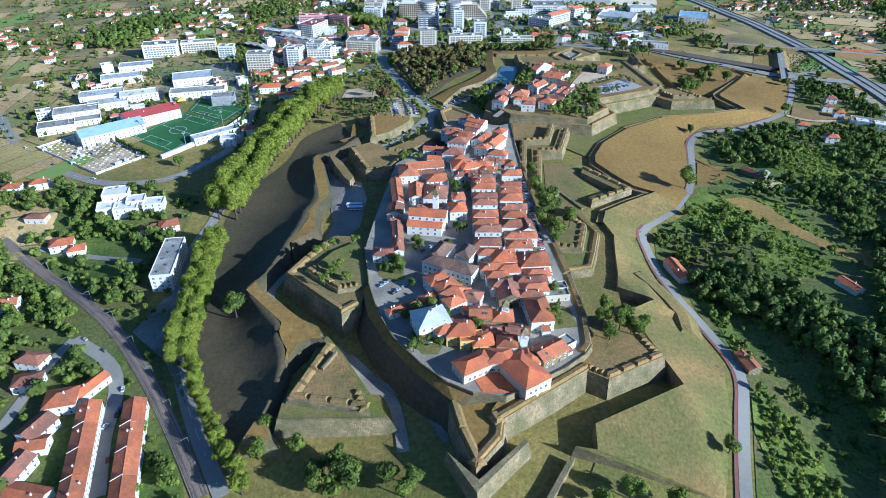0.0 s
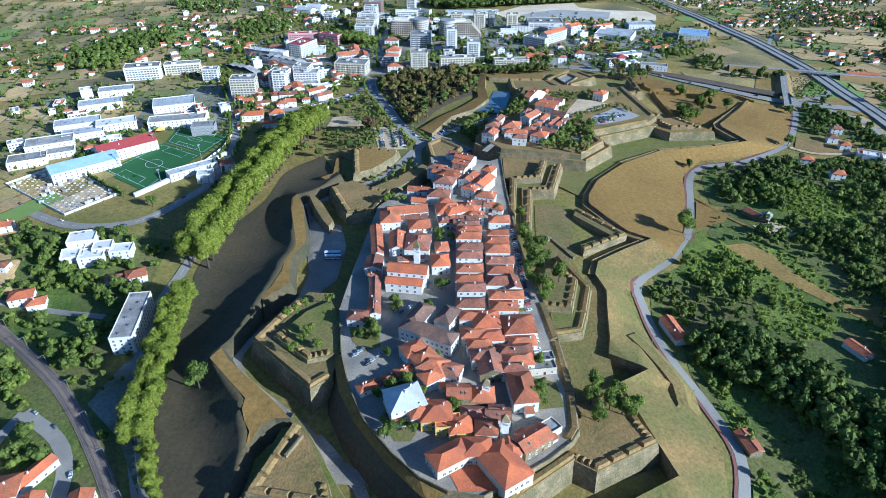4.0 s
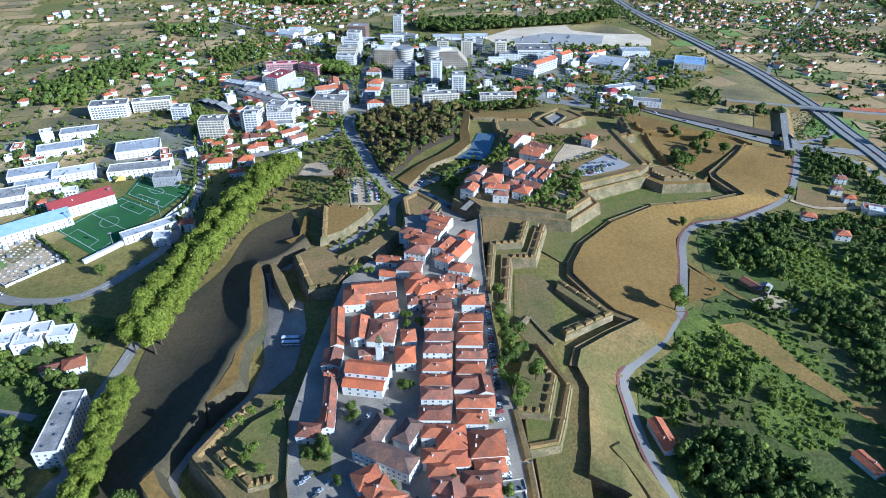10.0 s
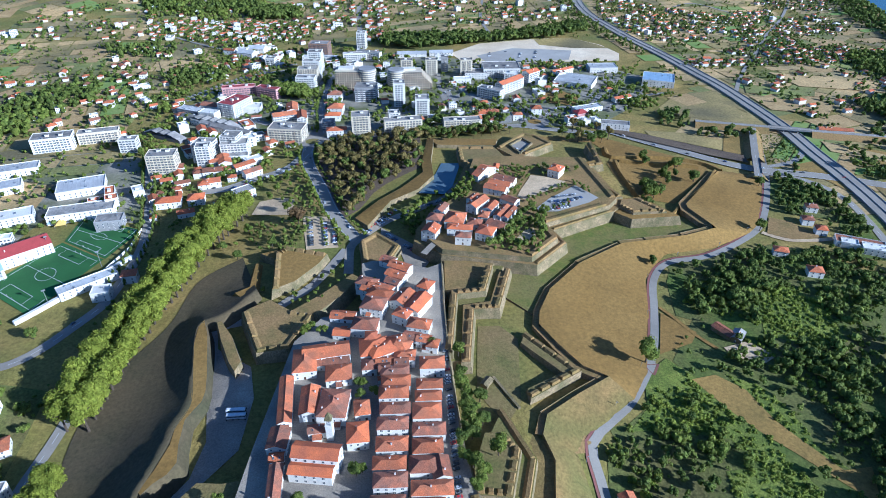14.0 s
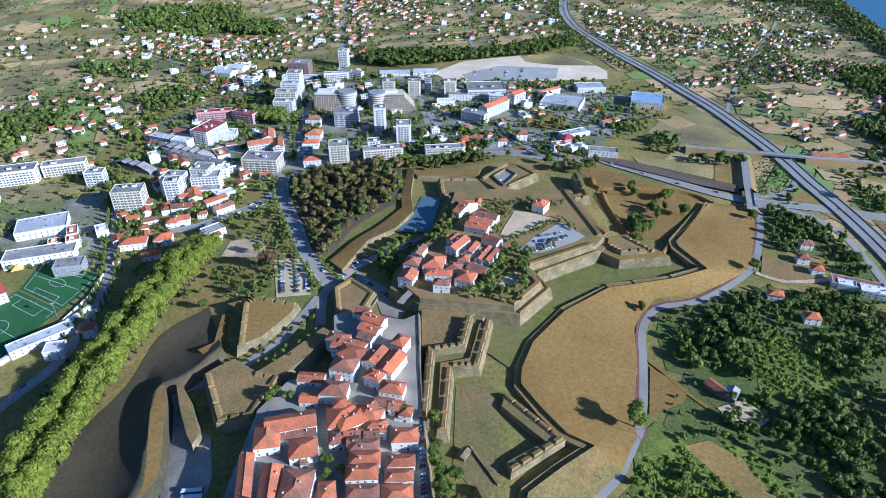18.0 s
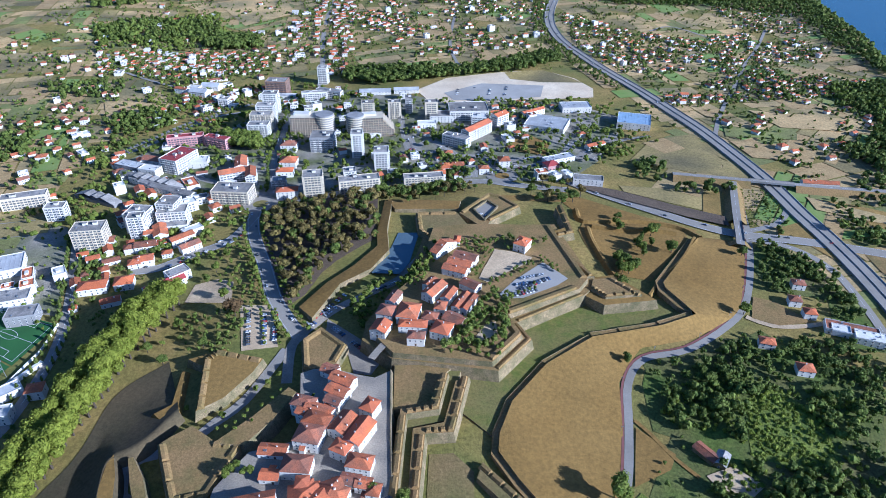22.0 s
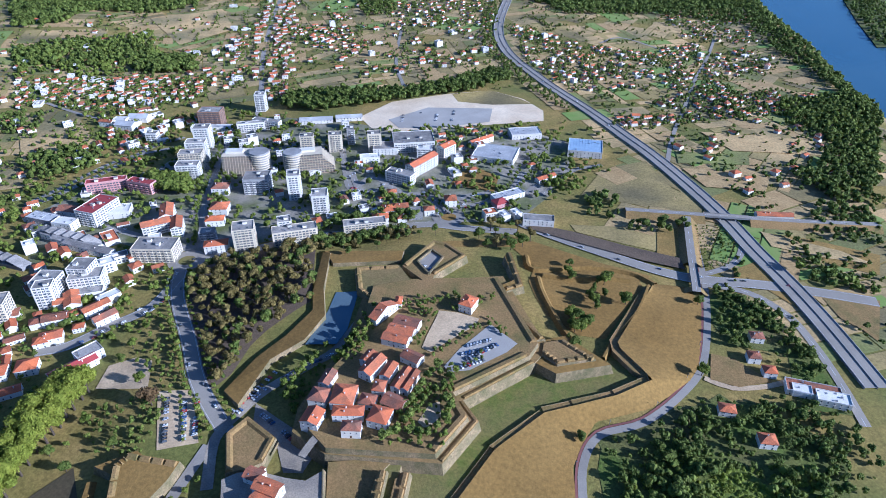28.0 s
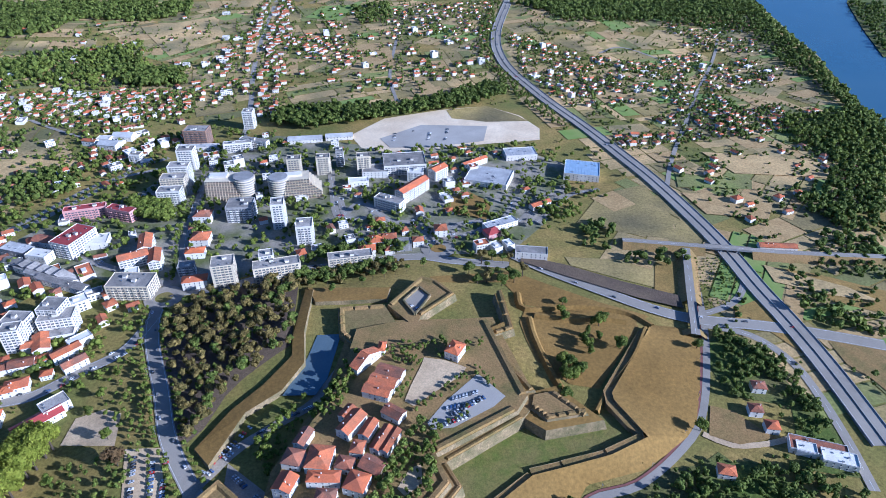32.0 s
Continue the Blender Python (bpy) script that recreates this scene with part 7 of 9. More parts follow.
for x, y in TOWN_GARDEN_TREES:
    tree(x, y, TR.choice(("broad", "dark", "small")), TR.uniform(.5, .75), 0, "garden trees of the old town")
for x, y in TREES_TOWN:
    tree(x, y, "dark", 0.65, 0)
for x, y in TREES_LAWN:
    tree(x, y, "broad", 0.6, -1.5)
for x, y in TREES_NW:
    tree(x, y, TR.choice(("broad", "dark", "small", "small")), 0.9)
tree(*TREES_NW[0], "brown", 1.6)
tree(*TREE_ROAD[0], "broad", 1.45)
for x, y in TREE_ROAD[1:]:
    tree(x, y, "dark", 0.8)
for x, y in EBAST_TREES:
    tree(x, y, TR.choice(("dark", "column", "broad")), 1.0)
for x, y in TREES_EBASTION:
    tree(x, y, TR.choice(("dark", "column", "broad")), 0.95)
for x, y in TREES_GATE_CLUMP:
    tree(x, y, TR.choice(("pine", "dark")), TR.uniform(.9, 1.25))
ROADS = [(RING_ROAD_S + RING_ROAD_N[1:], 8)]
wood("pine_wood", PINE_WOOD, 8.5, (("pine", 4.2), ("pine", 3.4), ("broad", 3.6)), M_LEAF_PINE, "dense dark pine wood on the slope", 21, (9, 20), 170, 0.45, [(N_AVENUE, 11)], 0.85)
wood("pine_wood", PINE_WOOD, 12, (("broad", 3.8), ("broad", 4.6)), M_LEAF_DARK, "dark green trees among the pines", 121, (8, 17), 110, 0.6, [(N_AVENUE, 11)], 0.6)
BROAD_MIX = (("broad", 5.6), ("broad", 4.6), ("broad", 6.2))
wood("woodland", RIDGE_WOOD, 6.5, BROAD_MIX, M_LEAF_DARK, "tall dense dark trees on the ridge above the ravine", 22, (9, 16), 130, 0.7, ROADS, 0.85)
wood("woodland", RIDGE_SOUTH, 8.0, BROAD_MIX, M_LEAF_DARK, "dense dark green woodland below the fortress", 122, (8, 15), 100, 0.8, ROADS + [(ROADSIDE3, -1)], 0.85)
wood("woodland", RIDGE_SOUTH, 9.0, (("broad", 5.0), ("broad", 4.2)), M_LEAF_MID, "lighter green trees in the woodland", 123, (6, 11), 100, 0.7, ROADS + [(ROADSIDE3, -1)], 0.4)
wood("thicket", RAVINE, 6.0, (("far", 9.0), ("far", 7.0)), M_LEAF_DARK, "dark brambles in the shady ravine", 124, (2, 5), 40, 1.2, ROADS, 0.5, clump=.8)
wood("thicket", SCRUB, 4.5, (("far", 8.0), ("far", 6.5), ("far", 9.0)), M_LEAF, "bright green scrub beside the dry strip", 125, (4, 9), 60, 0.9, ROADS + [(CLEARING, -1), (LUSH_N, -1), (LUSH_C, -1)], 0.5, clump=.7)
LUSH = (("far", 22.0), ("far", 18.0), ("far", 26.0))
WOOD_AVOID = ROADS + [(CLEARING, -1), (SPUR_LANE, 5), ([(262, 518), (285, 512)], 14), ([(214, 466), (238, 525)], 15), ([(163, 376), (167, 353)], 8)]
for k, (poly, sp, kp, h) in enumerate(((LUSH_N, 3.4, .75, (.6, 1.4)), (LUSH_E, 3.4, .75, (.6, 1.4)), (LUSH_C, 3.4, .75, (.6, 1.4)), (LUSH_U, 4.0, .7, (.7, 1.6)), (SCRUB, 5.5, .5, (.8, 1.8)), (UPPER_WOOD, 5.0, .7, (.8, 1.8)), (RIDGE_WOOD, 5.5, .8, (1.1, 2.4)), (RIDGE_SOUTH, 8.0, .7, (1.1, 2.4)), (RAVINE, 7.0, .4, (.8, 1.8)), (ROADSIDE1, 4.0, .9, (.8, 1.8)), (ROADSIDE2, 4.0, .9, (.8, 1.8)), (ROADSIDE3, 4.0, .9, (.8, 1.8)))):
    wood("undergrowth", poly, sp, LUSH, M_LEAF_MID if k in (7, 8) else M_LEAF_LUSH, "low lush green undergrowth of brambles and ferns", 530 + k, h, 70, 2.6, WOOD_AVOID, kp, clump=.25)
wood("woodland", SHADE, 8.5, BROAD_MIX, M_LEAF_DARK, "dark trees beside the golden strip", 545, (6, 11), 120, 0.7, WOOD_AVOID, 0.55, clump=.5)
wood("woodland", SCRUB, 10.0, (("broad", 5.0), ("broad", 4.2)), M_LEAF_DARK, "single dark trees among the scrub", 126, (5, 9), 110, 0.7, ROADS + [(CLEARING, -1)], 0.3, clump=.7)
for k, poly in enumerate((ROADSIDE1, ROADSIDE2, ROADSIDE3)):
    wood("woodland", poly, 5.5, (("broad", 5.0), ("broad", 4.2)), M_LEAF_MID, "bushes and small trees along the road", 127 + k, (3, 8), 110, 0.65, ROADS + [([(163, 376), (167, 353)], 9)], 0.8)
wood("woodland", UPPER_WOOD, 8.5, BROAD_MIX, M_LEAF_DARK, "dark trees scattered in clumps over green slopes", 23, (6, 12), 110, 0.75, ROADS + [(LUSH_U, -1), (LUSH_E, -1), (FARM_EARTH, -1), (SPUR_LANE, 5), ([(262, 518), (285, 512)], 14)], 0.6, clump=.6)
wood("thicket", UPPER_WOOD, 6.0, (("far", 9.0), ("far", 7.0)), M_LEAF_MID, "green bushes between the trees", 129, (4, 8.5), 60, 0.9, ROADS + [(LUSH_U, -1), (LUSH_E, -1), (FARM_EARTH, -1), (SPUR_LANE, 5), ([(262, 518), (285, 512)], 14)], 0.55, clump=.5)
wood("river_wood", RIVER_WOOD, 11.0, (("far", 6.0), ("far", 5.0)), M_LEAF_DARK, "dark wood near the river", 24, (10, 16), 50, 1.3)
wood("tree_belt", FAR_BELT, 9.0, (("pine", 5.0), ("broad", 5.0)), M_LEAF_DARK, "dark belt of tall trees behind the town", 25, (12, 18), 50, 1.3)
wood("far_wood", FAR_WOOD_W, 15.0, (("far", 7.0), ("far", 8.0)), M_LEAF_DARK, "far dark wood", 26, (10, 16), 30, 2.0)
wood("far_wood", FAR_WOOD_NW, 17.0, (("far", 8.0), ("far", 9.0)), M_LEAF_DARK, "far dark wooded hills", 27, (12, 18), 26, 2.4)
wood("far_wood", FAR_WOOD_C, 12.0, (("broad", 7.0), ("pine", 6.0)), M_LEAF_DARK, "far clump of tall trees", 28, (14, 20), 30, 2.0)
wood("far_wood", FAR_WOOD_N, 17.0, (("far", 8.0), ("far", 9.0)), M_LEAF_DARK, "far dark wood", 29, (12, 16), 26, 2.4)
wood("bank_wood", BANK_WOOD, 11.0, (("far", 6.0), ("far", 7.0)), M_LEAF_DARK, "line of trees along the river bank", 30, (8, 14), 30, 1.8)
wood("park_trees", GREEN_TREES, 7.0, (("broad", 6.0),), M_LEAF, "clump of big green trees in the town", 31, (15, 19), 130, 0.8)
wood("shrubs", ISLAND, 5.0, (("broad", 4.5),), M_LEAF, "green shrubs on the junction island", 32, (2, 4), 50, 0.9)
for k, poly in enumerate((OLIVE_PARK, OLIVE_PARK2)):
    wood("olive_park", poly, 6.5, (("broad", 4.2), ("broad", 3.6)), M_LEAF_MID, "rows of round olive trees in a small park", 33 + 300 * k, (4, 7), 80, 0.6, [(N_AVENUE, 8), (SAND_LOT, 6)], 0.85)
wood("woodland", WEST_WOOD_A, 8.5, (("broad", 5.0), ("broad", 4.2)), M_LEAF, "green trees beside the railway", 34, (6, 13), 110, 0.8, [(RAILWAY, 9)], 0.8)
wood("woodland", WEST_WOOD_B, 7.0, (("broad", 4.6), ("broad", 4.0)), M_LEAF, "overgrown bushes beside the railway", 35, (5, 9), 110, 0.7, [(RAILWAY, 8)], 0.9)
wood("woodland", WEST_WOOD_C, 8.5, (("broad", 4.6), ("broad", 4.0)), M_LEAF_DARK, "trees and gardens below the avenue", 36, (4, 9), 90, 0.8, [(RAILWAY, 8), (AVENUE_ROAD, 7)], 0.6)
wood("woodland", WEST_WOOD_D, 8.0, (("broad", 4.6), ("broad", 4.0)), M_LEAF, "overgrown gardens", 37, (3, 8), 90, 0.8, [(STADIUM_ROAD, 8)], 0.6)
wood("woodland", WEST_WOOD_E, 9.0, (("broad", 4.6), ("broad", 4.0)), M_LEAF, "garden trees between houses", 38, (4, 8), 90, 0.8, [(ROW_STREET, 7), (WEST_STREET2, 6)], 0.5)

for k, poly in enumerate((SHRUB_A, SHRUB_A2, SHRUB_C)):
    wood("garden_trees", poly, 5.5, (("broad", 4.4), ("broad", 3.8)), M_LEAF, "dense garden trees and bushes in the citadel", 70 + k, (5, 9), 110, 0.55, [([(r[0] - 2, r[1]), (r[0] + 2, r[1])], 9) for row in CITADEL_ROWS for r in row] + [(SMALL_SQUARE, -1)], 0.85, True, 3.5)
wood("garden_trees", SHRUB_F, 6.0, (("broad", 4.4),), M_LEAF, "round green trees outside the citadel", 77, (5, 8), 110, 0.6)

PLOTS = [([(262, 545), (285, 520)], 14), ([(345, 575), (365, 560)], 12), ([(300, 440), (315, 420)], 10), ([(330, 520), (350, 510)], 9)]
EAST_AVOID = ROADS + [(CLEARING, -1), (LUSH_N, -1), (LUSH_E, -1), (LUSH_C, -1), (LUSH_U, -1), (RAMP_EAST, 7), (RAVINE, -1), (RIDGE_WOOD, -1), (SCRUB, -1), (UPPER_WOOD, -1), (COTTAGE_LANE, 6), (SPUR_LANE, 5)] + [([(r[0] - 5, r[1]), (r[0] + 5, r[1])], 9) for row in GROUND_ROWS for r in row]
for k, (poly, sp) in enumerate(((WOOD_E1, 7.5), (WOOD_E2, 6.5), (WOOD_E3, 8.0), (WOOD_E4, 8.0))):
    wood("woodland", poly, sp, (("broad", 4.6), ("broad", 3.8), ("broad", 5.2)), M_LEAF_MID, "mixed green trees and bushes below the fortress", 130 + k, (2.5, 8), 70, 0.75, EAST_AVOID + PLOTS, 0.5, clump=.6)
    wood("woodland", poly, sp * 1.7, (("broad", 5.0), ("broad", 4.2)), M_LEAF_DARK, "taller dark trees in the woodland", 140 + k, (6, 12), 90, 0.75, EAST_AVOID + PLOTS, 0.6, clump=.6)
for k, poly in enumerate((FARW_A, FARW_B, FARW_C, FARW_D, FARW_E, FARW_F, FARW_G, FARW_H, FARW_I, FARW_J, FARW_K, FARW_L, FARW_M, FARW_N, FARW_O, FARW_P)):
    wood("far_wood", poly, 11.0, (("far", 6.5), ("far", 5.5)), M_LEAF_DARK if k % 3 else M_LEAF, "dark wood among fields", 150 + k, (7, 15), 15, 1.6, [(MOTORWAY, 16)], 0.85)
for k, poly in enumerate((CITYW_A, CITYW_B, CITYW_C, CITYW_D, CITYW_E, CITYW_F)):
    wood("park_trees", poly, 7.5, (("broad", 4.8), ("broad", 4.0)), M_LEAF_PINE if k == 2 else M_LEAF, "trees and bushes beside the town streets", 170 + k, (4, 9) if k != 2 else (9, 14), 80, 0.75, [(N_AVENUE, 9), (N_AVENUE_W, 8), (STREET_E, 6)], 0.7)
for k, (poly, zz) in enumerate(((CITW_G, 3.5), (CITW_H, 1.5), (CITW_I, 3.5), (CITW_J, None))):
    wood("garden_trees", poly, 5.5, (("broad", 4.4), ("broad", 3.6)), M_LEAF, "garden trees and bushes of the citadel", 180 + k, (3, 7), 100, 0.55, (), 0.7, True, zz)

WEST_AVOID = [(RAILWAY, 7), (ROW_STREET, 7), (WEST_STREET2, 6), (AVENUE_ROAD, 7), (STADIUM_ROAD, 8), (WEST_LANE, 5), (TERRACE_EAST, 15), (TERRACE_WEST, 14), ([(-196, 345), (-188, 390)], 14)] + [([(r[0] - 4, r[1]), (r[0] + 4, r[1])], 11) for row in GROUND_ROWS + CITY_ROWS for r in row if r[0] < -120]
VALLEY = [(-420, 500), (-300, 480), (-205, 470), (-196, 330), (-172, 290), (-120, 185), (-120, 150), (-330, 150)]
WEST_AVOID.append((W_BARE, -1))
wood("valley_trees", VALLEY, 7.5, (("far", 8.0), ("far", 6.5), ("far", 9.0)), M_LEAF, "lush green bushes and gardens beside the railway", 190, (3, 8), 50, 1.0, WEST_AVOID, 0.62, clump=.7)
wood("valley_trees", VALLEY, 9.0, BROAD_MIX, M_LEAF_DARK, "tall dark trees in the valley", 191, (7, 14), 110, 0.75, WEST_AVOID, 0.45, clump=.8)
FOOT = [(-235, 660), (-140, 690), (-100, 760), (-130, 850), (-250, 830)]
wood("garden_trees", FOOT, 10.0, (("broad", 4.6), ("broad", 3.8)), M_LEAF, "garden trees between houses and avenue", 192, (3, 8), 70, 0.75, WEST_AVOID + [(N_AVENUE_W, 9)], 0.6)
LANE_EDGE = [(-215, 440), (-195, 440), (-190, 520), (-170, 620), (-150, 700), (-190, 690), (-195, 580)]
wood("garden_trees", LANE_EDGE, 7.0, (("broad", 4.6), ("broad", 3.8)), M_LEAF_DARK, "bushes and trees behind the avenue", 193, (3, 8), 70, 0.7, WEST_AVOID, 0.6)
joined_trees("moat_trees", TREES_MOAT, "broad", 3.6, 8.5, M_LEAF, "round green trees above the moat", 581, 160, .55, -5)
joined_trees("garden_trees", TREES_CITADEL, "broad", 3.4, 7.5, M_LEAF_MID, "garden trees of the citadel", 582, 160, .55, 3.6)
joined_trees("gate_trees", TREES_GATE, "pine", 4.0, 12.0, M_LEAF_DARK, "tall dark trees before the citadel gate", 583, 160, .6)
joined_trees("ramp_trees", TREES_RAMP, "broad", 4.0, 9.0, M_LEAF_DARK, "dark trees beside the road ramp", 584, 160, .6)
for k, poly in enumerate(TREES_ESPLANADE):
    wood("esplanade_trees", poly, 5.0, (("broad", 4.6), ("broad", 3.9)), M_LEAF if k == 6 else M_LEAF_MID, "rows of round trees round the citadel esplanade", 590 + k, (4.0, 6.5), 130, 0.6, [(ESPLANADE, -1), ([(172, 742), (182, 738)], 8)], 0.8, True, 3.6)
wood("roadside_wood", MOAT_ROW_WOOD, 6.5, (("pine", 4.6), ("broad", 4.4)), M_LEAF_DARK, "dense row of tall dark trees between avenue and moat", 410, (10, 16), 110, 0.6, [(N_AVENUE, 9)], 0.8)
WOOD_E5 = [(430, 739), (453, 736), (469, 705), (476, 674), (468, 647), (440, 635), (394, 657), (417, 681)]
WOOD_E6 = [(301, 599), (367, 624), (374, 611), (436, 620), (465, 593), (446, 545), (430, 524), (260, 548), (279, 587)]
for k, (poly, sp) in enumerate(((SLIP_WOOD, 6.5), (COTTAGE_WOOD, 7.0), (BANK_WOOD_E, 7.5), (EAST_WOOD, 9.0))):
    wood("woodland", poly, sp, BROAD_MIX, M_LEAF_DARK, "dense dark green trees beside motorway and cottages", 560 + k, (5, 10), 90, 0.75, EAST_AVOID + [(MOTORWAY, 17)], 0.75, clump=.35)
    wood("undergrowth", poly, sp, LUSH, M_LEAF_MID, "green bushes below the trees", 570 + k, (.8, 1.8), 50, 2.6, EAST_AVOID + [(MOTORWAY, 17)], 0.6, clump=.3)
WOOD_E7 = [(531, 787), (581, 794), (611, 751), (594, 730), (533, 752)]
WOOD_E8 = [(515, 720), (525, 691), (544, 667), (537, 657), (515, 677)]
for k, (poly, sp) in enumerate(((WOOD_E5, 8.0), (WOOD_E6, 9.0), (WOOD_E7, 10.0), (WOOD_E8, 9.0))):
    wood("woodland", poly, sp, (("broad", 4.6), ("broad", 3.8)), M_LEAF_MID, "green trees and bushes round the cottages", 310 + k, (2.5, 7), 60, 0.8, EAST_AVOID + PLOTS + [(MOTORWAY, 17)], 0.5)
    wood("woodland", poly, sp * 1.5, (("broad", 5.0), ("broad", 4.2)), M_LEAF_DARK, "taller dark trees round the cottages", 320 + k, (5, 10), 70, 0.8, EAST_AVOID + PLOTS + [(MOTORWAY, 17)], 0.5)
wood("roadside_wood", [(x - 45, y) for x, y in MOTORWAY if 1150 < y < 2140] + [(x - 18, y) for x, y in MOTORWAY if 1150 < y < 2140][::-1], 9.0, (("far", 6.0), ("far", 5.0)), M_LEAF_DARK, "dark trees along the motorway bank", 230, (5, 11), 24, 1.3, (), 0.85)
wood("far_wood", [(1270, 1600), (1378, 1800), (1530, 2080), (1620, 2080), (1420, 1600)], 16.0, (("far", 7.0), ("far", 8.0)), M_LEAF_DARK, "dark wood on the far river bank", 241, (8, 15), 14, 1.8, (), 0.85, True, -44.5)

# ---------------------------------------------------------------- special buildings
def wing(root, x, y, w, d, h, yaw, form, wall, cover, base, windows="SEW", pitch=0.42, gap=3.2):
    """A wing of a larger building, as a part of it."""
    m = pose(x, y, base, 0, 0, yaw)
    g = Geo()
    g.box(-w / 2, w / 2, -d / 2, d / 2, -5, h, 0)
    r, top, along_x = pitched_roof(form, w, d, h, pitch)
    if form != "h":
        for s in (-1, 1):
            q = [(s * w / 2, -d / 2, h), (s * w / 2, d / 2, h), (s * w / 2, 0, top - .35)] if along_x else [(-w / 2, s * d / 2, h), (w / 2, s * d / 2, h), (0, s * d / 2, top - .35)]
            g.face(q, 0)
    g.box(-w / 2 - .15, w / 2 + .15, -d / 2 - .15, d / 2 + .15, h - .5, h - .25, 0, True)
    body = put("wing", g.done("wing", wall), root, m)
    put("wing_roof", r.done("wing_roof", cover, M_WHITE), root, m)
    for side, length, mm in (("S", w, lambda s: pose(s, -d / 2, 0)), ("E", d, lambda s: pose(w / 2, s, 0, 0, 0, 90)), ("W", d, lambda s: pose(-w / 2, -s, 0, 0, 0, -90))):
        n = int((length - 1) / gap) if side in windows else 0
        for fl in range(max(1, int(h / 3.4))):
            for k in range(n):
                put("window", WIN_BIG, body, mm((k - (n - 1) / 2) * gap) @ pose(0, 0, 1.0 + fl * 3.5))
    return body


palace = tagged(new("palace"), "long granite and white palace with weathered brown roof", "palace")
wing(palace, 5, 325, 34, 11, 9, -26, "h", M_WHITE, M_TILE_BROWN, 0, "SE", 0.5)
wing(palace, -1, 340, 11, 22, 9, -26, "h", M_WHITE, M_TILE_BROWN, 0, "W", 0.5)
wing(palace, 16, 340, 10, 16, 9, -26, "h", M_WHITE, M_TILE_BROWN, 0, "E", 0.5)

church = tagged(new("church"), "white church with bright red roof and bell tower", "church")
wing(church, -10, 386, 26, 11, 11, -8, "g", M_WHITE, M_TILE_NEW, 0, "SE", 0.5, 5)
wing(church, -12, 377, 24, 8, 7, -8, "g", M_WHITE, M_TILE_NEW, 0, "S", 0.5, 5)


def belfry(x, y, base, h, label):
    root = tagged(new("bell_tower"), label, "bell tower")
    root.matrix_basis = pose(x, y, base, 0, 0, -5)
    g = Geo()
    g.box(-2, 2, -2, 2, -3, h * 0.66, 0)
    g.box(-2.2, 2.2, -2.2, 2.2, h * 0.66, h * 0.69, 0, True)
    for sx in (-1, 1):
        for sy in (-1, 1):
            c = Geo()
            c.box(sx * 1.9 - .5 * (sx > 0), sx * 1.9 + .5 * (sx < 0), sy * 1.9 - .5 * (sy > 0), sy * 1.9 + .5 * (sy < 0), h * .69, h * .9, 0)
            put("pillar", c.done("pillar", M_WHITE), root)
    c = Geo()
    c.box(-2.1, 2.1, -2.1, 2.1, h * .9, h * .94, 0, True)
    put("cornice", c.done("cornice", M_STONE), root)
    put("shaft", g.done("shaft", M_WHITE), root)
    s = Geo()
    for a, b in (((-2, -2), (2, -2)), ((2, -2), (2, 2)), ((2, 2), (-2, 2)), ((-2, 2), (-2, -2))):
        s.face([(*a, h * .94), (*b, h * .94), (0, 0, h * 1.2)], 0)
    put("spire", s.done("spire", M_STONE), root)
    b = Geo()
    b.box(-.5, .5, -.5, .5, h * .74, h * .84, 0, True)
    put("bell", b.done("bell", M_STEEL), root)


belfry(44, 256, 0, 13, "slim white chapel belfry with stone spire")
belfry(36, 281, 0, 12, "small granite belfry beside a chapel")
belfry(-5, 404, 0, 18, "white church bell tower")

school = tagged(new("guest_house"), "large U-shaped hotel with bright orange roofs", "hotel")
wing(school, 17, 240, 20.0, 11.6, 6.0, 31, "h", M_CREAM, M_TILE_NEW, 0, "SW")
wing(school, 30, 244, 13.5, 10.9, 6.5, 0, "h", M_CREAM, M_TILE_NEW, 0, "S")
wing(school, 42, 235, 16.4, 23.5, 6.0, 33, "h", M_CREAM, M_TILE_NEW, 0, "SE")
wing(school, 46, 244, 11.4, 9.2, 5.5, -45, "h", M_CREAM, M_TILE_NEW, 0, "E")
patio = mesh_of("patio", [(x, y, .2) for x, y in [(17, 233), (31, 242), (40, 230), (37, 224), (21, 224)]], [(0, 1, 2, 3, 4)], M_TILE_NEW)
put("patio", patio, school, label="red paved patio")

longhouse = tagged(new("apartment_block"), "long white four-storey block with flat grey roof", "apartment block")
longhouse.matrix_basis = pose(-192, 367, gz(-192, 367), 0, 0, 8)
g = Geo()
g.box(-7, 7, -24, 24, -6, 13.4, 0)
put("wall", g.done("walls", M_WHITE), longhouse)
g = Geo()
g.box(-6.6, 6.6, -23.6, 23.6, 13.4, 13.55, 0)
put("roof", g.done("roof", M_FLATROOF), longhouse)
g = Geo()
for x0, x1, y0, y1 in ((-7, 7, -24, -23.6), (-7, 7, 23.6, 24), (-7, -6.6, -23.6, 23.6), (6.6, 7, -23.6, 23.6)):
    g.box(x0, x1, y0, y1, 13.4, 14.1, 0)
put("roof_parapet", g.done("roof_parapet", M_WHITE), longhouse)
for fl in range(4):
    for k in range(12):
        put("window", WIN_BIG, longhouse, pose(7, -21 + k * 3.8, 1 + fl * 3.1, 0, 0, 90))
    for k in range(3):
        put("window", WIN_BIG, longhouse, pose(-4.5 + k * 4.5, -24, 1 + fl * 3.1))
for k in range(6):
    put("roof_unit", VENT, longhouse, pose(RND.uniform(-4, 4), -20 + k * 8, 13.55))

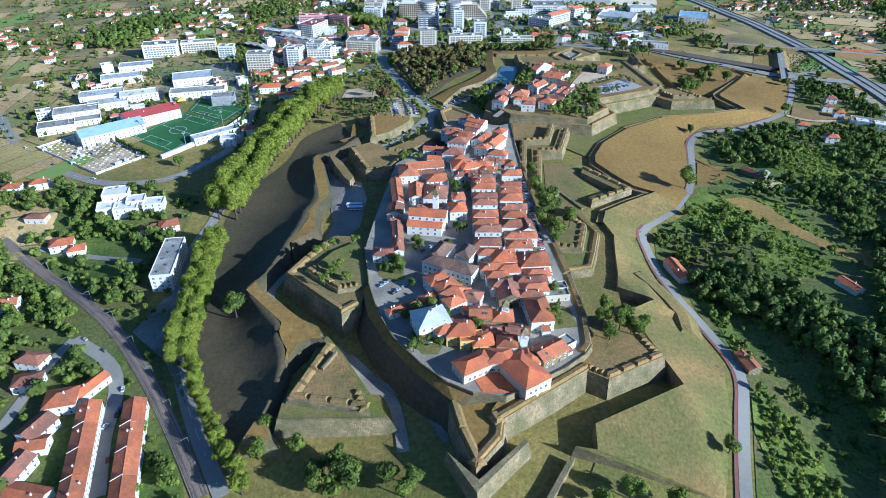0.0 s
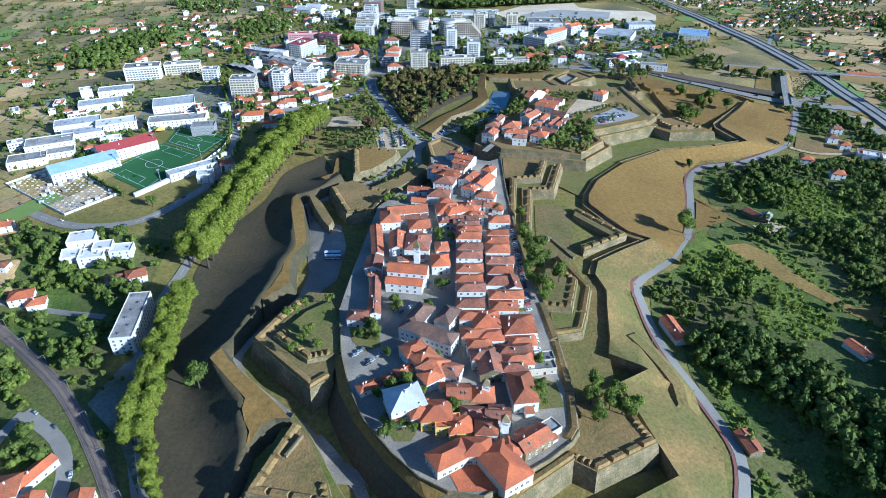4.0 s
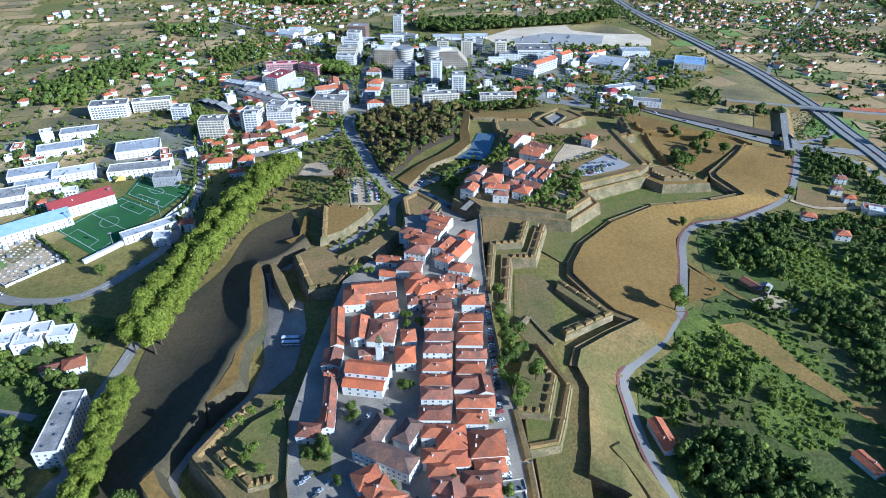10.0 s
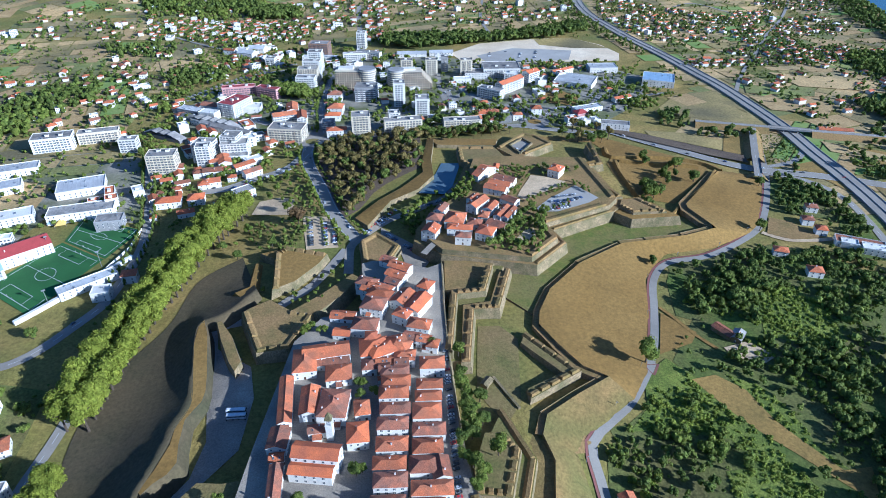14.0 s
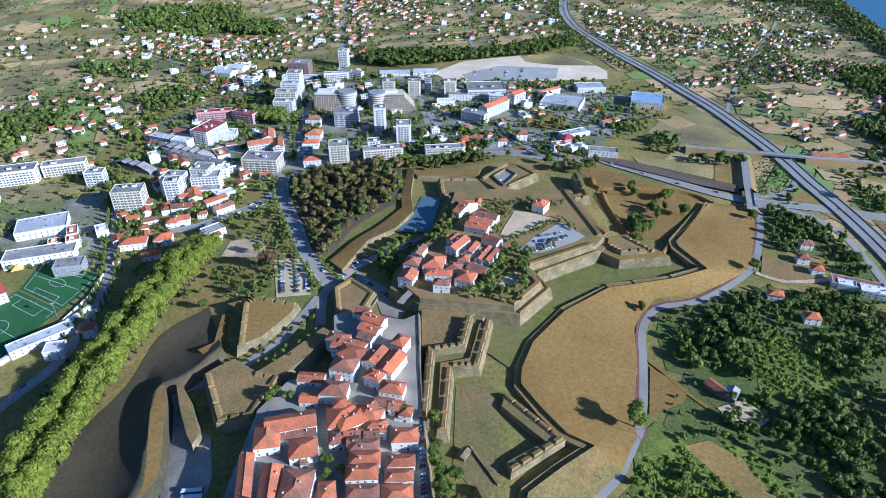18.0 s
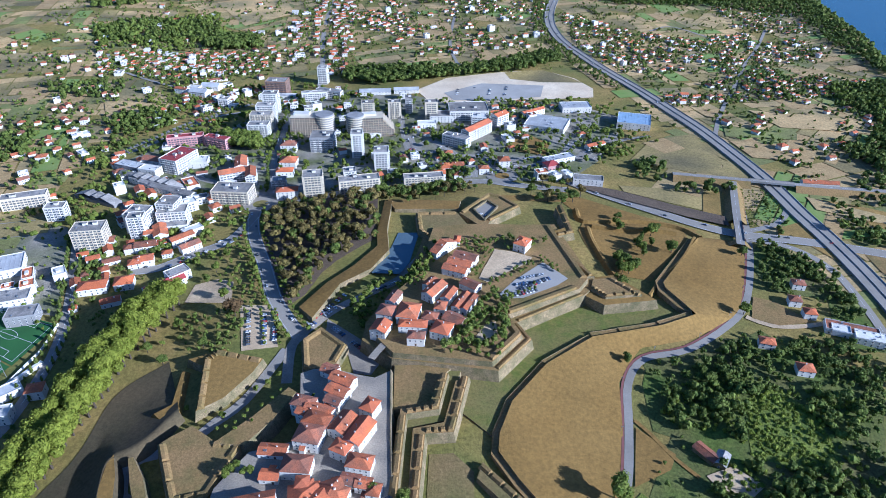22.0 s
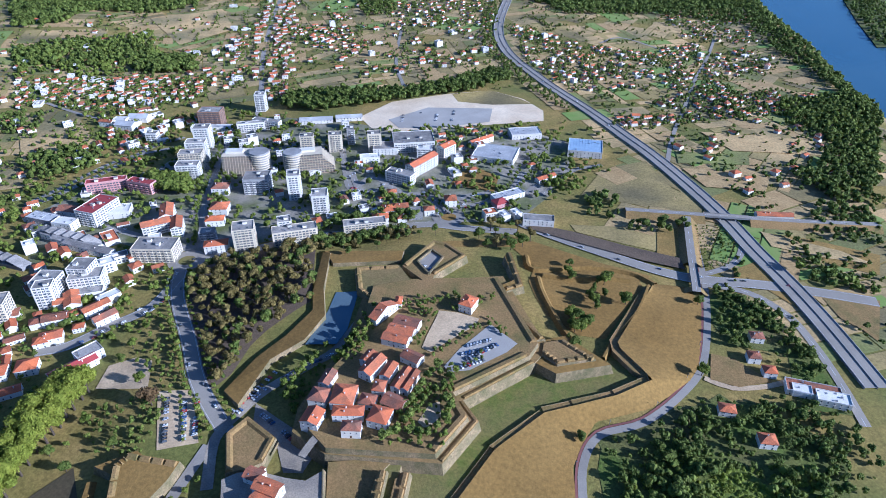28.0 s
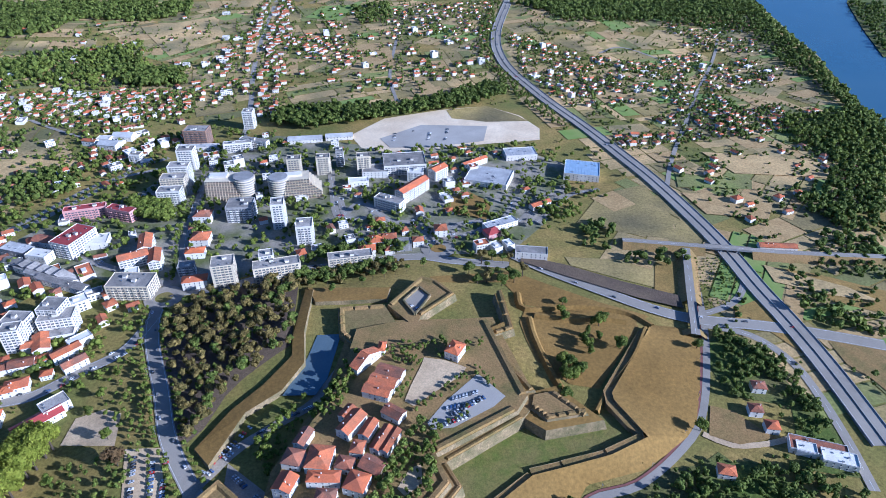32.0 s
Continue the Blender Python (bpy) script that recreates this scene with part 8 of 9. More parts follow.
# terraced rows by the railway
for line, n in ((TERRACE_EAST, 4), (TERRACE_WEST, 4)):
    (ax, ay), (bx, by) = line
    yaw = math.degrees(math.atan2(by - ay, bx - ax)) + 90
    for k in range(n):
        t = (k + .5) / n
        x, y = ax + (bx - ax) * t, ay + (by - ay) * t
        ob = building(x, y, 11, math.dist(line[0], line[1]) / n - 0.3, 7, yaw, "Gwt", gz(x, y), group="terraced houses by the railway", sides="EW")
        p = Geo()
        L = math.dist(line[0], line[1]) / n / 2
        p.face([(-6, -L, 6.9), (0, -L, 9.9), (0, -L, 10.3), (-6, -L, 7.4)], 0)
        p.box(-.1, .1, -L - .1, -L + .2, 9.4, 10.2, 0)
        put("party_wall", p.done("party_wall", M_WHITE), ob)

# ---------------------------------------------------------------- stadium
def pitch_lines(name, quad, label):
    root = tagged(new(name), label, "pitch marking", kind="structure")
    a, b, c, d = [Vector(p) for p in quad]

    def at(u, v):
        return (a * (1 - u) + b * u) * (1 - v) + (d * (1 - u) + c * u) * v

    def stroke(p, q, w=0.35):
        p, q = at(*p), at(*q)
        n = (q - p).normalized().orthogonal() * w / 2
        z = max(gz(p.x, p.y), gz(q.x, q.y)) + 0.75
        put("line", mesh_of("line", [(*(p - n), gz(p.x, p.y) + .7), (*(q - n), gz(q.x, q.y) + .7), (*(q + n), gz(q.x, q.y) + .7), (*(p + n), gz(p.x, p.y) + .7)], [(0, 1, 2, 3)], M_LINE), root)

    e = 0.06
    for p, q in (((e, e), (1 - e, e)), ((1 - e, e), (1 - e, 1 - e)), ((1 - e, 1 - e), (e, 1 - e)), ((e, 1 - e), (e, e)), ((e, .5), (1 - e, .5)),
                 ((.25, e), (.25, .2)), ((.75, e), (.75, .2)), ((.25, .2), (.75, .2)), ((.25, 1 - e), (.25, .8)), ((.75, 1 - e), (.75, .8)), ((.25, .8), (.75, .8))):
        stroke(p, q)
    for k in range(20):
        t0, t1 = k * math.tau / 20, (k + 1) * math.tau / 20
        stroke((.5 + .15 * math.cos(t0), .5 + .11 * math.sin(t0)), (.5 + .15 * math.cos(t1), .5 + .11 * math.sin(t1)))
    for v in (e, 1 - e):
        g = Geo()
        p, q = at(.44, v), at(.56, v)
        for r in (p, q):
            g.box(r.x - .1, r.x + .1, r.y - .1, r.y + .1, 0, 2.4, 0)
        goal = tagged(new("football_goal", g.done("goal_frame", M_LINE)), "white metal football goal on the pitch", "goal")
        goal.location.z = gz(p.x, p.y) + 0.5


pitch_lines("pitch_marking", PITCH, "white lines of the football pitch")
pitch_lines("pitch_marking", PITCH2, "white lines of the training pitch")
for x, y in ((-246, 560), (-226, 612), (-300, 596), (-283, 640)):
    g = Geo()
    g.box(-.2, .2, -.2, .2, -1, 16, 0)
    g.box(-1.4, 1.4, -.25, .25, 15, 16.2, 0, True)
    tagged(put("floodlight_mast", g.done("floodlight_mast", M_STEEL), None, pose(x, y, gz(x, y), 0, 0, 35)), "tall steel floodlight mast by the pitch", "floodlight")

# cemetery: tombs in rows
tombs = Geo()
cr = random.Random(12)
for i in range(24):
    for j in range(26):
        x, y = -391 + i * 5.2 + cr.uniform(-.6, .6), 500 + j * 4 + cr.uniform(-.5, .5)
        if inside(x, y, CEMETERY) and cr.random() < 0.85:
            z = gz(x, y)
            big = cr.random() < 0.12
            w, h = (1.6, cr.uniform(2.2, 3.4)) if big else (0.9, cr.uniform(.6, 1.3))
            tombs.box(x - w, x + w, y - w * .7, y + w * .7, z, z + h, cr.choice((0, 0, 1)))
tagged(new("tombs", tombs.done("tombs", M_WHITE, M_GREY)), "rows of white and grey marble tombs", "tombs", kind="stuff")


def wall_line(name, line, h, t, material, label, z=None):
    g = Geo()
    pts = line
    for a, b in zip(pts, pts[1:]):
        u = Vector((b[0] - a[0], b[1] - a[1])).normalized()
        n = Vector((-u.y, u.x)) * t / 2
        za, zb = (gz(*a), gz(*b)) if z is None else (z, z)
        q = [(a[0] + s * n.x, a[1] + s * n.y, za - 1) for s in (1, -1)] + [(b[0] + s * n.x, b[1] + s * n.y, zb - 1) for s in (-1, 1)]
        k = [(x, y, (za if i < 2 else zb) + h) for i, (x, y, _) in enumerate(q)]
        for i in range(4):
            j = (i + 1) % 4
            g.face([q[i], q[j], k[j], k[i]][::-1], 0)
        g.face(k[::-1], 0)
    return tagged(new(name, g.done(name, material)), label, "wall", kind="structure")


wall_line("cemetery_wall", CEMETERY + CEMETERY[:1], 2.2, .5, M_WHITE, "whitewashed cemetery wall")
wall_line("stadium_wall", [PITCH[1], (-222, 600), (-213, 640), PITCH2[2]], 2.6, .4, M_WHITE, "white wall along the stadium")
wall_line("stadium_wall", [(-262, 538), (-228, 585), (-205, 625)], 3.5, 3.0, M_WHITE, "white painted terrace of the stadium")
joined_trees("cypress_row", [(-319 + 47 * k / 13, 574 - 36 * k / 13) for k in range(14)], "column", 1.5, 7, M_LEAF_DARK, "row of slim cypresses by the pitch", 305)

# ---------------------------------------------------------------- vehicles
def car_meshes():
    out = []
    prof = [(-2.1, .35), (-2.1, .8), (-1.9, .92), (-1.3, 1.0), (1.0, .98), (1.9, .85), (2.1, .7), (2.1, .35)]
    cab = [(-1.75, .95), (-1.2, 1.45), (.3, 1.48), (1.05, .97)]
    for paint in CAR_PAINT:
        g = Geo()
        n = len(prof)
        for s in (-.85, .85):
            q = [(x, s, z) for x, z in prof]
            g.face(q[::-1] if s > 0 else q, 0)
        for i in range(n):
            a, b = prof[i], prof[(i + 1) % n]
            g.face([(a[0], -.85, a[1]), (a[0], .85, a[1]), (b[0], .85, b[1]), (b[0], -.85, b[1])], 0)
        g.face([(-1.15, -.66, 1.49), (.28, -.66, 1.52), (.28, .66, 1.52), (-1.15, .66, 1.49)], 0)
        body = g.done("body", paint)
        out.append(body)
    g = Geo()
    for s in (-1, 1):
        q = [(x, s * (.8 if z < 1.2 else .66), z) for x, z in cab]
        g.face(q if s < 0 else q[::-1], 0)
    for i in range(3):
        a, b = cab[i], cab[i + 1]
        wa, wb = (.8 if a[1] < 1.2 else .66), (.8 if b[1] < 1.2 else .66)
        g.face([(a[0], -wa, a[1]), (a[0], wa, a[1]), (b[0], wb, b[1]), (b[0], -wb, b[1])], 0)
    glass = g.done("glazing", M_GLASS)
    g = Geo()
    for i in range(8):
        t0, t1 = i * math.tau / 8, (i + 1) * math.tau / 8
        p, q = (math.cos(t0) * .32, math.sin(t0) * .32), (math.cos(t1) * .32, math.sin(t1) * .32)
        g.face([(p[0], -.1, p[1]), (q[0], -.1, q[1]), (q[0], .1, q[1]), (p[0], .1, p[1])], 0)
        g.face([(0, -.1, 0), (q[0], -.1, q[1]), (p[0], -.1, p[1])], 0)
        g.face([(0, .1, 0), (p[0], .1, p[1]), (q[0], .1, q[1])], 0)
    four = Geo()
    for wx in (-1.3, 1.3):
        for wy in (-.8, .8):
            k = len(four.v)
            four.v += [(x + wx, y + wy, z + .32) for x, y, z in g.v]
            four.f += [tuple(k + i for i in f) for f in g.f]
            four.s += g.s
    return out, glass, four.done("wheel_set", M_TYRE)


CAR_BODY, CAR_GLASS, CAR_WHEEL = car_meshes()
CAR_WORD = ["white", "silver", "black", "dark grey", "red", "blue"]
CR = random.Random(5)


def car(x, y, yaw, z=None, where="parked in a row", scale=1.0):
    k = CR.choice((0, 0, 0, 1, 1, 2, 2, 3, 3, 4, 5))
    root = tagged(new("car"), "%s hatchback car %s" % (CAR_WORD[k], where), "car", "cars")
    root.matrix_basis = pose(x, y, (gz(x, y) + .5) if z is None else z, 0, 0, yaw)
    put("body", CAR_BODY[k], root)
    put("glazing", CAR_GLASS, root)
    put("wheel_set", CAR_WHEEL, root)


def car_row(a, b, step, yaw, z=None, fill=0.8, where="parked in a row"):
    n = int(math.dist(a, b) / step)
    for i in range(n):
        if CR.random() < fill:
            t = (i + .5) / n
            car(a[0] + (b[0] - a[0]) * t, a[1] + (b[1] - a[1]) * t, yaw + CR.uniform(-4, 4), z, where)


car_row((68.5, 300), (64, 480), 3.0, 20, 0.05, .8, "parked along the town wall street")
car_row((-55, 672), (-48, 628), 2.9, 15, None, .8)
car_row((-42, 672), (-35, 628), 2.9, 15, None, .8)
car_row((-32, 668), (-28, 632), 2.9, 15, None, .7)
car_row((-5, 652), (25, 690), 3.0, -35, None, .7)
car_row((15, 650), (50, 612), 3.0, 40, None, .8)
car_row((-30, 305), (-20, 318), 2.9, 35, 0.05, .8, "parked in the old town")
car_row((-38, 312), (-28, 326), 2.9, 35, 0.05, .8, "parked in the old town")
car_row((-14, 352), (-4, 362), 2.9, 60, 0.05, .7, "parked in the old town")
car_row((20, 305), (30, 296), 2.9, 60, 0.05, .7, "parked in the old town")
car_row((178, 685), (200, 690), 2.8, 70, 3.9, .9, "parked under trees")
car_row((172, 676), (196, 680), 2.8, 70, 3.9, .9, "parked under trees")
car_row((-178, 210), (-172, 240), 6, 75, None, .7, "parked by terraced houses")
for line, step, n in ((N_AVENUE, 28, 16), (MOTORWAY, 110, 9), (LINK_ROAD, 40, 7), (LONG_STREET, 60, 4), (N_AVENUE_W, 18, 6), (STADIUM_ROAD, 60, 6), (STREET_A, 20, 8), (STREET_C, 20, 4)):
    for p, d in along(line, step)[:n]:
        s = CR.choice((-3, 3))
        up = {id(MOTORWAY): 1.55, id(LINK_ROAD): 1.05}.get(id(line), .5)
        x, y = p.x - d.y * s, p.y + d.x * s
        car(x, y, math.degrees(math.atan2(d.y, d.x)) + (180 if s > 0 else 0), gz(x, y) + up, "on the road")


def coach(x, y, yaw):
    root = tagged(new("coach"), "white tour coach with dark windows in the coach park", "coach", "coaches")
    root.matrix_basis = pose(x, y, gz(x, y) + .45, 0, 0, yaw)
    g = Geo()
    g.box(-6, 6, -1.25, 1.25, .4, 3.3, 0, True)
    g.box(-5.5, 5.2, -1.0, 1.0, 3.3, 3.45, 0)
    put("body", g.done("body", CAR_PAINT[0]), root)
    g = Geo()
    g.box(-5.8, 5.9, -1.28, 1.28, 1.6, 2.7, 0, True)
    g.box(5.9, 6.03, -1.1, 1.1, 1.3, 2.8, 0, True)
    put("glazing", g.done("glazing", M_GLASS), root)
    for wx in (-3.6, 3.8):
        for wy in (-1.15, 1.15):
            put("wheel", CAR_WHEEL, root, pose(wx, wy, .48) @ Matrix.Diagonal((1.5, 1.5, 1.5, 1)))


coach(-70, 438.5, 2)
coach(-69, 434.5, 2)

# ---------------------------------------------------------------- countryside
FR = np.random.default_rng(44)


def countryside():
    """Strips of fields between lanes, in blocks that share a direction, joined crop by crop."""
    acc = {k: ([], []) for k in range(5)}
    for bx in range(-1150, 1200, 150):
        for by in range(250, 2600, 150):
            cx, cy = bx + FR.uniform(-30, 30), by + FR.uniform(-30, 30)
            if -330 < cx < 470 and cy < 1330 or cx > 900 + (cy - 900) * .3 or (cx < -330 and cy < 350) or (cx > 440 and cy < 640):
                continue
            a = FR.choice((0.15, 0.2, 1.7, 1.75, 0.9)) + FR.normal(0, .08)
            u, w = Vector((math.cos(a), math.sin(a))), Vector((-math.sin(a), math.cos(a)))
            t = -85.0
            while t < 85:
                d = FR.uniform(14, 42)
                s0, s1 = -75 + FR.uniform(0, 25), 75 - FR.uniform(0, 25)
                for e0, e1 in ((s0, FR.uniform(-15, 15)), (None, s1)):
                    e0 = last if e0 is None else e0
                    last = e1 + 2
                    k = FR.choice(5, p=(.36, .16, .26, .08, .14))
                    if FR.random() < 0.95:
                        v, f = acc[k]
                        n = len(v)
                        m = 4
                        for i in range(m + 1):
                            for tt in (t, t + d - 2):
                                q = Vector((cx, cy)) + u * (e0 + (e1 - e0) * i / m) + w * tt
                                v.append((q.x, q.y, gz(q.x, q.y) + .35 + .08 * k))
                        for i in range(m):
                            f.append((n + 2 * i, n + 2 * i + 2, n + 2 * i + 3, n + 2 * i + 1))
                t += d
    for k, (v, f) in acc.items():
        tagged(new("fields", mesh_of("fields", v, f, M_FIELD[k])), ("dry straw-coloured strip fields", "green strip fields", "olive meadow strips", "bright green crop strips", "ploughed brown strips")[k], "fields", kind="stuff")


countryside()
VR = random.Random(9)


def far_house_meshes():
    out = []
    for w, d, h, form in ((11, 9, 6, "h"), (13, 9, 6, "g"), (9, 9, 5, "h"), (16, 8, 4, "g"), (10, 12, 7, "h")):
        g = Geo()
        g.box(-w / 2, w / 2, -d / 2, d / 2, -4, h, 0)
        r, top, al = pitched_roof(form, w, d, h, .42)
        if form == "g":
            for s in (-1, 1):
                g.face([(s * w / 2, -d / 2, h), (s * w / 2, d / 2, h), (s * w / 2, 0, top - .3)], 0)
        for k in range(int(w // 3.2)):
            for fl in range(int(h // 3)):
                xx = -w / 2 + 1.6 + k * 3.2
                g.box(xx - .55, xx + .55, -d / 2 - .06, -d / 2, .9 + 3 * fl, 2.2 + 3 * fl, 1, True)
        for k in range(int(d // 3.2)):
            yy = -d / 2 + 1.6 + k * 3.2
            g.box(w / 2, w / 2 + .06, yy - .55, yy + .55, .9, 2.2, 1, True)
        out.append((g.done("walls", M_WHITE, M_GLASS), [r.done("roof", m, M_WHITE) for m in (M_TILE, M_TILE_NEW, M_TILE_OLD)]))
    return out


FAR_HOUSE = far_house_meshes()


def flat_house_meshes():
    out = []
    for w, d, h in ((12, 10, 6.5), (16, 12, 9.5), (20, 10, 6.5), (14, 14, 12.5), (24, 14, 5)):
        g = Geo()
        g.box(-w / 2, w / 2, -d / 2, d / 2, -4, h, 0)
        for x0, x1, y0, y1 in ((-w / 2, w / 2, -d / 2, -d / 2 + .3), (-w / 2, w / 2, d / 2 - .3, d / 2), (-w / 2, -w / 2 + .3, -d / 2 + .3, d / 2 - .3), (w / 2 - .3, w / 2, -d / 2 + .3, d / 2 - .3)):
            g.box(x0, x1, y0, y1, h, h + .8, 0)
        for fl in range(int(h // 3)):
            for k in range(int(w // 3.2)):
                xx = -w / 2 + 1.8 + k * 3.2
                g.box(xx - .9, xx + .9, -d / 2 - .06, -d / 2, .8 + 3 * fl, 2.3 + 3 * fl, 1, True)
            for k in range(int(d // 3.2)):
                yy = -d / 2 + 1.8 + k * 3.2
                g.box(w / 2, w / 2 + .06, yy - .9, yy + .9, .8 + 3 * fl, 2.3 + 3 * fl, 1, True)
        r = Geo()
        r.face([(-w / 2 + .3, -d / 2 + .3, h + .04), (w / 2 - .3, -d / 2 + .3, h + .04), (w / 2 - .3, d / 2 - .3, h + .04), (-w / 2 + .3, d / 2 - .3, h + .04)], 0)
        r.box(-w * .2, w * .1, -d * .1, d * .2, h + .04, h + 1.8, 1)
        out.append((g.done("walls", M_WHITE, M_GLASS), [r.done("roof", m, M_WHITE) for m in (M_FLATROOF, M_WHITE, M_TILE)]))
    return out


FLAT_HOUSE = flat_house_meshes()
FAR_SEEN = []
GARDENS = []


def village(poly, n, turn, far=False, big=1.0, flat=0.0):
    xs, ys = [p[0] for p in poly], [p[1] for p in poly]
    made = tries = 0
    gather = Geo()
    while made < n and tries < n * 30:
        tries += 1
        x, y = VR.uniform(min(xs), max(xs)), VR.uniform(min(ys), max(ys))
        if not inside(x, y, poly) or any(abs(x - a) < 13 * big and abs(y - b) < 12 * big for a, b in FAR_SEEN):
            continue
        if any(near_line(x, y, ln, w) for ln, w in ((MOTORWAY, 22), (LONG_STREET, 11), (LANE_1, 9), (LANE_2, 9), (STREET_10, 11), (STREET_12, 11), (STREET_13, 11), (STREET_11, 11), (N_AVENUE, 14), (N_AVENUE_W, 13), (STREET_A, 11), (STREET_B, 11), (STREET_C, 11))):
            continue
        FAR_SEEN.append((x, y))
        made += 1
        is_flat = VR.random() < flat
        wl, roofs = VR.choice(FLAT_HOUSE if is_flat else FAR_HOUSE)
        k = VR.choice((0, 0, 1, 1, 2))
        if far:
            s = VR.uniform(.7, 1.0) * big
            GARDENS.append((x, y))
            m = pose(x, y, gz(x, y), 0, 0, turn + VR.choice((0, 90)) + VR.uniform(-9, 9)) @ Matrix.Diagonal((s, s, s, 1))
            for me, slots in ((wl, (0, 1)), (roofs[k], ((5, 0, 2)[k] if is_flat else 2 + k, 0))):
                b = len(gather.v)
                gather.v += [tuple(m @ q.co) for q in me.vertices]
                gather.f += [tuple(b + i for i in q.vertices) for q in me.polygons]
                gather.s += [slots[q.material_index] for q in me.polygons]
            continue
        root = tagged(new("house"), "white %s house with %s roof" % (("town", ("flat grey", "flat white", "flat red")[k]) if is_flat else ("village", ("clay-tiled", "orange-tiled", "weathered brown")[k])), "house", "village houses")
        s = VR.uniform(.85, 1.2) * big
        root.matrix_basis = pose(x, y, gz(x, y), 0, 0, turn + VR.choice((0, 90)) + VR.uniform(-9, 9)) @ Matrix.Diagonal((s, s, s, 1))
        put("wall", wl, root)
        put("roof", roofs[k], root)
    if far:
        tagged(new("far_houses", gather.done("far_houses", M_WHITE, M_GLASS, M_TILE, M_TILE_NEW, M_TILE_OLD, M_FLATROOF)), "far white village houses with red tiled roofs", "houses", kind="stuff")


for row in CITY_ROWS + GROUND_ROWS:
    FAR_SEEN += [(r[0], r[1]) for r in row]
village(VILLAGE_A, 140, 10, True, big=.9, flat=.15)
village([(-800, 1330), (-160, 1330), (-180, 1560), (-420, 1600), (-800, 1560)], 45, 25, True, flat=.15)
village([(-640, 1560), (-80, 1560), (-60, 2150), (-560, 2150)], 40, 5, True, flat=.2)
village([(0, 1500), (420, 1480), (400, 2100), (0, 2100)], 80, 15, True, flat=.2)
village([(-460, 880), (-300, 900), (-300, 1300), (-480, 1300)], 35, 35, True, flat=.2)
village([(520, 900), (800, 1000), (900, 1300), (560, 1250)], 40, 20, True)
village(VILLAGE_B, 95, 5, True, big=1.15)
village(VILLAGE_C, 35, 20, True)
village(VILLAGE_D, 85, 30, True, big=.85)
village(VILLAGE_E, 205, 25, True, big=.8, flat=.15)
village(VILLAGE_F, 80, 15, True, big=.7)
village(VILLAGE_G, 9, 0, True)
village(VILLAGE_H, 60, 30, True, big=.75)
village(VILLAGE_I, 45, 20, True, big=1.1)
village(VILLAGE_J, 36, 30, True, flat=.2)
village(VILLAGE_K, 30, 10, True, flat=.3)
village(VILLAGE_L, 12, 5, True)
village(VILLAGE_M, 26, 30, flat=0.3)
village(CITY_PAVE, 62, 12, True, flat=0.4)
village(VILLAGE_N, 12, 0, True, flat=.3)
village(VILLAGE_O, 14, 20, True)
village(WEST_PAVE, 14, 25, True, flat=.85)

garden_v, garden_f, garden_k = [], [], 0
GR = np.random.default_rng(77)
GARDEN_TREE = [crown_arrays(950 + i, 12, r, "far", 7, 1.7) for i, r in enumerate((7.0, 6.0, 8.5))]
for x, y in GARDENS:
    for j in range(5):
        a, r = GR.uniform(0, 6.28), GR.uniform(8, 22)
        px, py = x + math.cos(a) * r, y + math.sin(a) * r
        v, f = GARDEN_TREE[GR.integers(3)]
        s = GR.uniform(3.5, 8.0) / 12
        garden_v.append(v * s + np.array([px, py, gz(px, py) - 1.2 * s]))
        garden_f += [tuple(i + garden_k for i in q) for q in f]
        garden_k += len(v)
tagged(new("village_trees", mesh_of("village_trees", np.concatenate(garden_v).tolist(), garden_f, M_LEAF_DARK)), "garden trees and bushes round the village houses", "trees", kind="stuff")

COUNTRY_N = [(-700, 1330), (420, 1330), (420, 2150), (-700, 2150)]
COUNTRY_E = [(520, 880), (950, 1000), (1040, 1500), (1100, 1900), (560, 2100), (440, 1500), (510, 1100)]
COUNTRY_W = [(-800, 600), (-420, 560), (-320, 760), (-330, 1330), (-800, 1330)]
FAR_AVOID = [(MOTORWAY, 18), (LONG_STREET, 9), (LANE_1, 6), (LANE_4, 6)]
for k, (poly, sp) in enumerate(((COUNTRY_N, 26.0), (COUNTRY_E, 20.0), (COUNTRY_W, 18.0))):
    wood("scattered_trees", poly, sp, (("far", 6.0), ("far", 5.0)), M_LEAF_DARK, "scattered dark trees between fields and houses", 61 + k, (3, 9), 14, 1.6, FAR_AVOID, 0.45)
    wood("hedges", poly, sp * 1.9, (("far", 6.0), ("far", 7.0)), M_LEAF, "green hedges and bushes between fields", 66 + k, (2, 6), 14, 1.6, FAR_AVOID, 0.6)
# hedgerows and small copses that follow the field edges
hedge_v, hedge_f, hedge_k = [], [], 0
HR = np.random.default_rng(91)
HEDGE = [crown_arrays(900 + i, 12, r, "far", 14, 1.7) for i, r in enumerate((6.0, 5.0, 7.0))]
for k in range(520):
    x, y = HR.uniform(-900, 1050), HR.uniform(620, 2250)
    if -330 < x < 430 and y < 1340 or x > 880 + (y - 900) * .28:
        continue
    a, n = HR.choice((0.17, 1.72, 0.9)) + HR.normal(0, .1), HR.integers(5, 16)
    for j in range(n):
        px, py = x + math.cos(a) * j * 6.5 + HR.normal(0, 2.2), y + math.sin(a) * j * 6.5 + HR.normal(0, 2.2)
        if near_line(px, py, MOTORWAY, 20) or near_line(px, py, LONG_STREET, 9):
            continue
        if j % 4 == 3:
            continue
        v, f = HEDGE[HR.integers(3)]
        s = HR.uniform(2.5, 8.5) / 12
        hedge_v.append(v * s + np.array([px, py, gz(px, py) - 1.2 * s]))
        hedge_f += [tuple(i + hedge_k for i in q) for q in f]
        hedge_k += len(v)
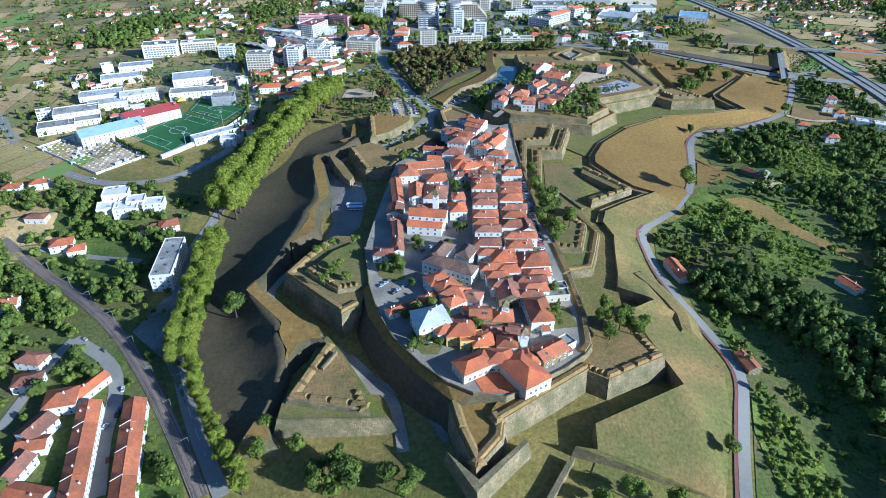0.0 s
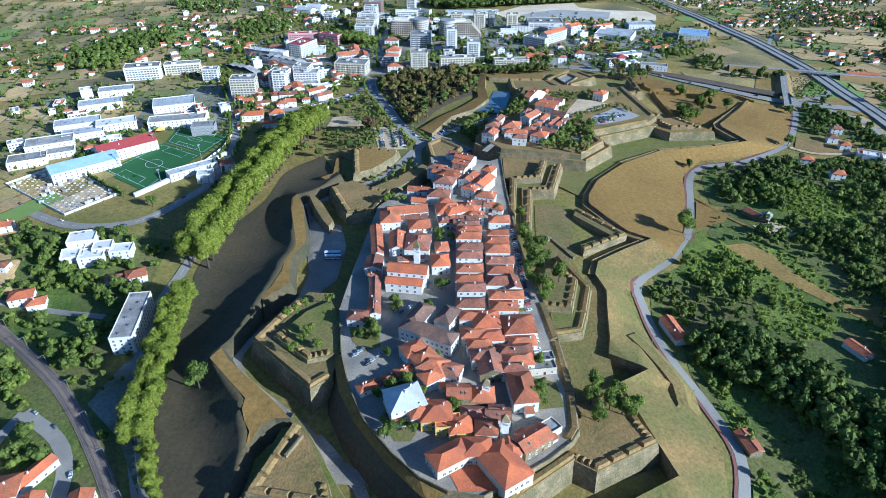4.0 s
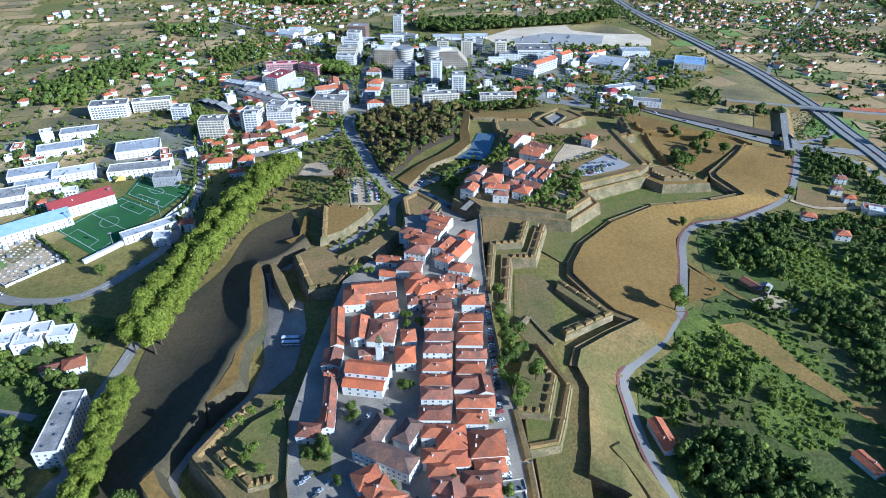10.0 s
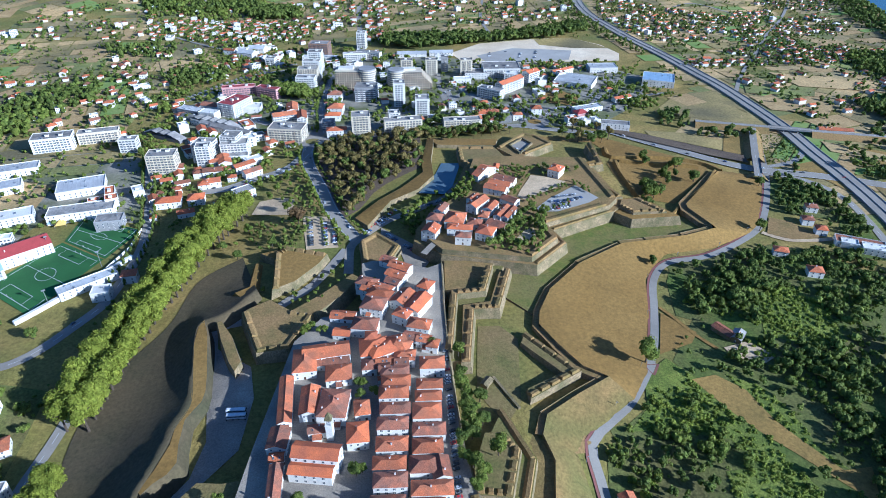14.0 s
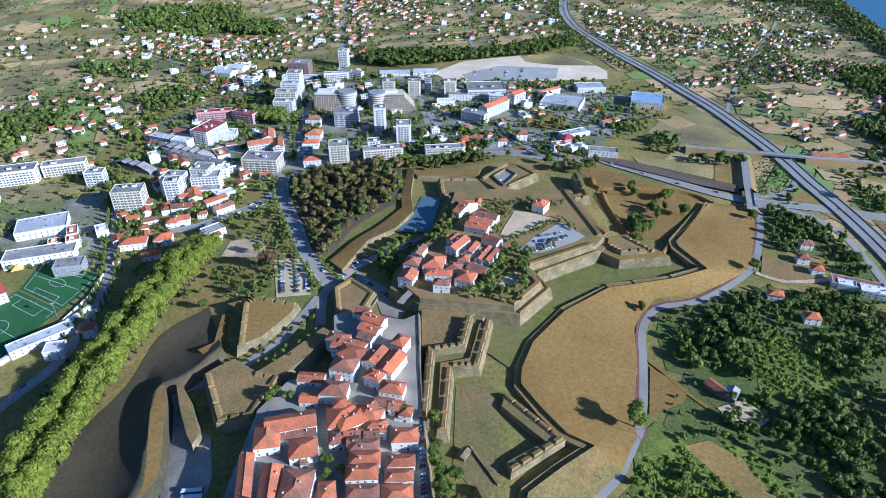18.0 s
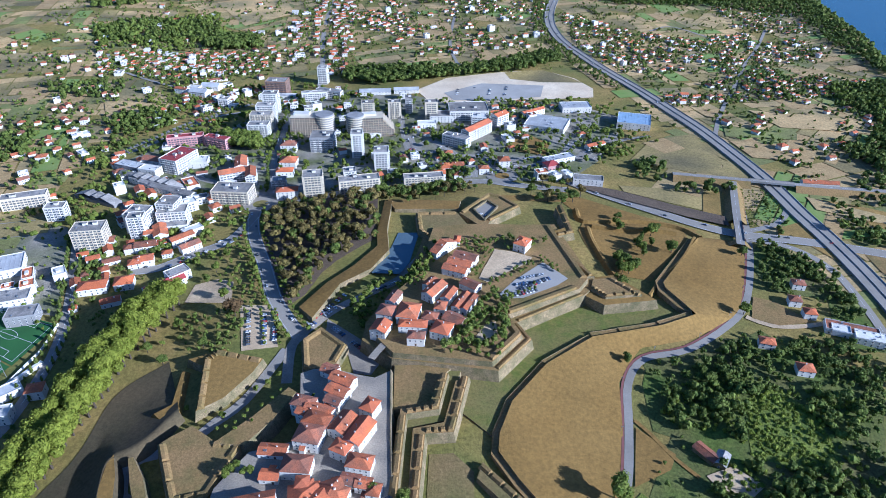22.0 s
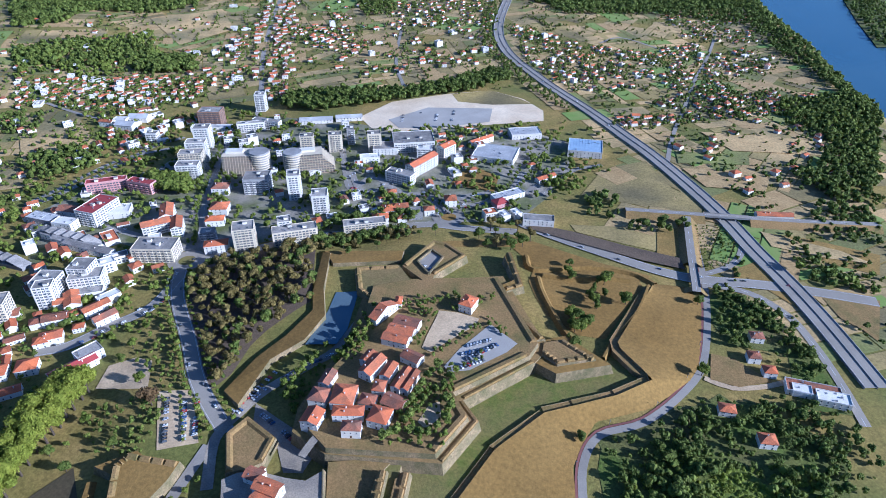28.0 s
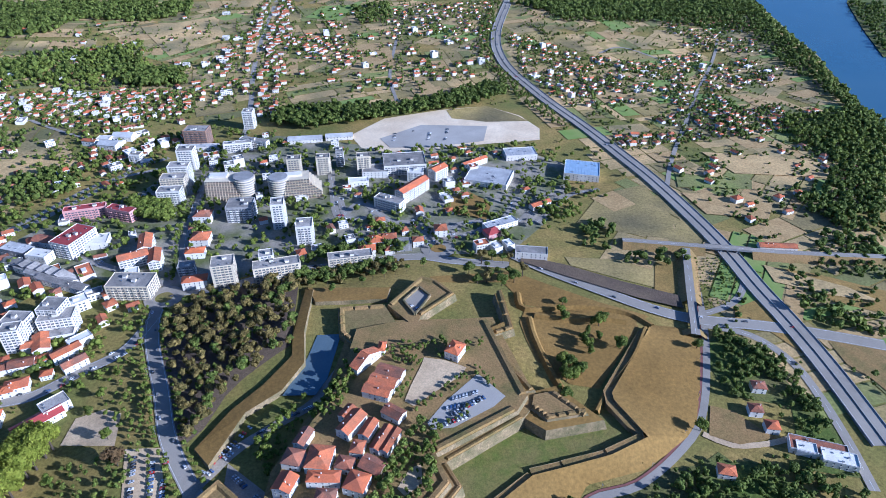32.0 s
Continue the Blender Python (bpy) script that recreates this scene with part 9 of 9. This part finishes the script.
tagged(new("hedgerows", mesh_of("hedgerows", np.concatenate(hedge_v).tolist(), hedge_f, M_LEAF_DARK)), "dark hedgerows and lines of trees along fields", "hedge", kind="stuff")
CITY_GREEN = [(-330, 820), (-90, 760), (-90, 880), (260, 900), (420, 1000), (420, 1190), (60, 1190), (-90, 1330), (-330, 1330)]
wood("street_trees", CITY_GREEN, 9.0, (("far", 6.0), ("far", 5.0), ("far", 7.0)), M_LEAF, "street and garden trees of the new town", 64, (4, 11), 44, 0.8, [(N_AVENUE, 9), (N_AVENUE_W, 9), (STREET_A, 7), (STREET_B, 7), (STREET_C, 7), (STREET_D, 7), (STREET_E, 7), (STREET_F, 8), (STREET_10, 8), (STREET_12, 8), (STREET_13, 7)] + [([(r[0] - r[2] * .3, r[1]), (r[0] + r[2] * .3, r[1])], 3 + r[3] / 2) for row in CITY_ROWS for r in row], 0.42, clump=.8)
def beside(line, step, off):
    return [(p.x - d.y * s, p.y + d.x * s) for p, d in along(line, step) for s in (-off, off)]


joined_trees("poplar_row", beside(STADIUM_ROAD[7:], 9, 6), "column", 1.6, 8, M_LEAF_DARK, "slim poplars along both sides of a street", 301)
joined_trees("young_trees", beside(N_AVENUE[:5], 8, 9), "broad", 2.4, 5.5, M_LEAF, "young round trees along the avenue", 302)
joined_trees("young_trees", [(p.x + 24, p.y) for p, d in along([(-58, 676), (-46, 626)], 6)] + [(p.x + 12, p.y) for p, d in along([(-58, 676), (-46, 626)], 6)], "broad", 1.6, 4, M_LEAF, "young trees in the car park", 303)
joined_trees("street_trees", beside(STREET_E, 9, 7) + beside(STREET_A, 10, 7) + beside(STREET_C, 10, 7) + beside(STREET_D, 10, 6), "broad", 2.8, 6.5, M_LEAF_DARK, "trees along the streets of the new town", 304, 40, .7)
wood("yard_trees", WEST_PAVE, 13.0, (("far", 5.2), ("far", 4.4)), M_LEAF, "trees between the warehouses", 240, (3.5, 8), 40, 0.9, WEST_AVOID, 0.5)

# ---------------------------------------------------------------- terrace blocks of the new town
def terrace_block(x, y, w, d, floors, yaw, end):
    """Cream block whose floors step back at one end, with brown gridded balconies."""
    root = tagged(new("apartment_block"), "cream stepped apartment block with brown gridded balconies", "apartment block", "buildings of the new town")
    root.matrix_basis = pose(x, y, gz(x, y), 0, 0, yaw)
    for k in range(floors):
        x1, y0 = w / 2 - (max(0, k - 2) * w * .055 if end > 0 else 0), -d / 2 + k * .7
        g = Geo()
        g.box(-w / 2, x1, y0, d / 2, k * 3.1 - (3 if k == 0 else 0), k * 3.1 + 3.1, 0)
        put("storey", g.done("storey", M_CREAM), root)
        b = Geo()
        n = int((x1 + w / 2) / 3.4)
        for i in range(n):
            xx = -w / 2 + 1.7 + i * 3.4
            b.box(xx - 1.3, xx + 1.3, y0 - .06, y0, k * 3.1 + .7, k * 3.1 + 2.7, 1, True)
            b.box(xx + 1.55, xx + 1.85, y0 - 1.3, y0, k * 3.1, k * 3.1 + 3.0, 2, True)
        b.box(-w / 2, x1, y0 - 1.4, y0 - .1, k * 3.1 - .1, k * 3.1 + .45, 2, True)
        b.box(-w / 2, x1, y0 - 1.36, y0 - 1.3, k * 3.1 + .45, k * 3.1 + 1.0, 0, True)
        put("balcony_band", b.done("balcony_band", M_BROWNBRICK, M_GLASS, M_CREAM), root)
    # the rounded end, with a band of balconies on each floor
    r = d * .42
    for k in range(floors + 1):
        for name, rr, z0, z1, m in (("round_storey", r, k * 3.1 - (3 if k == 0 else 0), k * 3.1 + 3.1, M_GREY), ("round_balcony", r + 1.2, k * 3.1 - .15, k * 3.1 + 1.0, M_CREAM)):
            g = Geo()
            ring = [(end * -w / 2 + math.cos(i * math.tau / 24) * rr, -d * .06 + math.sin(i * math.tau / 24) * rr) for i in range(24)]
            for i in range(24):
                a, b = ring[i], ring[(i + 1) % 24]
                g.face([(*a, z0), (*b, z0), (*b, z1), (*a, z1)], 0)
            g.face([(*p, z1) for p in ring], 0)
            put(name, g.done(name, m), root)
    g = Geo()
    g.box(-w * .42, w * .05, -d * .05, d * .3, floors * 3.1, floors * 3.1 + 2.6, 0)
    put("stair_head", g.done("stair_head", M_WHITE), root)


terrace_block(-49, 1077, 46, 30, 8, -5, -1)
terrace_block(42, 1069, 52, 28, 8, 4, 1)


def long_shed(x, y, w, d, yaw):
    root = tagged(new("shed"), "long low shed with grey corrugated roof", "shed", "grey sheds")
    root.matrix_basis = pose(x, y, gz(x, y), 0, 0, yaw)
    g = Geo()
    g.box(-w / 2, w / 2, -d / 2, d / 2, -2, 4, 0)
    put("wall", g.done("walls", M_GREY), root)
    r, top, al = pitched_roof("g", w, d, 4, .3)
    put("roof", r.done("roof", M_FLATROOF, M_GREY), root)


for k in range(5):
    long_shed(-236 + k * 11, 940 - k * 6, 11, 44, 62)
    if k < 3:
        long_shed(-276 + k * 11, 900 - k * 6, 11, 36, 62)


def disc(name, x, y, r, material, label, up):
    v = [(x + math.cos(i * math.tau / 32) * r, y + math.sin(i * math.tau / 32) * r) for i in range(32)]
    return tagged(new(name, mesh_of(name, [(a, b, gz(a, b) + up) for a, b in v], [tuple(range(32))], material)), label, "roundabout", kind="structure")


for (x, y), m in ((ROUNDABOUT[0], M_DRY), (ROUNDABOUT2[0], M_LAWN)):
    disc("roundabout_road", x, y, 19, M_ASPHALT, "asphalt ring of the roundabout", .62)
    disc("roundabout_island", x, y, 8.5, m, "round planted island of the roundabout", .8)

# ---------------------------------------------------------------- embankments and bridge decks
def embank(name, line, width, up, gap_lines, label):
    """Side slopes under a raised road; a deck on piers where it crosses another road."""
    root = tagged(new(name), label, "embankment", kind="structure")
    pts = smooth_line(line)
    for i in range(len(pts) - 1):
        a, b = pts[i], pts[i + 1]
        d = (b - a).xy.normalized()
        n = Vector((-d.y, d.x))
        mid = (a + b) / 2
        over = any(near_line(mid.x, mid.y, g, w) for g, w in gap_lines)
        for s in (-1, 1):
            e0, e1 = a.xy + n * s * width / 2, b.xy + n * s * width / 2
            z0, z1 = gz(*e0) + up - .02, gz(*e1) + up - .02
            if over:
                g = Geo()
                g.face([(*e0, z0 + .9), (*e1, z1 + .9), (*e1, z1 - 1.3), (*e0, z0 - 1.3)], 0)
                put("deck_edge", g.done("deck_edge", M_GREY), root)
                if i % 2 == 0:
                    g = Geo()
                    c = a.xy + n * s * width * .3
                    g.box(c.x - .6, c.x + .6, c.y - .6, c.y + .6, gz(*c) - 1, gz(*c) + up - .1, 0)
                    put("pier", g.done("pier", M_GREY), root)
            else:
                f0, f1 = e0 + n * s * up * 1.6, e1 + n * s * up * 1.6
                put("slope", mesh_of("slope", [(*e0, z0), (*e1, z1), (*f1, gz(*f1) - .3), (*f0, gz(*f0) - .3)], [(0, 1, 2, 3)], M_DRYGREEN), root)


embank("road_embankment_1", OLD_ROAD, 8, 6.0, [(MOTORWAY, 24)], "grassy embankment and concrete deck of the crossing road")
embank("road_embankment_2", RING_ROAD_BRIDGE, 8, 5.0, [(LINK_ROAD, 18)], "grassy embankment and concrete deck over the link road")

# ---------------------------------------------------------------- small things of the fortress
wall_line("street_wall", [(x, y) for x, y, z in TOWN_PLATEAU[7:19]], 1.0, .6, M_STONE, "low pale street wall round the southern town", 0.0)
wall_line("ravelin_rim_1", [(-82, 217.5), (-26, 218.5)], .9, 1.2, M_STONE, "pale stone coping of the south-western ravelin", -13.0)
wall_line("ravelin_rim_2", [(-78, 228), (-37, 221)], .7, 1.0, M_STONE, "pale stone coping of the upper ravelin tier", -9.0)
wall_line("ravelin_rim_3", [(-58, 262), (-64, 249)], 2.2, 1.2, M_STONE, "stone ramp wall of the ravelin", -9.0)
drape("gravel_yard", [(-59, 269), (-51, 272), (-40, 260), (-27, 241), (-41, 243)], M_TOWNPAVE, "gravel yard behind the ravelin", 0.62)
wall_line("street_parapet", [(x - .6, y) for x, y, z in TOWN_PLATEAU[:6]], 1.1, .7, M_STONE, "low granite parapet along the eastern street", 0.0)
guard = tagged(new("guard_house"), "small ruined granite guard house in the ditch", "guard house")
guard.matrix_basis = pose(DITCH_HOUSE[0][0], DITCH_HOUSE[0][1], gz(*DITCH_HOUSE[0]), 0, 0, -35)
g = Geo()
g.box(-2.5, 2.5, -4, 4, -1, 3, 0)
put("wall", g.done("walls", M_STONE), guard)
r, top, al = pitched_roof("G", 5, 8, 3, .35)
put("roof", r.done("roof", M_STONE, M_STONE), guard)
wall_line("ditch_wall_1", [(96, 462), (103, 448), (110, 434)], 1.6, 1.8, M_STONE, "broken granite wall in the ditch")
wall_line("gate_yard_wall", GATE_YARD + GATE_YARD[:1], 2.2, 1.5, M_STONE, "stone wall round the gate yard", 0.0)
drape("gate_yard", GATE_YARD, M_ASPHALT, "paved yard inside the gate ravelin", 0.1, 0.0)


def mast(x, y, h, label, name, arm=0.0, yaw=0.0):
    g = Geo()
    g.box(-.12, .12, -.12, .12, -1, h, 0)
    if arm:
        g.box(-.06, arm, -.06, .06, h - .2, h, 0, True)
        g.box(arm - .4, arm + .4, -.18, .18, h - .35, h - .2, 0, True)
    tagged(put(name, g.done(name, M_STEEL), None, pose(x, y, gz(x, y) + .4, 0, 0, yaw)), label, name.replace("_", " "), name.replace("_", " ") + "s")


for p, d in along(RAILWAY, 32):
    mast(p.x - d.y * 4.2, p.y + d.x * 4.2, 7, "slim steel railway mast beside the track", "railway_mast", 3.2, math.degrees(math.atan2(d.y, d.x)) - 90)
for p, d in along(N_AVENUE, 34):
    mast(p.x - d.y * 7.4, p.y + d.x * 7.4, 9, "tall grey street lamp beside the avenue", "street_lamp", 2.0, math.degrees(math.atan2(d.y, d.x)) - 90)
for p, d in along(RING_ROAD_S + RING_ROAD_N[1:], 45):
    mast(p.x - d.y * 5.6, p.y + d.x * 5.6, 5, "short grey lamp beside the ring road", "street_lamp", 1.0, math.degrees(math.atan2(d.y, d.x)) - 90)

# railway sleepers
sl = Geo()
for p, d in along(RAILWAY, 1.0):
    n = Vector((-d.y, d.x))
    for c in (-2.15, 2.15):
        q = [p.xy + n * (c + 1.2) + d.xy * .14, p.xy + n * (c - 1.2) + d.xy * .14, p.xy + n * (c - 1.2) - d.xy * .14, p.xy + n * (c + 1.2) - d.xy * .14]
        sl.face([(*k, gz(*k) + .72) for k in q][::-1], 0)
tagged(new("sleepers", sl.done("sleepers", M_EARTH)), "dark brown sleepers under the rails", "sleepers", kind="stuff")

# play tents beside the stadium
for x, y, m, word in ((-304, 690, M_BLUEROOF, "blue"), (-295, 686, M_YELLOW, "yellow")):
    root = tagged(new("play_tent"), "%s pointed play tent beside the pitch" % word, "tent", "play tents")
    root.matrix_basis = pose(x, y, gz(x, y), 0, 0, 20)
    g = Geo()
    for a, b in (((-5, -5), (5, -5)), ((5, -5), (5, 5)), ((5, 5), (-5, 5)), ((-5, 5), (-5, -5))):
        g.face([(*a, 2.6), (*b, 2.6), (0, 0, 6)], 0)
    put("canopy", g.done("canopy", m), root)
    for sx in (-4.8, 4.8):
        for sy in (-4.8, 4.8):
            g = Geo()
            g.box(sx - .1, sx + .1, sy - .1, sy + .1, 0, 2.8, 0)
            put("pole", g.done("pole", M_STEEL), root)
car_row((-95, 500), (-68, 476), 3.2, 60, None, .5, "parked in the coach park")
car_row((20, 676), (-5, 645), 2.9, -40, None, .6, "parked along the moat road")
car_row((70, 702), (30, 682), 3.2, 25, None, .6, "parked along the moat road")
car_row((172, 668), (204, 684), 2.9, -62, 3.95, .8, "parked on the esplanade")
car_row((166, 660), (190, 668), 2.9, -62, 3.95, .8, "parked on the esplanade")
for line, off in ((STREET_A, 4.0), (STREET_B, 4.0), (STREET_10, 3.6), (STREET_12, 3.6), (STREET_C, 4.0), (STREET_E, 4.0), (N_AVENUE_W, 5.4), (STREET_F, 4.0), (ROW_STREET, 3.4)):
    for p, d in along(line, 6.0):
        for sd in (-1, 1):
            if CR.random() < .15:
                x, y = p.x - d.y * off * sd, p.y + d.x * off * sd
                car(x, y, math.degrees(math.atan2(d.y, d.x)) + 90 + 90 * sd, gz(x, y) + .52, "parked along a town street")
for k in range(4):
    car_row((165 + k * 26, 1200 + k * 3), (172 + k * 28, 1246 + k * 6), 3.2, 12, None, .35, "on the fairground parking")
car_row((152, 812), (166, 800), 3, 40, .2, .7, "parked in the gate yard")

wall_line("outer_wall", [(62, 196), (46, 170)], 4.5, 2.6, M_STONE, "thick granite wall end in the southern ditch")
for k, (line, h, t) in enumerate(((RIDGE_1, 1.8, 6), (RIDGE_2, 1.6, 5), (RIDGE_3, 2.2, 4), (RIDGE_4, 1.5, 5))):
    pts = [(p.x, p.y) for p in smooth_line(line, 6.0)]
    g = Geo()
    rings = []
    for i, (x, y) in enumerate(pts):
        a, b = pts[max(i - 1, 0)], pts[min(i + 1, len(pts) - 1)]
        u = Vector((b[0] - a[0], b[1] - a[1])).normalized()
        n = Vector((-u.y, u.x))
        rings.append([(x + n.x * s * t, y + n.y * s * t, gz(x + n.x * s * t, y + n.y * s * t) + 2.0 + e * h) for s, e in ((-1, -2.2), (-.25, 1), (.25, 1), (1, -2.2))])
    for r0, r1 in zip(rings, rings[1:]):
        for j in range(3):
            g.face([r0[j], r1[j], r1[j + 1], r0[j + 1]][::-1], 0)
    tagged(new("earth_ridge_%d" % (k + 1), g.done("earth_ridge", M_DRY)), "low dry earth ridge of the outer works", "earth ridge", kind="structure")
